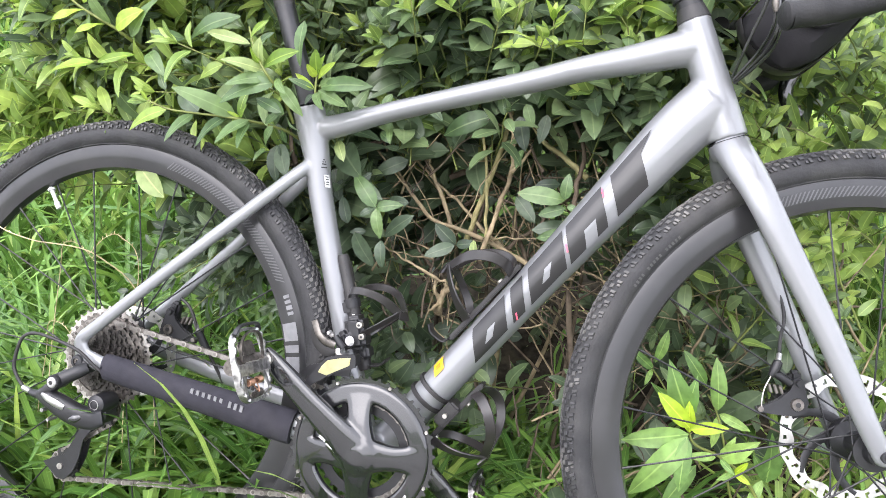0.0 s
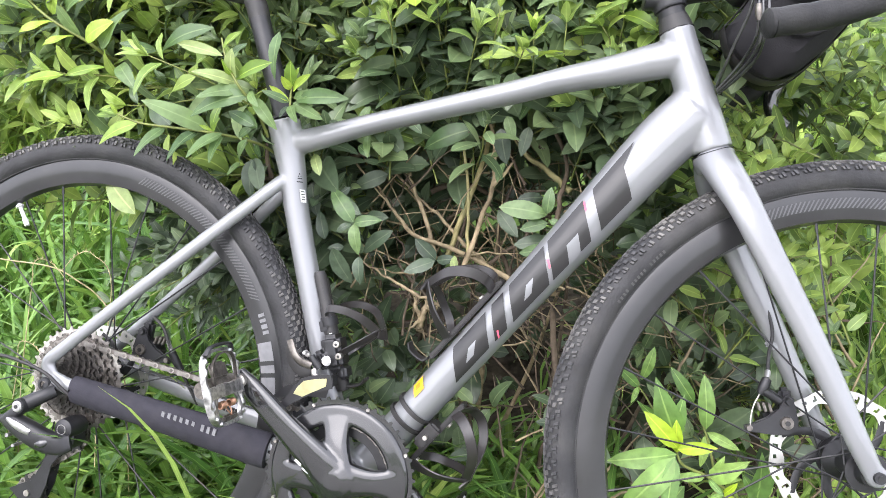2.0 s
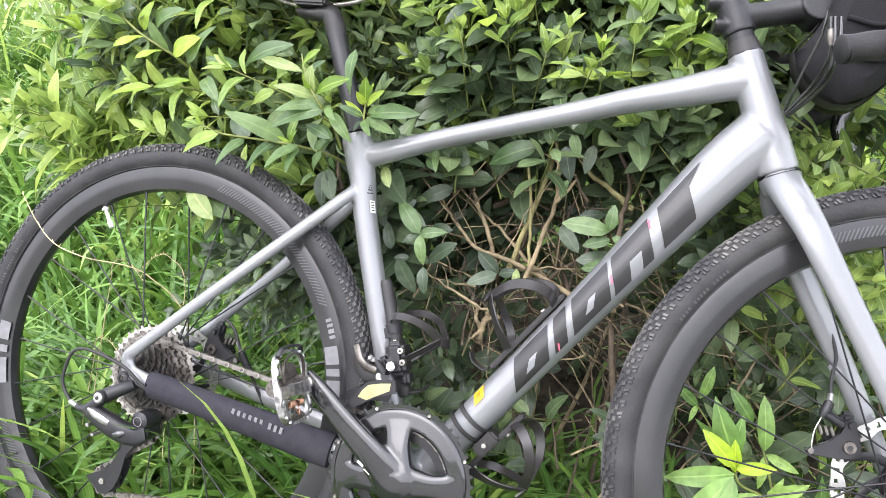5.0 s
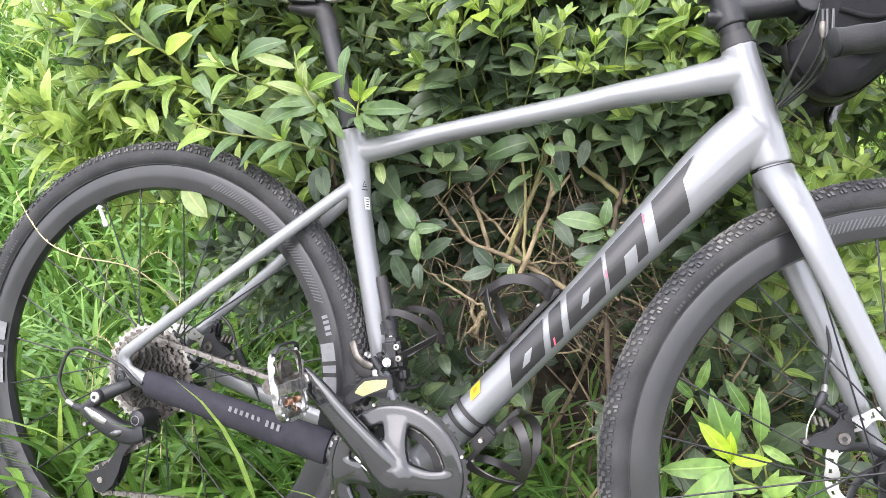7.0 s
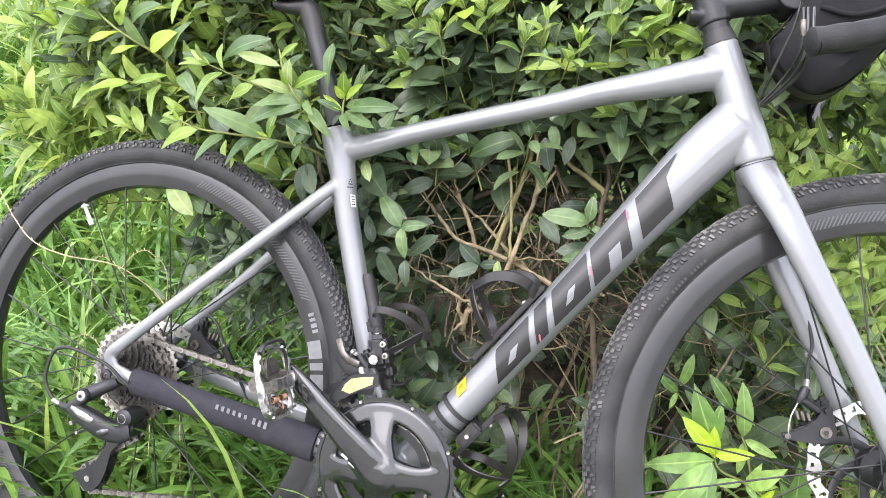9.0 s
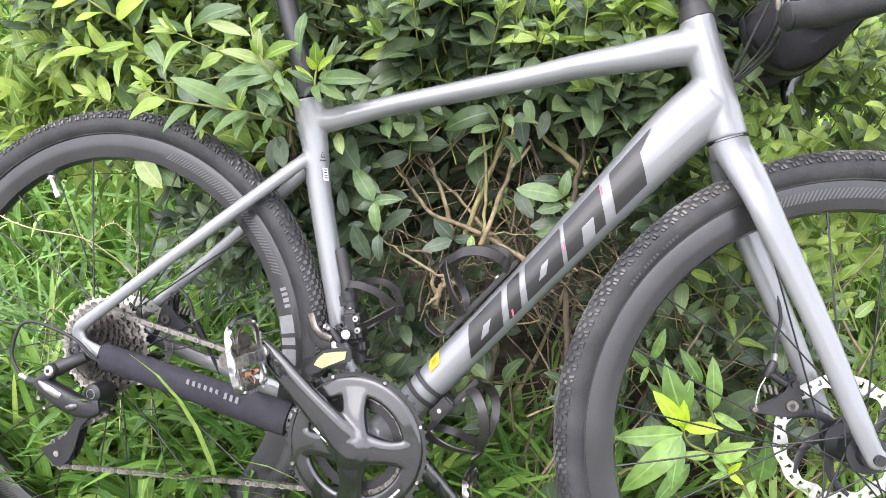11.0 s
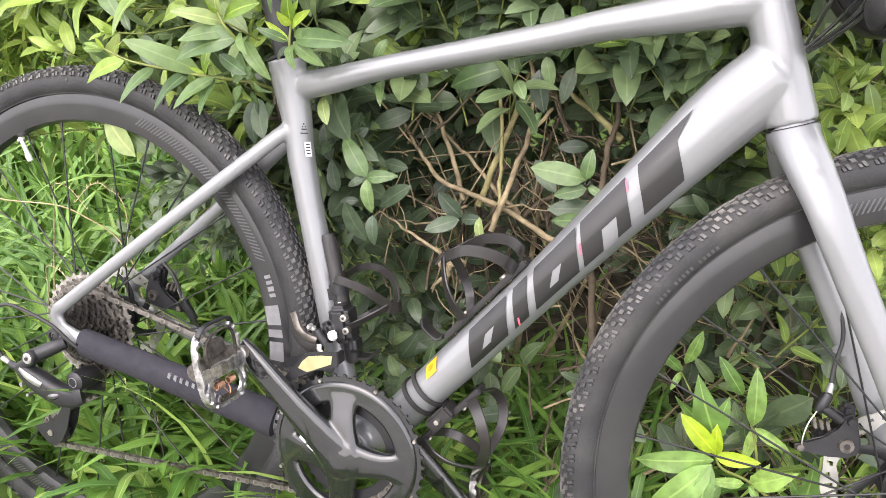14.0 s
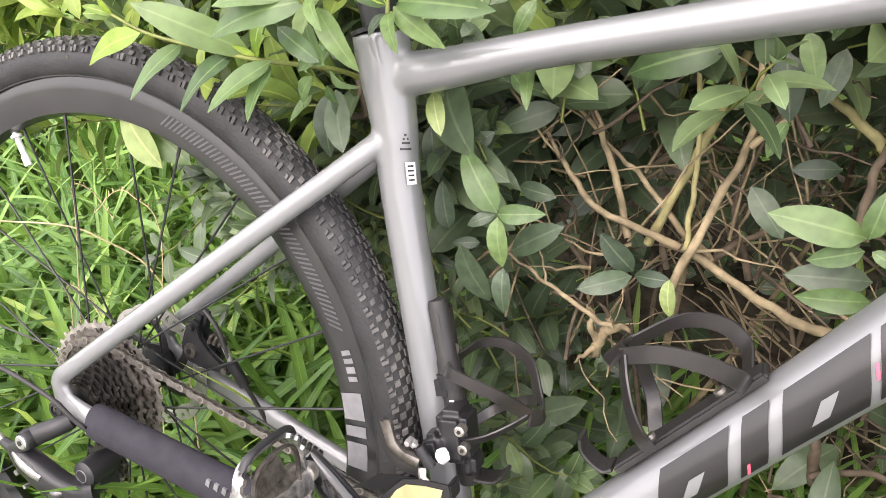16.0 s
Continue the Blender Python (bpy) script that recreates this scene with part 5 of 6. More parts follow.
def twig_into(pile, pts, r0, r1, n=6, slot=0):
    c = np.array(pts, float)
    tan = np.gradient(c, axis=0)
    tan /= np.linalg.norm(tan, axis=1)[:, None] + 1e-12
    ref = np.array((0.31, 0.9, 0.2))
    vs = []
    for i, r in enumerate(np.linspace(r0, r1, len(c)) if r1 is not None else r0):
        s = ref - tan[i] * (ref @ tan[i])
        s /= np.linalg.norm(s) + 1e-12
        ref = s
        o = np.cross(tan[i], s)
        vs += [c[i] + r * (math.cos(2 * math.pi * j / n) * s + math.sin(2 * math.pi * j / n) * o) for j in range(n)]
    fs = [(i * n + j, i * n + (j + 1) % n, (i + 1) * n + (j + 1) % n, (i + 1) * n + j) for i in range(len(c) - 1) for j in range(n)]
    fs += [tuple(range((len(c) - 1) * n, len(c) * n))]
    pile.add(np.array(vs), fs, slot)


shrub = tagged(new("shrub"), "dense evergreen shrub with glossy oval leaves and bare inner twigs", "shrub")
foliage, twigs = Pile(), Pile()
LEAF_ME = {}


def single_leaf(at, m3, size, kind, slim=False):
    """One leaf as an object of its own."""
    bank = SLIM if slim else TEMPLATES
    i = rng.randrange(len(bank))
    key = (slim, i, kind)
    if key not in LEAF_ME:
        m2 = bpy.data.meshes.new("leaf")
        m2.from_pydata(bank[i].tolist(), [], LF)
        m2.shade_smooth()
        rib_marks(m2)
        m2.materials.append((LEAF_OB, LEAF_OB_MID, LEAF_OB_NEW, YELLOWING)[kind])
        LEAF_ME[key] = m2
    ob = new("leaf", LEAF_ME[key])
    ob.parent = shrub
    ob.matrix_local = Matrix.Translation(at) @ m3.to_4x4() @ Matrix.Diagonal((size, size, size, 1))


def joined_leaf(at, m3, size, kind, slim=False):
    bank = SLIM if slim else TEMPLATES
    v = bank[rng.randrange(len(bank))] * size
    foliage.add(v @ np.array(m3).T + np.array(at), LF, kind)


def sprig(at, direction, length, kinds, size, pairs=5, single=False, slim=False, droop=0.0, spread=1.0, lit=(-0.1, -1.0, 0.8)):
    """A shoot with leaves in opposite pairs and a young tuft; kinds: material of the old and of the young leaves."""
    put = single_leaf if single else joined_leaf
    d = Vector(direction).normalized()
    p0 = Vector(at)
    pts = [p0 + d * length * s + Vector((0, 0, -droop * s * s * length)) + Vector((noise.noise((s * 2, at[0] * 9, at[2] * 9)), 0, noise.noise((s * 2 + 7, at[0] * 9, at[2] * 9)))) * 0.02 * s for s in np.linspace(0, 1, 7)]
    twig_into(twigs, pts, 0.0015, 0.0009, 5, 1)
    turn = rng.uniform(0, math.pi)
    for k in range(pairs):
        s = (k + 0.6) / pairs
        i = min(5, int(s * 6))
        p = pts[i].lerp(pts[i + 1], s * 6 - i)
        ax = (pts[i + 1] - pts[i]).normalized()
        for h in range(2):
            a = turn + k * 1.45 + h * math.pi + rng.uniform(-0.35, 0.35)
            o = ax.orthogonal().normalized()
            o = Matrix.Rotation(a, 3, ax) @ o
            ld = ax * rng.uniform(0.25, 0.8) + o * spread + Vector((0, 0, -0.15 * rng.random()))
            up = Vector(lit) + ax * 0.6 + Vector((rng.uniform(-.5, .5), rng.uniform(-.5, .5), rng.uniform(-.3, .3)))
            sz = size * rng.uniform(0.75, 1.15) * (1.0 if s < 0.75 else 0.8)
            put(p + o * 0.003, leaf_frame(ld, up, rng.uniform(-0.3, 0.3)), sz, kinds[0] if s < 0.7 or rng.random() < 0.3 else kinds[1], slim)
    tip_ax = (pts[-1] - pts[-2]).normalized()
    for h in range(4):
        o = Matrix.Rotation(turn + h * 1.57, 3, tip_ax) @ tip_ax.orthogonal().normalized()
        put(pts[-1], leaf_frame(tip_ax + o * rng.uniform(0.3, 0.7), Vector(lit) + tip_ax, 0), size * rng.uniform(0.42, 0.68), kinds[1], slim)


def shell_depth(x, z):
    """How far behind the bicycle's plane the leafy face of the shrub lies."""
    d = 0.085 + 0.06 * noise.noise((x * 4.5, z * 4.5, 1.7))
    hx, hz = (x - 0.55) / 0.25, (z - 0.56) / 0.23
    hollow = max(0.0, 1 - math.sqrt(hx * hx + hz * hz))
    px, pz = (x - 0.92) / 0.16, (z - 0.88) / 0.15
    pocket = max(0.0, 1 - math.sqrt(px * px + pz * pz))   # room for the handlebar
    return d + 0.24 * min(1, hollow * 2.2) + 0.22 * min(1, pocket * 3), hollow


def leafy(x, z):
    """Whether the shrub's outline covers this place."""
    left = -0.19 + 0.45 * smooth01(0.80 - z, 0.0, 0.36) + 0.06 * noise.noise((z * 7, 3.3, 0))
    right = 0.98 + 0.08 * noise.noise((z * 5, 8.1, 0)) - 0.03 * smooth01(z, 0.62, 0.85)
    low = 0.31 + 0.05 * noise.noise((x * 8, 1, 5)) - 0.06 * smooth01(x, 0.7, 1.0)
    return left < x < right and z > low


count = 0
while count < 1000:
    x, z = rng.uniform(-0.5, 1.3), rng.uniform(0.1, 1.12)
    if not leafy(x, z):
        continue
    if x > 0.55 and z < 0.58 and rng.random() < 0.45 + 0.45 * smooth01(0.58 - z, 0.03, 0.16):
        continue
    if 0.30 < x < 0.66 and z < 0.50 and rng.random() < 0.70:
        continue
    depth, hollow = shell_depth(x, z)
    if hollow > 0.08 and rng.random() < 0.965:
        continue
    back = rng.random() ** 1.6 * 0.30
    y = depth + back
    p = BW @ Vector((x, y, z))
    d = (rng.uniform(-0.7, 0.7) - 0.35 * (x < 0.25), rng.uniform(-0.9, 0.1), rng.uniform(0.1, 1.0))
    L = rng.uniform(0.09, 0.19)
    q = p - Vector(d).normalized() * L * 0.9
    high = smooth01(z, 0.65, 1.0) + 1.4 * (1 - smooth01(x, 0.05, 0.32)) * smooth01(z, 0.6, 0.75) + 1.2 * smooth01(x, 0.84, 1.0) * smooth01(z, 0.55, 0.7)
    # shade by colour: deep sprigs take the dark leaf, high and outer ones paler
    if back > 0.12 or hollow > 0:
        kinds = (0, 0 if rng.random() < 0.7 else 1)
    else:
        kinds = (2 if x < 0.05 and rng.random() < 0.5 else 1 if rng.random() < 0.25 + 0.5 * high else 0, 2 if rng.random() < 0.10 + 0.50 * high else 1)
    # brighter light on the right is put in with the palest leaves
    if x > 0.82 and z > 0.52:
        kinds = (2 if rng.random() < 0.75 else 1, 2)
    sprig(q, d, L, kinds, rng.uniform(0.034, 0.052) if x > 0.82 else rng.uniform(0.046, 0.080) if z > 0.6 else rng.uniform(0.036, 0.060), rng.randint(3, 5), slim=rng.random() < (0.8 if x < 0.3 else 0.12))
    count += 1
# bright slim-leaved sprays on the side away from the bicycle's front
for k in range(240):
    x, z = rng.uniform(-0.31, 0.28), rng.uniform(0.62, 1.14)
    if x < -0.20 and rng.random() < 0.5:
        continue
    p = BW @ Vector((x, rng.uniform(0.06, 0.30), z))
    sprig(p, (-rng.uniform(0.3, 1.0), rng.uniform(-0.6, 0.1), rng.uniform(-0.05, 0.5)), rng.uniform(0.10, 0.20), (2 if rng.random() < (0.95 if x < -0.10 else 0.5) else 1, 2), rng.uniform(0.060, 0.090), rng.randint(4, 6), slim=True)
# sunlit foliage to the right, its brightness given by mostly young-leaf colour
for k in range(330):
    x, z = rng.uniform(0.90, 1.75), rng.uniform(0.50, 1.15)
    p = BW @ Vector((x, rng.uniform(0.34, 0.75), z))
    sprig(p, (rng.uniform(-0.5, 0.8), rng.uniform(-0.8, 0.0), rng.uniform(0.1, 0.9)), rng.uniform(0.09, 0.16), (2 if rng.random() < 0.6 else 1, 2), rng.uniform(0.036, 0.058), rng.randint(4, 6), slim=rng.random() < 0.5)
for k in range(60):
    x, z = rng.uniform(1.08, 1.46), rng.uniform(0.60, 0.86)
    p = BW @ Vector((x, rng.uniform(0.22, 0.42), z))
    sprig(p, (rng.uniform(-0.2, 0.9), rng.uniform(-0.6, 0.0), rng.uniform(0.1, 0.7)), rng.uniform(0.10, 0.18), (2 if rng.random() < 0.7 else 1, 2), rng.uniform(0.038, 0.055), rng.randint(4, 6), slim=rng.random() < 0.6)
# shaded leaves of the shrub low behind the rear wheel
for k in range(90):
    x, z = rng.uniform(0.0, 0.32), rng.uniform(0.48, 0.68)
    p = BW @ Vector((x, rng.uniform(0.14, 0.34), z))
    sprig(p, (-rng.uniform(0.0, 0.9), rng.uniform(-0.7, 0.0), rng.uniform(-0.4, 0.4)), rng.uniform(0.08, 0.14), (0, 1 if rng.random() < 0.3 else 0), rng.uniform(0.045, 0.065), 4, slim=rng.random() < 0.5)
# inner leaves that close the shrub's depth; dark colour adds shade, paler at upper sides
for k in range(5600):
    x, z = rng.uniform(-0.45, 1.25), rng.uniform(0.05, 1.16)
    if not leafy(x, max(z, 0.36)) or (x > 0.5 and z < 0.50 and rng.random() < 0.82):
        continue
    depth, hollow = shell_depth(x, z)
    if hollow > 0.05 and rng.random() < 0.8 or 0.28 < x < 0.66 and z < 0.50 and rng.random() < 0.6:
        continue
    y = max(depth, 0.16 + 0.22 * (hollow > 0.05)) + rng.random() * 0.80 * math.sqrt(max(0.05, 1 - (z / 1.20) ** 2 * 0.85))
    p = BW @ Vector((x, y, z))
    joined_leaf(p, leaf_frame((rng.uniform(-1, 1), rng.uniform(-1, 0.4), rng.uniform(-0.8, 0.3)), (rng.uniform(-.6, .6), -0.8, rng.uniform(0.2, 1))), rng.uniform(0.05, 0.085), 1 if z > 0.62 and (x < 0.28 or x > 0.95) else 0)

# the crown, over the top and down the far side
for k in range(420):
    a, u = rng.uniform(0, 2 * math.pi), math.sqrt(rng.random())
    x, y = 0.36 + 0.56 * u * math.cos(a), 0.52 + 0.42 * u * math.sin(a)
    z = 1.13 - 0.25 * u ** 4 - (0.25 * rng.random() if u > 0.8 else 0)
    sprig(BW @ Vector((x, y, z)), (0.7 * u * math.cos(a), 0.7 * u * math.sin(a), rng.uniform(0.3, 1.0)), rng.uniform(0.10, 0.18), (1 if rng.random() < 0.5 else 0, 2 if rng.random() < 0.5 else 1), rng.uniform(0.045, 0.07), 4, lit=(0, 0, 1))
for k in range(260):
    a, z = rng.uniform(-0.5, math.pi + 0.5), rng.uniform(0.25, 1.0)
    p = BW @ Vector((0.36 + 0.60 * math.cos(a), 0.52 + 0.44 * math.sin(a), z))
    if p.y < 0.42 or (p.x < 0.30 and z < 0.80):
        continue
    sprig(p, (math.cos(a), math.sin(a), rng.uniform(0.0, 0.8)), rng.uniform(0.10, 0.18), (0, 1), rng.uniform(0.045, 0.07), 4, lit=(math.cos(a), math.sin(a), 0.6))

# woody stems and bare twigs in the hollow
def crooked(a, b, r0, r1, wob=0.02, n=9, slot=0, seed=0):
    a, b = BW @ Vector(a), BW @ Vector(b)
    pts = []
    for i in range(n):
        s = i / (n - 1)
        e = math.sin(math.pi * s)
        pts.append(a.lerp(b, s) + Vector((noise.noise((s * 3, seed, 1)), noise.noise((s * 3, seed, 5)), noise.noise((s * 3, seed, 9)))) * wob * 0.8 * (0.2 + e))
    twig_into(twigs, pts, r0, r1, 7, slot)
    return pts


BARKS = (BARK, STALK, BARK_DARK, BARK_GREEN)


def limb(pts, r0, r1, slot):
    """A branch through the points, with small kinks and a thinning end."""
    c = curve([BW @ Vector(p) for p in pts], 5)
    seed = pts[0][0] * 97
    out = [Vector(p) + Vector((noise.noise((i * 0.45, seed, 1)), noise.noise((i * 0.45, seed, 5)), noise.noise((i * 0.45, seed, 9)))) * 0.003 for i, p in enumerate(c)]
    radii = [(r0 + (r1 - r0) * i / (len(out) - 1)) * (1 + 0.18 * noise.noise((i * 0.8, seed, 3))) for i in range(len(out))]
    radii[-1] *= 0.4
    own = Pile()
    twig_into(own, out, radii, None, 8)
    part("branch", own.mesh("branch", (BARKS[slot],)), None, shrub)


limb([(0.649, 0.157, 0.509), (0.618, 0.162, 0.511), (0.580, 0.167, 0.525), (0.523, 0.172, 0.551), (0.479, 0.157, 0.568), (0.429, 0.162, 0.583), (0.403, 0.167, 0.609), (0.385, 0.172, 0.628), (0.354, 0.177, 0.670), (0.328, 0.182, 0.714)], 0.0050, 0.0016, 0)
limb([(0.512, 0.147, 0.524), (0.521, 0.145, 0.560), (0.541, 0.142, 0.621), (0.552, 0.140, 0.657), (0.552, 0.137, 0.691), (0.550, 0.135, 0.730), (0.536, 0.132, 0.766)], 0.0042, 0.0026, 0)
limb([(0.552, 0.132, 0.658), (0.571, 0.127, 0.677), (0.581, 0.122, 0.690)], 0.0030, 0.0018, 0)
limb([(0.517, 0.152, 0.560), (0.516, 0.152, 0.600), (0.514, 0.152, 0.643), (0.502, 0.152, 0.724), (0.497, 0.152, 0.763)], 0.0028, 0.0020, 3)
limb([(0.482, 0.182, 0.550), (0.496, 0.177, 0.596), (0.522, 0.172, 0.671), (0.540, 0.167, 0.735), (0.544, 0.162, 0.768)], 0.0046, 0.0036, 3)
limb([(0.466, 0.162, 0.558), (0.448, 0.164, 0.606), (0.432, 0.166, 0.639), (0.414, 0.168, 0.677), (0.408, 0.170, 0.710), (0.407, 0.172, 0.758)], 0.0038, 0.0018, 0)
limb([(0.417, 0.162, 0.673), (0.406, 0.162, 0.641), (0.390, 0.162, 0.618)], 0.0014, 0.0006, 2)
limb([(0.424, 0.162, 0.656), (0.405, 0.162, 0.686), (0.387, 0.162, 0.738)], 0.0018, 0.0008, 2)
limb([(0.539, 0.182, 0.545), (0.501, 0.182, 0.577), (0.467, 0.182, 0.611), (0.436, 0.182, 0.633), (0.395, 0.182, 0.674), (0.360, 0.182, 0.696)], 0.0034, 0.0014, 0)
limb([(0.433, 0.107, 0.507), (0.408, 0.107, 0.519), (0.381, 0.107, 0.533), (0.366, 0.107, 0.540)], 0.0022, 0.0010, 0)
limb([(0.409, 0.107, 0.518), (0.404, 0.107, 0.538), (0.396, 0.107, 0.552)], 0.0012, 0.0006, 0)
limb([(0.433, 0.107, 0.507), (0.460, 0.107, 0.494), (0.474, 0.107, 0.491)], 0.0024, 0.0020, 0)
limb([(0.305, 0.172, 0.639), (0.334, 0.172, 0.613), (0.368, 0.172, 0.613), (0.397, 0.172, 0.617)], 0.0016, 0.0010, 0)
limb([(0.397, 0.172, 0.617), (0.385, 0.172, 0.634), (0.354, 0.172, 0.635)], 0.0010, 0.0005, 2)
limb([(0.253, 0.117, 0.656), (0.272, 0.128, 0.669), (0.298, 0.140, 0.679), (0.330, 0.151, 0.693), (0.364, 0.162, 0.711)], 0.0062, 0.0034, 2)
limb([(0.330, 0.152, 0.693), (0.392, 0.152, 0.625)], 0.0016, 0.0012, 0)
limb([(0.661, 0.172, 0.658), (0.645, 0.172, 0.670), (0.621, 0.172, 0.690), (0.597, 0.172, 0.705), (0.575, 0.172, 0.730)], 0.0050, 0.0030, 3)
limb([(0.627, 0.162, 0.753), (0.650, 0.162, 0.713), (0.654, 0.162, 0.680), (0.647, 0.162, 0.644), (0.646, 0.162, 0.611), (0.645, 0.162, 0.558)], 0.0028, 0.0042, 2)
limb([(0.533, 0.212, 0.530), (0.554, 0.212, 0.556), (0.592, 0.212, 0.585), (0.612, 0.212, 0.625)], 0.0040, 0.0020, 2)
limb([(0.432, 0.252, 0.654), (0.462, 0.252, 0.666), (0.495, 0.252, 0.668), (0.528, 0.252, 0.653)], 0.0050, 0.0035, 2)
limb([(0.460, 0.252, 0.610), (0.502, 0.252, 0.639), (0.536, 0.252, 0.638)], 0.0035, 0.0020, 2)
limb([(0.496, 0.232, 0.515), (0.483, 0.232, 0.560), (0.495, 0.232, 0.618), (0.469, 0.232, 0.679)], 0.0035, 0.0020, 2)
limb([(0.574, 0.232, 0.521), (0.547, 0.232, 0.583), (0.554, 0.232, 0.628), (0.575, 0.232, 0.691)], 0.0040, 0.0020, 2)
limb([(0.422, 0.212, 0.505), (0.395, 0.212, 0.536), (0.403, 0.212, 0.561), (0.376, 0.212, 0.586)], 0.0030, 0.0010, 2)
limb([(0.468, 0.172, 0.549), (0.439, 0.172, 0.533), (0.404, 0.172, 0.542)], 0.0022, 0.0010, 0)
limb([(0.662, 0.172, 0.361), (0.655, 0.172, 0.393), (0.651, 0.172, 0.426), (0.644, 0.172, 0.490)], 0.0055, 0.0045, 2)
limb([(0.656, 0.162, 0.370), (0.679, 0.162, 0.384), (0.707, 0.162, 0.390), (0.739, 0.162, 0.385)], 0.0035, 0.0025, 2)
limb([(0.242, 0.062, 0.648), (0.219, 0.062, 0.650), (0.204, 0.062, 0.653)], 0.0036, 0.0026, 2)
limb([(0.242, 0.062, 0.648), (0.236, 0.062, 0.669), (0.232, 0.062, 0.702)], 0.0040, 0.0026, 2)
# a withered stub, broken off short
limb([(0.453, 0.146, 0.440), (0.456, 0.142, 0.458), (0.462, 0.138, 0.473), (0.465, 0.136, 0.490)], 0.0060, 0.0030, 0)
limb([(0.457, 0.142, 0.460), (0.448, 0.134, 0.473), (0.450, 0.132, 0.488), (0.444, 0.130, 0.497)], 0.0040, 0.0012, 0)
limb([(0.462, 0.138, 0.473), (0.474, 0.136, 0.482), (0.486, 0.134, 0.480)], 0.0048, 0.0018, 0)
limb([(0.456, 0.140, 0.456), (0.446, 0.132, 0.448), (0.440, 0.130, 0.438)], 0.0034, 0.0010, 0)
limb([(0.465, 0.136, 0.486), (0.460, 0.128, 0.498), (0.454, 0.126, 0.504)], 0.0026, 0.0008, 2)
rt = random.Random(21)
for k in range(380):
    x0, z0 = rt.uniform(0.33, 0.84), rt.uniform(0.40, 0.76)
    a = (x0, rt.uniform(0.14, 0.45), z0)
    b = (x0 + rt.uniform(-0.13, 0.13), a[1] + rt.uniform(-0.08, 0.06), z0 + rt.uniform(-0.06, 0.17))
    crooked(a, b, rt.uniform(0.0008, 0.0024), 0.0006, 0.010, 7, rt.choice((0, 0, 2)), k + 50)
for k in range(150):
    x0, z0 = rt.uniform(0.58, 1.05), rt.uniform(0.08, 0.52)
    a = (x0, rt.uniform(0.12, 0.35), z0)
    crooked(a, (x0 + rt.uniform(-0.13, 0.13), a[1] + rt.uniform(-0.06, 0.06), z0 + rt.uniform(-0.05, 0.18)), rt.uniform(0.0009, 0.0028), 0.0006, 0.012, 7, rt.choice((0, 2, 2)), k + 500)
for k in range(10):
    x0 = rt.uniform(0.30, 1.0)
    crooked((0.45 + 0.4 * (x0 - 0.5) + rt.uniform(-.1, .1), rt.uniform(0.32, 0.6), 0.0), (x0 + rt.uniform(-.1, .1), rt.uniform(0.28, 0.55), rt.uniform(0.7, 1.1)), rt.uniform(0.004, 0.0075), 0.002, 0.016, 12, rt.choice((0, 2)), k + 300)

# shoots that reach in front of the seat post and the rear wheel
def shoot_stem(pts, r0, r1):
    own = Pile()
    twig_into(own, curve([BW @ Vector(p) for p in pts], 5), r0, r1, 7)
    part("shoot", own.mesh("shoot", (STALK,)), None, shrub, "green leafy shoot")


def leaf_from(base, tip, kind, slim=False):
    """A leaf from its stalk to its tip, its face turned to the light."""
    a, b = BW @ Vector(base), BW @ Vector(tip)
    single_leaf(a, leaf_frame(b - a, (rng.uniform(-0.4, 0.2), -1.0, rng.uniform(0.2, 0.6))), (b - a).length, kind, slim)


shoot_stem(((0.263, 0.030, 0.683), (0.248, 0.000, 0.693), (0.215, -0.050, 0.698), (0.158, -0.055, 0.703), (0.102, -0.050, 0.709), (0.068, -0.050, 0.720), (0.048, -0.050, 0.726)), 0.0022, 0.0011)
leaf_from((0.206, -0.050, 0.703), (0.139, -0.100, 0.732), 1, True)
leaf_from((0.148, -0.050, 0.707), (0.097, -0.030, 0.741), 0, False)
leaf_from((0.141, -0.050, 0.704), (0.123, -0.090, 0.664), 1, True)
leaf_from((0.190, -0.050, 0.701), (0.168, -0.090, 0.664), 1, True)
leaf_from((0.225, -0.050, 0.698), (0.199, -0.090, 0.662), 1, True)
leaf_from((0.225, -0.050, 0.695), (0.225, -0.080, 0.658), 1, True)
leaf_from((0.098, -0.050, 0.708), (0.047, -0.070, 0.686), 2, True)
leaf_from((0.068, -0.050, 0.720), (0.044, -0.060, 0.726), 2, True)
leaf_from((0.068, -0.050, 0.720), (0.032, -0.050, 0.719), 2, True)
leaf_from((0.068, -0.050, 0.720), (0.063, -0.060, 0.733), 2, True)
leaf_from((0.211, -0.050, 0.701), (0.220, -0.060, 0.736), 2, True)
leaf_from((0.211, -0.050, 0.701), (0.197, -0.060, 0.707), 2, True)
leaf_from((0.211, -0.050, 0.700), (0.227, -0.060, 0.717), 2, False)
leaf_from((0.261, -0.050, 0.691), (0.237, -0.040, 0.664), 1, True)
leaf_from((0.274, -0.050, 0.686), (0.271, -0.030, 0.669), 1, True)
leaf_from((0.249, -0.050, 0.693), (0.265, -0.030, 0.717), 1, True)
shoot_stem(((0.270, -0.010, 0.701), (0.277, -0.060, 0.728), (0.269, -0.090, 0.750), (0.257, -0.090, 0.768), (0.241, -0.080, 0.792), (0.229, -0.070, 0.816)), 0.0022, 0.0012)
leaf_from((0.259, -0.080, 0.757), (0.221, -0.120, 0.764), 3, True)
leaf_from((0.254, -0.080, 0.760), (0.261, -0.110, 0.789), 3, False)
leaf_from((0.258, -0.080, 0.762), (0.317, -0.110, 0.777), 2, True)
leaf_from((0.257, -0.080, 0.763), (0.253, -0.110, 0.779), 2, True)
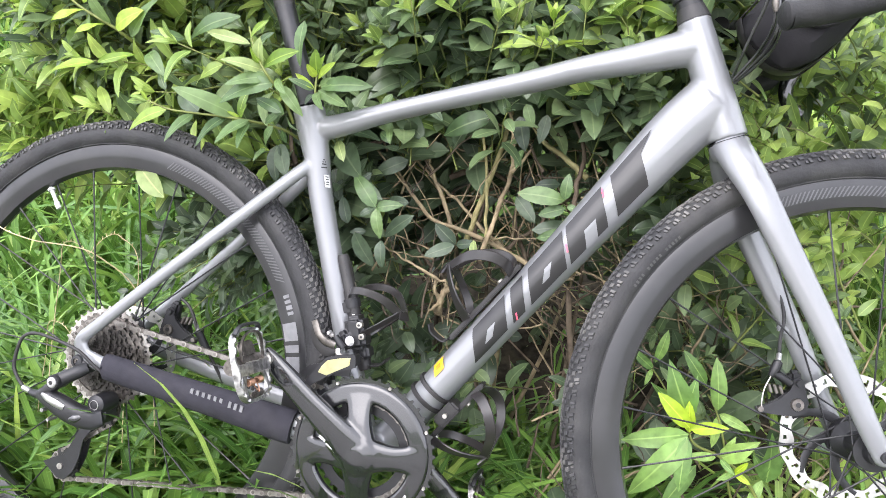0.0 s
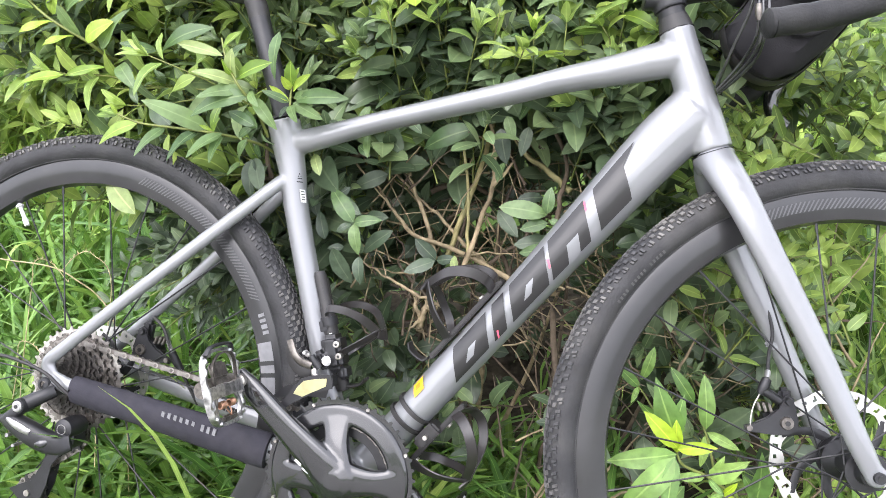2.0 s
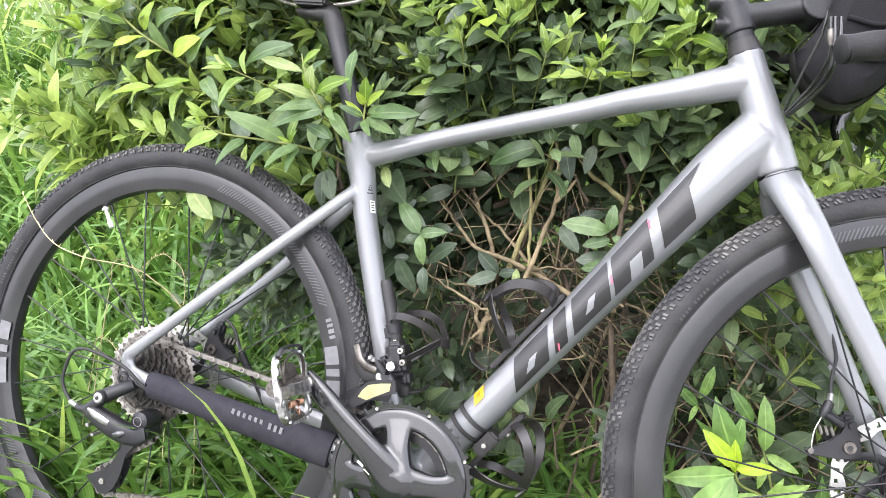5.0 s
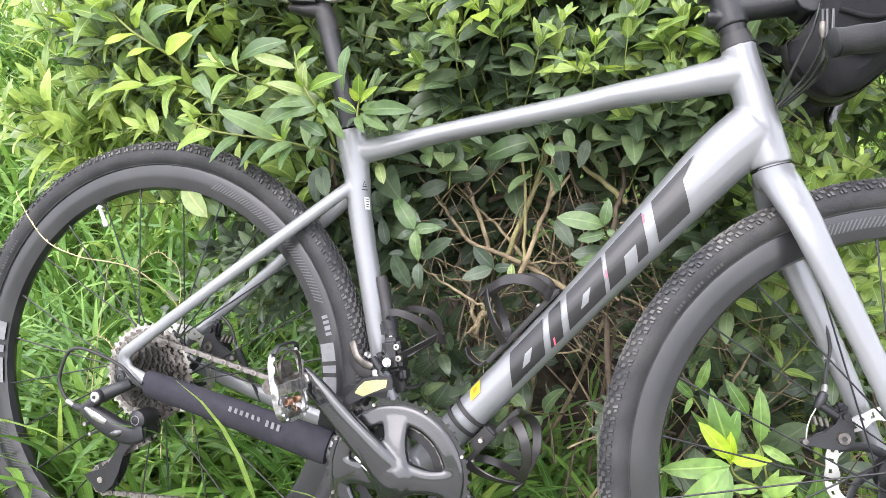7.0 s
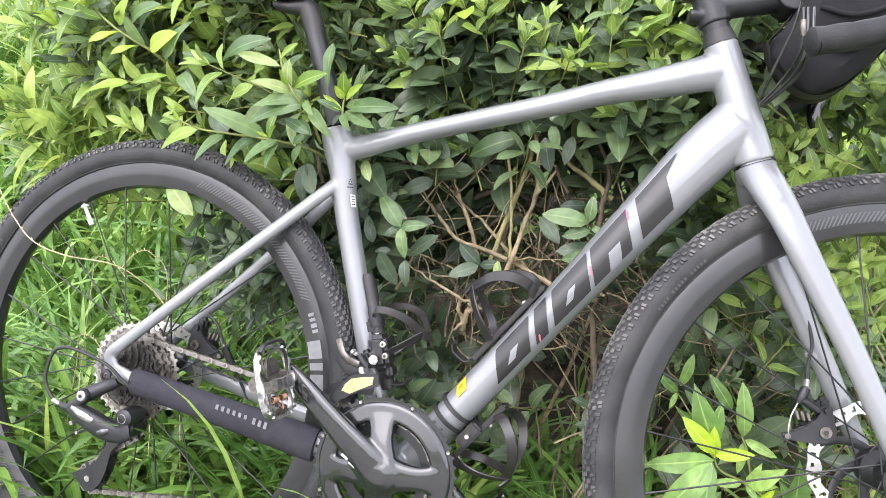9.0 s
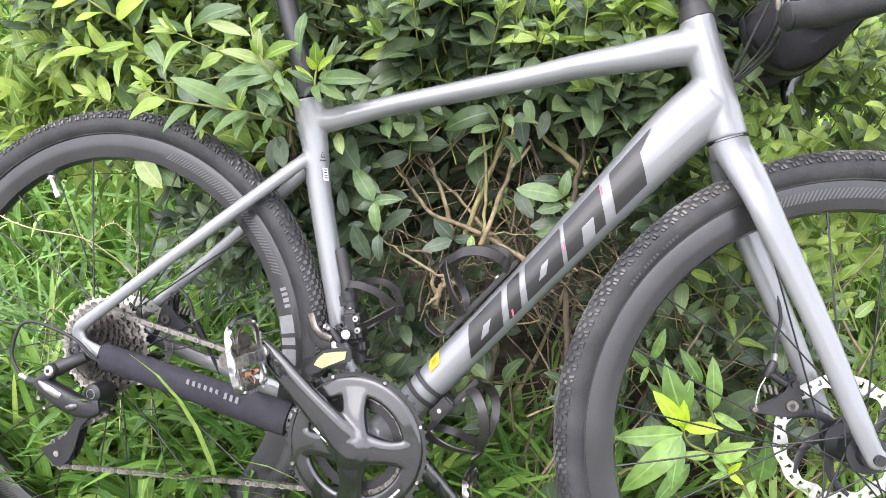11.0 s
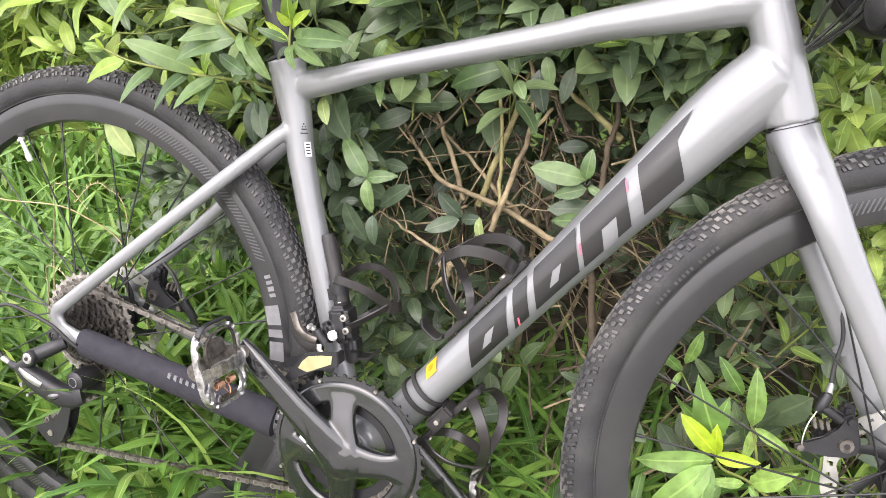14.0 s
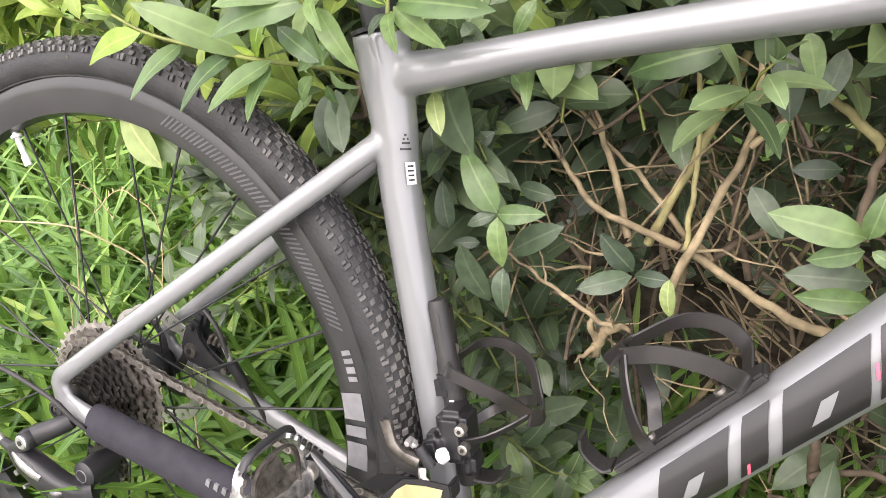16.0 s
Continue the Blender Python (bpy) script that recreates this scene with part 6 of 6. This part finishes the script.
leaf_from((0.267, -0.080, 0.749), (0.220, -0.110, 0.738), 1, True)
leaf_from((0.276, -0.080, 0.742), (0.209, -0.110, 0.723), 1, True)
leaf_from((0.284, -0.080, 0.739), (0.315, -0.090, 0.704), 1, True)
leaf_from((0.277, -0.080, 0.747), (0.300, -0.100, 0.725), 1, True)
leaf_from((0.287, -0.080, 0.704), (0.244, -0.070, 0.724), 1, True)
leaf_from((0.291, -0.080, 0.702), (0.254, -0.050, 0.726), 1, True)
leaf_from((0.238, -0.080, 0.791), (0.185, -0.100, 0.803), 3, True)
leaf_from((0.237, -0.080, 0.799), (0.263, -0.090, 0.820), 2, True)
leaf_from((0.242, -0.080, 0.785), (0.265, -0.070, 0.810), 1, True)
leaf_from((0.295, -0.080, 0.699), (0.293, -0.040, 0.685), 1, True)
shoot_stem(((0.302, 0.000, 0.724), (0.310, -0.030, 0.735), (0.309, -0.030, 0.750), (0.311, -0.030, 0.768)), 0.002, 0.0012)
leaf_from((0.310, -0.030, 0.763), (0.315, -0.050, 0.792), 2, False)
leaf_from((0.309, -0.030, 0.760), (0.304, -0.050, 0.773), 2, False)
leaf_from((0.312, -0.030, 0.757), (0.340, -0.050, 0.776), 2, True)
leaf_from((0.310, -0.030, 0.762), (0.322, -0.040, 0.787), 2, True)
leaf_from((0.317, -0.030, 0.747), (0.393, -0.060, 0.747), 1, True)
leaf_from((0.313, -0.030, 0.743), (0.361, -0.050, 0.720), 1, True)
leaf_from((0.308, -0.030, 0.743), (0.278, -0.050, 0.755), 1, True)
leaf_from((0.308, -0.030, 0.744), (0.283, -0.040, 0.763), 2, True)
leaf_from((0.307, -0.030, 0.738), (0.298, -0.040, 0.724), 0, False)
leaf_from((0.310, -0.030, 0.740), (0.329, -0.060, 0.717), 1, True)
leaf_from((0.314, -0.030, 0.749), (0.351, -0.040, 0.757), 1, True)
leaf_from((0.233, 0.020, 0.673), (0.235, -0.000, 0.625), 0, False)
leaf_from((0.237, 0.020, 0.675), (0.258, 0.000, 0.628), 0, False)
leaf_from((0.214, 0.020, 0.668), (0.206, 0.000, 0.648), 1, True)
leaf_from((0.283, -0.020, 0.838), (0.286, -0.040, 0.773), 1, True)
leaf_from((0.325, 0.020, 0.683), (0.341, 0.000, 0.655), 3, False)
leaf_from((0.397, 0.030, 0.712), (0.404, 0.010, 0.680), 1, True)
for k in range(120):
    x, z = rng.uniform(-0.24, 1.02), rng.uniform(0.74, 1.04)
    if 0.76 < x < 1.12 or -0.02 < x < 0.36 and z < 0.86:
        continue
    sprig(BW @ Vector((x, rng.uniform(0.03, 0.09) if x < 0.22 else rng.uniform(0.10, 0.14), z)), (rng.uniform(-0.4, 0.3) - (0.3 if x < 0.2 else 0), -0.40, rng.uniform(0.5, 1.1)), rng.uniform(0.10, 0.17), (1 if rng.random() < 0.6 else 0, 2), rng.uniform(0.045, 0.072), 5, k < 16, x < 0.25 or rng.random() < 0.4)
# a long young shoot that leans out over the rear wheel
shoot_stem(((-0.033, 0.080, 0.823), (-0.007, 0.020, 0.815), (-0.016, -0.020, 0.829), (-0.061, -0.030, 0.853), (-0.099, -0.030, 0.879), (-0.129, -0.030, 0.902)), 0.0030, 0.0014)
leaf_from((-0.095, -0.030, 0.872), (-0.163, -0.060, 0.886), 2, True)
leaf_from((-0.058, -0.030, 0.852), (-0.091, -0.060, 0.832), 2, True)
leaf_from((-0.062, -0.030, 0.862), (-0.040, -0.060, 0.892), 2, False)
leaf_from((-0.014, -0.030, 0.832), (-0.030, -0.060, 0.866), 1, False)
leaf_from((-0.006, -0.030, 0.826), (0.051, -0.060, 0.844), 2, False)
leaf_from((0.020, -0.030, 0.813), (0.079, -0.060, 0.860), 1, True)
leaf_from((-0.024, -0.030, 0.831), (-0.050, -0.060, 0.814), 2, True)
leaf_from((-0.040, -0.030, 0.865), (0.006, -0.060, 0.891), 1, False)
leaf_from((-0.116, -0.030, 0.893), (-0.142, -0.060, 0.902), 2, True)
leaf_from((0.116, -0.030, 0.808), (0.186, -0.060, 0.845), 1, True)
leaf_from((0.108, -0.030, 0.810), (0.072, -0.060, 0.814), 1, True)
leaf_from((0.029, -0.030, 0.788), (-0.011, -0.060, 0.771), 2, True)
leaf_from((-0.039, -0.030, 0.777), (-0.087, -0.060, 0.758), 2, True)
leaf_from((0.051, -0.030, 0.791), (0.088, -0.060, 0.764), 1, False)
leaf_from((0.381, 0.035, 0.593), (0.350, 0.025, 0.639), 1)
leaf_from((0.380, 0.035, 0.591), (0.360, 0.025, 0.583), 0)
leaf_from((0.382, 0.035, 0.592), (0.417, 0.025, 0.600), 1)
leaf_from((0.384, 0.030, 0.591), (0.391, 0.020, 0.553), 1)
leaf_from((0.346, 0.050, 0.556), (0.373, 0.040, 0.511), 0)
leaf_from((0.390, 0.040, 0.547), (0.394, 0.030, 0.511), 0)
leaf_from((0.335, 0.050, 0.568), (0.327, 0.040, 0.605), 0)
leaf_from((0.385, 0.070, 0.553), (0.430, 0.060, 0.585), 0)
leaf_from((0.360, 0.060, 0.558), (0.339, 0.050, 0.556), 0)
leaf_from((0.380, 0.090, 0.605), (0.416, 0.080, 0.603), 0)
leaf_from((0.485, 0.090, 0.546), (0.443, 0.080, 0.528), 0)
leaf_from((0.487, 0.090, 0.547), (0.518, 0.080, 0.551), 0)
leaf_from((0.484, 0.100, 0.547), (0.454, 0.090, 0.576), 0)
leaf_from((0.517, 0.070, 0.556), (0.519, 0.060, 0.528), 3)
leaf_from((0.641, 0.055, 0.617), (0.578, 0.045, 0.627), 1)
leaf_from((0.642, 0.060, 0.607), (0.607, 0.050, 0.596), 1)
leaf_from((0.653, 0.060, 0.572), (0.608, 0.050, 0.567), 1)
leaf_from((0.654, 0.080, 0.581), (0.597, 0.070, 0.578), 0)
leaf_from((0.641, 0.050, 0.618), (0.645, 0.040, 0.651), 1)
leaf_from((0.645, 0.050, 0.610), (0.664, 0.040, 0.603), 1)
leaf_from((0.528, 0.100, 0.734), (0.454, 0.090, 0.711), 1)
leaf_from((0.373, 0.060, 0.701), (0.394, 0.050, 0.685), 1)
leaf_from((0.313, 0.050, 0.686), (0.322, 0.040, 0.657), 1)
leaf_from((0.578, 0.070, 0.748), (0.590, 0.060, 0.714), 1)
leaf_from((0.605, 0.100, 0.739), (0.597, 0.090, 0.698), 0)
leaf_from((0.567, 0.090, 0.734), (0.578, 0.080, 0.686), 0)
leaf_from((0.577, 0.080, 0.686), (0.566, 0.070, 0.663), 1)
leaf_from((0.297, 0.080, 0.648), (0.311, 0.070, 0.601), 0)
leaf_from((0.393, 0.140, 0.670), (0.340, 0.130, 0.644), 0)
leaf_from((0.336, 0.100, 0.637), (0.297, 0.090, 0.633), 0)
leaf_from((0.560, 0.150, 0.624), (0.592, 0.140, 0.586), 0)
leaf_from((0.624, 0.160, 0.646), (0.587, 0.150, 0.642), 0)
leaf_from((0.429, 0.090, 0.748), (0.457, 0.080, 0.725), 1)
leaf_from((0.387, 0.060, 0.756), (0.373, 0.050, 0.730), 1)
leaf_from((0.328, 0.060, 0.735), (0.354, 0.050, 0.712), 0)
leaf_from((0.294, 0.070, 0.733), (0.286, 0.060, 0.687), 0)
single_leaf(BW @ Vector((0.020, 0.0, 0.637)), leaf_frame((0.62, -0.2, -0.60), (-0.4, -1, 0.5)), 0.070, 3)
single_leaf(BW @ Vector((0.03, 0.01, 0.63)), leaf_frame((0.80, -0.1, -0.5), (0.4, -1, 0.5)), 0.070, 1)

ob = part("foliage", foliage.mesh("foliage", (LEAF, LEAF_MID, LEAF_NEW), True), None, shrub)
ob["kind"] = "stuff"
ob = part("undergrowth", twigs.mesh("undergrowth", BARKS), None, shrub, "bare woody twigs")
ob["kind"] = "stuff"

# ---- a pale broad-leaved weed behind the front wheel ----
weed = tagged(new("weed"), "bright yellow-green weed with lobed pointed leaves", "weed")


def lobed_leaf(rngw, mat):
    """A broad leaf cut into three pointed lobes."""
    v, f = [], []
    for at, ang, lng, wide in ((0.0, 0.0, 1.0, 0.54), (0.12, 0.58, 0.62, 0.50), (0.12, -0.55, 0.60, 0.50)):
        t = leaf_template(rngw, 7, wide * rngw.uniform(0.95, 1.1), 0.22, 0.14, 1.4)
        t[:, 1] *= 1.20 - 0.75 * t[:, 0]
        t = t * lng * rngw.uniform(0.92, 1.08)
        ca, sa = math.cos(ang), math.sin(ang)
        base = len(v)
        v += [(at + x * ca - y * sa, x * sa + y * ca, z - 0.004 * abs(ang)) for x, y, z in t]
        f += [tuple(i + base for i in q) for q in LF]
    return herb_mesh(v, f, mat)


def herb_mesh(v, f, mat):
    m2 = bpy.data.meshes.new("leaf")
    m2.from_pydata([tuple(p) for p in v], [], f)
    m2.shade_smooth()
    rib_marks(m2)
    m2.materials.append(mat)
    return m2


rw = random.Random(4)
HERB_ME = {"lobed": [lobed_leaf(rw, HERB) for k in range(3)],
           "broad": [herb_mesh(leaf_template(rw, width=0.36, curl=0.25, fold=0.25), LF, HERB) for k in range(3)],
           "young": [herb_mesh(leaf_template(rw, width=0.40, curl=0.2, fold=0.3), LF, HERB_NEW) for k in range(2)]}


def herb_leaf(base, tip, kind):
    a, b = BW @ Vector(base), BW @ Vector(tip)
    ob = new("leaf", rw.choice(HERB_ME[kind]))
    ob.parent = weed
    sz = (b - a).length
    ob.matrix_local = Matrix.Translation(a) @ leaf_frame(b - a, (rw.uniform(-0.3, 0.3), -1.0, rw.uniform(0.2, 0.6))).to_4x4() @ Matrix.Diagonal((sz, sz, sz, 1))


def herb_stalk(pts, r0, r1):
    own = Pile()
    twig_into(own, curve([BW @ Vector(p) for p in pts], 4), r0, r1, 7)
    part("stalk", own.mesh("stalk", (STALK,)), None, weed)


herb_stalk(((0.940, 0.090, 0.172), (0.912, 0.080, 0.245), (0.886, 0.060, 0.283), (0.860, 0.060, 0.300), (0.830, 0.050, 0.313), (0.821, 0.050, 0.327), (0.819, 0.050, 0.346)), 0.0026, 0.0014)
herb_stalk(((0.914, 0.120, 0.154), (0.883, 0.110, 0.239), (0.870, 0.100, 0.306), (0.859, 0.100, 0.345), (0.845, 0.100, 0.371)), 0.0022, 0.0012)
herb_stalk(((0.822, 0.060, 0.324), (0.800, 0.080, 0.358), (0.780, 0.100, 0.386), (0.771, 0.110, 0.396)), 0.0016, 0.001)
herb_leaf((0.819, 0.050, 0.344), (0.787, 0.035, 0.426), "lobed")
herb_leaf((0.819, 0.030, 0.339), (0.778, 0.015, 0.382), "young")
herb_leaf((0.819, 0.020, 0.340), (0.862, 0.005, 0.350), "young")
herb_leaf((0.820, 0.040, 0.331), (0.816, 0.025, 0.372), "young")
herb_leaf((0.819, 0.030, 0.331), (0.738, 0.015, 0.316), "broad")
herb_leaf((0.817, 0.020, 0.330), (0.751, 0.005, 0.249), "broad")
herb_leaf((0.816, 0.020, 0.330), (0.809, 0.005, 0.264), "broad")
herb_leaf((0.859, 0.100, 0.350), (0.854, 0.085, 0.420), "broad")
herb_leaf((0.843, 0.110, 0.381), (0.812, 0.095, 0.426), "broad")
herb_leaf((0.775, 0.120, 0.403), (0.790, 0.105, 0.448), "broad")
herb_leaf((0.773, 0.120, 0.393), (0.743, 0.105, 0.420), "broad")
herb_leaf((0.771, 0.110, 0.395), (0.763, 0.095, 0.376), "broad")
herb_leaf((0.862, 0.110, 0.344), (0.900, 0.095, 0.329), "broad")
herb_leaf((0.862, 0.120, 0.339), (0.857, 0.105, 0.299), "broad")
herb_leaf((0.861, 0.060, 0.297), (0.905, 0.045, 0.328), "lobed")
herb_leaf((0.860, 0.050, 0.300), (0.876, 0.035, 0.286), "broad")
herb_leaf((0.855, 0.050, 0.301), (0.819, 0.035, 0.302), "broad")
herb_leaf((0.879, 0.050, 0.284), (0.891, 0.035, 0.302), "young")
herb_leaf((0.879, 0.050, 0.284), (0.896, 0.035, 0.276), "young")
herb_leaf((0.878, 0.050, 0.284), (0.858, 0.035, 0.277), "broad")
herb_leaf((0.925, 0.100, 0.262), (0.927, 0.085, 0.327), "lobed")
herb_leaf((0.919, 0.090, 0.268), (0.900, 0.075, 0.231), "broad")
herb_leaf((0.913, 0.080, 0.247), (0.879, 0.065, 0.227), "broad")
herb_leaf((0.937, 0.080, 0.252), (0.931, 0.065, 0.222), "broad")
herb_leaf((0.836, 0.090, 0.276), (0.794, 0.075, 0.219), "broad")

# ---- grass ----
def blade(rg, at, high, wide, lean_dir, arch):
    seg = 7
    d = Vector((math.cos(lean_dir), math.sin(lean_dir), 0))
    s = Vector((-d.y, d.x, 0))
    tw = rg.uniform(-0.6, 0.6)
    v = []
    for i in range(seg + 1):
        t = i / seg
        ang = t * arch
        reach = high * (math.sin(ang) * 0.55 * t + 0.08 * t)
        rise = high * (t - 0.42 * t * t * (1 - math.cos(arch)) - 0.10 * arch * t ** 3)
        h = wide / 2 * (0.75 + 0.6 * t) * (1 - t ** 3.2) + 0.0002
        side = s * math.cos(tw * t) + Vector((0, 0, math.sin(tw * t)))
        c = Vector(at) + d * reach + Vector((0, 0, rise))
        up = Vector((0, 0, 1)) * 0.25 * h
        v += [c + side * h + up, c, c - side * h + up]
    return np.array([tuple(p) for p in v])


GF = leaf_faces(7)
grass, straw = Pile(), Pile()
rg = random.Random(8)


def grass_patch(n, x0, x1, y0, y1, h0, h1, w0, w1, slot, keep=None, a0=0.7, a1=2.3, mixed=0.2):
    k = 0
    while k < n:
        x, y = rg.uniform(x0, x1), rg.uniform(y0, y1)
        if keep and not keep(x, y):
            continue
        high = rg.uniform(h0, h1)
        bl = blade(rg, (x, y, ground_z(x, y) - 0.01), high, rg.uniform(w0, w1), rg.uniform(0, 2 * math.pi), rg.uniform(a0, a1))
        grass.add(bl, GF, slot if rg.random() > mixed else 1 - slot)
        k += 1


open_left = lambda x, y: x < 0.34 + 0.2 * (y < 0.12) - 0.16 * smooth01(y, 0.2, 0.6)
def ragged(x0, x1, y0, y1, keep=None):
    """Thins a patch towards its edges, so that it has no straight border."""
    def inside(x, y):
        e = min(min(x - x0, x1 - x), min(y - y0, y1 - y)) / (0.35 * min(x1 - x0, y1 - y0))
        return (keep is None or keep(x, y)) and e + 0.6 * noise.noise((x * 1.7, y * 1.7, 6.0)) > rg.random() * 0.9
    return inside


# slot 0 darker, slot 1 the lit copy; chosen by how bright each patch looks
grass_patch(2300, -0.9, 0.50, 0.05, 0.60, 0.22, 0.48, 0.010, 0.021, 0, open_left, 0.9, 2.7, 0.03)
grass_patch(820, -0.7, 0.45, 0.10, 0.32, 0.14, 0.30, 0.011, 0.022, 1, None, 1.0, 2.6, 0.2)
grass_patch(150, -0.9, 0.50, 0.05, 0.80, 0.30, 0.55, 0.006, 0.012, 0, open_left, 0.6, 2.0)
grass_patch(12, -0.6, -0.2, -0.15, -0.02, 0.14, 0.26, 0.010, 0.018, 0)
grass_patch(9, 0.46, 0.62, -0.08, 0.0, 0.10, 0.20, 0.010, 0.016, 0)
grass_patch(380, -0.7, 0.9, -0.30, 0.03, 0.025, 0.06, 0.006, 0.012, 0)
grass_patch(520, 0.34, 0.82, 0.05, 0.26, 0.18, 0.40, 0.008, 0.017, 0, None, 0.9, 2.6)
grass_patch(170, 0.48, 0.84, 0.03, 0.15, 0.14, 0.30, 0.010, 0.018, 0, None, 1.0, 2.6)
grass_patch(420, 0.30, 0.80, 0.24, 0.62, 0.16, 0.36, 0.008, 0.016, 0, None, 0.9, 2.4, 0.05)
grass_patch(300, 0.80, 1.6, 0.03, 0.30, 0.08, 0.20, 0.007, 0.014, 0)
grass_patch(2700, -2.8, 0.15, 0.55, 2.3, 0.30, 0.62, 0.012, 0.024, 0, lambda x, y: x < 0.1 - 0.3 * (y - 0.6), 0.8, 2.5, 0.05)
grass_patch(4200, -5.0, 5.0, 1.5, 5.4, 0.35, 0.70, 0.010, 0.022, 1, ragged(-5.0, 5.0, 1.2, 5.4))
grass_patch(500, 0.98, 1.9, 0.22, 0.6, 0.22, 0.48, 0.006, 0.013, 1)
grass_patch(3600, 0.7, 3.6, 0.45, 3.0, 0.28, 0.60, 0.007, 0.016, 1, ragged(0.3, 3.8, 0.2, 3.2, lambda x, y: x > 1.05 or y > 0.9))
grass_patch(2600, -3.6, 3.8, -0.40, 0.5, 0.05, 0.16, 0.006, 0.012, 0, ragged(-3.6, 3.8, -0.9, 1.0, lambda x, y: y < -0.25 or x < -0.9 or x > 1.3))
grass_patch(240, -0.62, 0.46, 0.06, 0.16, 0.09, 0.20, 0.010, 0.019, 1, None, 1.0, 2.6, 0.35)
ob = tagged(new("grass", grass.mesh("grass", (GRASS, GRASS_LIGHT), True)), "long arching bright green grass blades", "grass", kind="stuff")

# a pale seed stalk that leans across the rear tyre
def seed_stalk(points, r):
    pts = curve([BW @ Vector(p) for p in points], 8)
    pile = Pile()
    twig_into(pile, pts, 0.0006, r, 5)
    for p in pts[:24:2]:
        q = Vector(p) + Vector((rg.uniform(-0.004, 0.004), rg.uniform(-0.002, 0.002), rg.uniform(0.003, 0.006)))
        twig_into(pile, [Vector(p), Vector(p).lerp(q, 0.5), q], 0.0012, 0.0004, 5)
    return tagged(new("grass_stalk", pile.mesh("grass_stalk", (STRAW,))), "thin pale grass seed stalk beside the rear tyre", "grass stalk", "seed stalks")


seed_stalk(((-0.235, -0.055, 0.60), (-0.205, -0.058, 0.565), (-0.165, -0.06, 0.532), (-0.12, -0.045, 0.514), (-0.06, 0.03, 0.49), (-0.02, 0.10, 0.38), (0.0, 0.13, 0.0)), 0.0013)
for x, z, dx in ((-0.24, 0.50, 0.09), (-0.26, 0.36, 0.08), (-0.05, 0.52, -0.08)):
    y = rg.uniform(0.06, 0.14)
    seed_stalk(((x + dx, y, z - 0.03), (x + 0.6 * dx, y, z), (x + 0.25 * dx, y, z), (x, y + 0.02, z - 0.05), (x - 0.03, y + 0.04, z * 0.5), (x - 0.03, y + 0.05, 0.0)), 0.0010)

# dry stalks and litter on the soil
for k in range(700):
    x, y = rg.uniform(-0.6, 1.5), rg.uniform(0.02, 0.7)
    a = Vector((x, y, ground_z(x, y) + 0.004))
    an = rg.uniform(0, math.pi)
    L = rg.uniform(0.03, 0.14)
    b = a + Vector((math.cos(an) * L, math.sin(an) * L, rg.uniform(0, 0.02)))
    twig_into(straw, [a, a.lerp(b, 0.5) + Vector((0, 0, 0.004)), b], rg.uniform(0.0008, 0.0025), 0.0006, 5, 0 if rg.random() < 0.5 else 1)
ob = tagged(new("leaf_litter", straw.mesh("leaf_litter", (STRAW, BARK_DARK))), "dry stalks and twigs scattered on soil", "litter", kind="stuff")
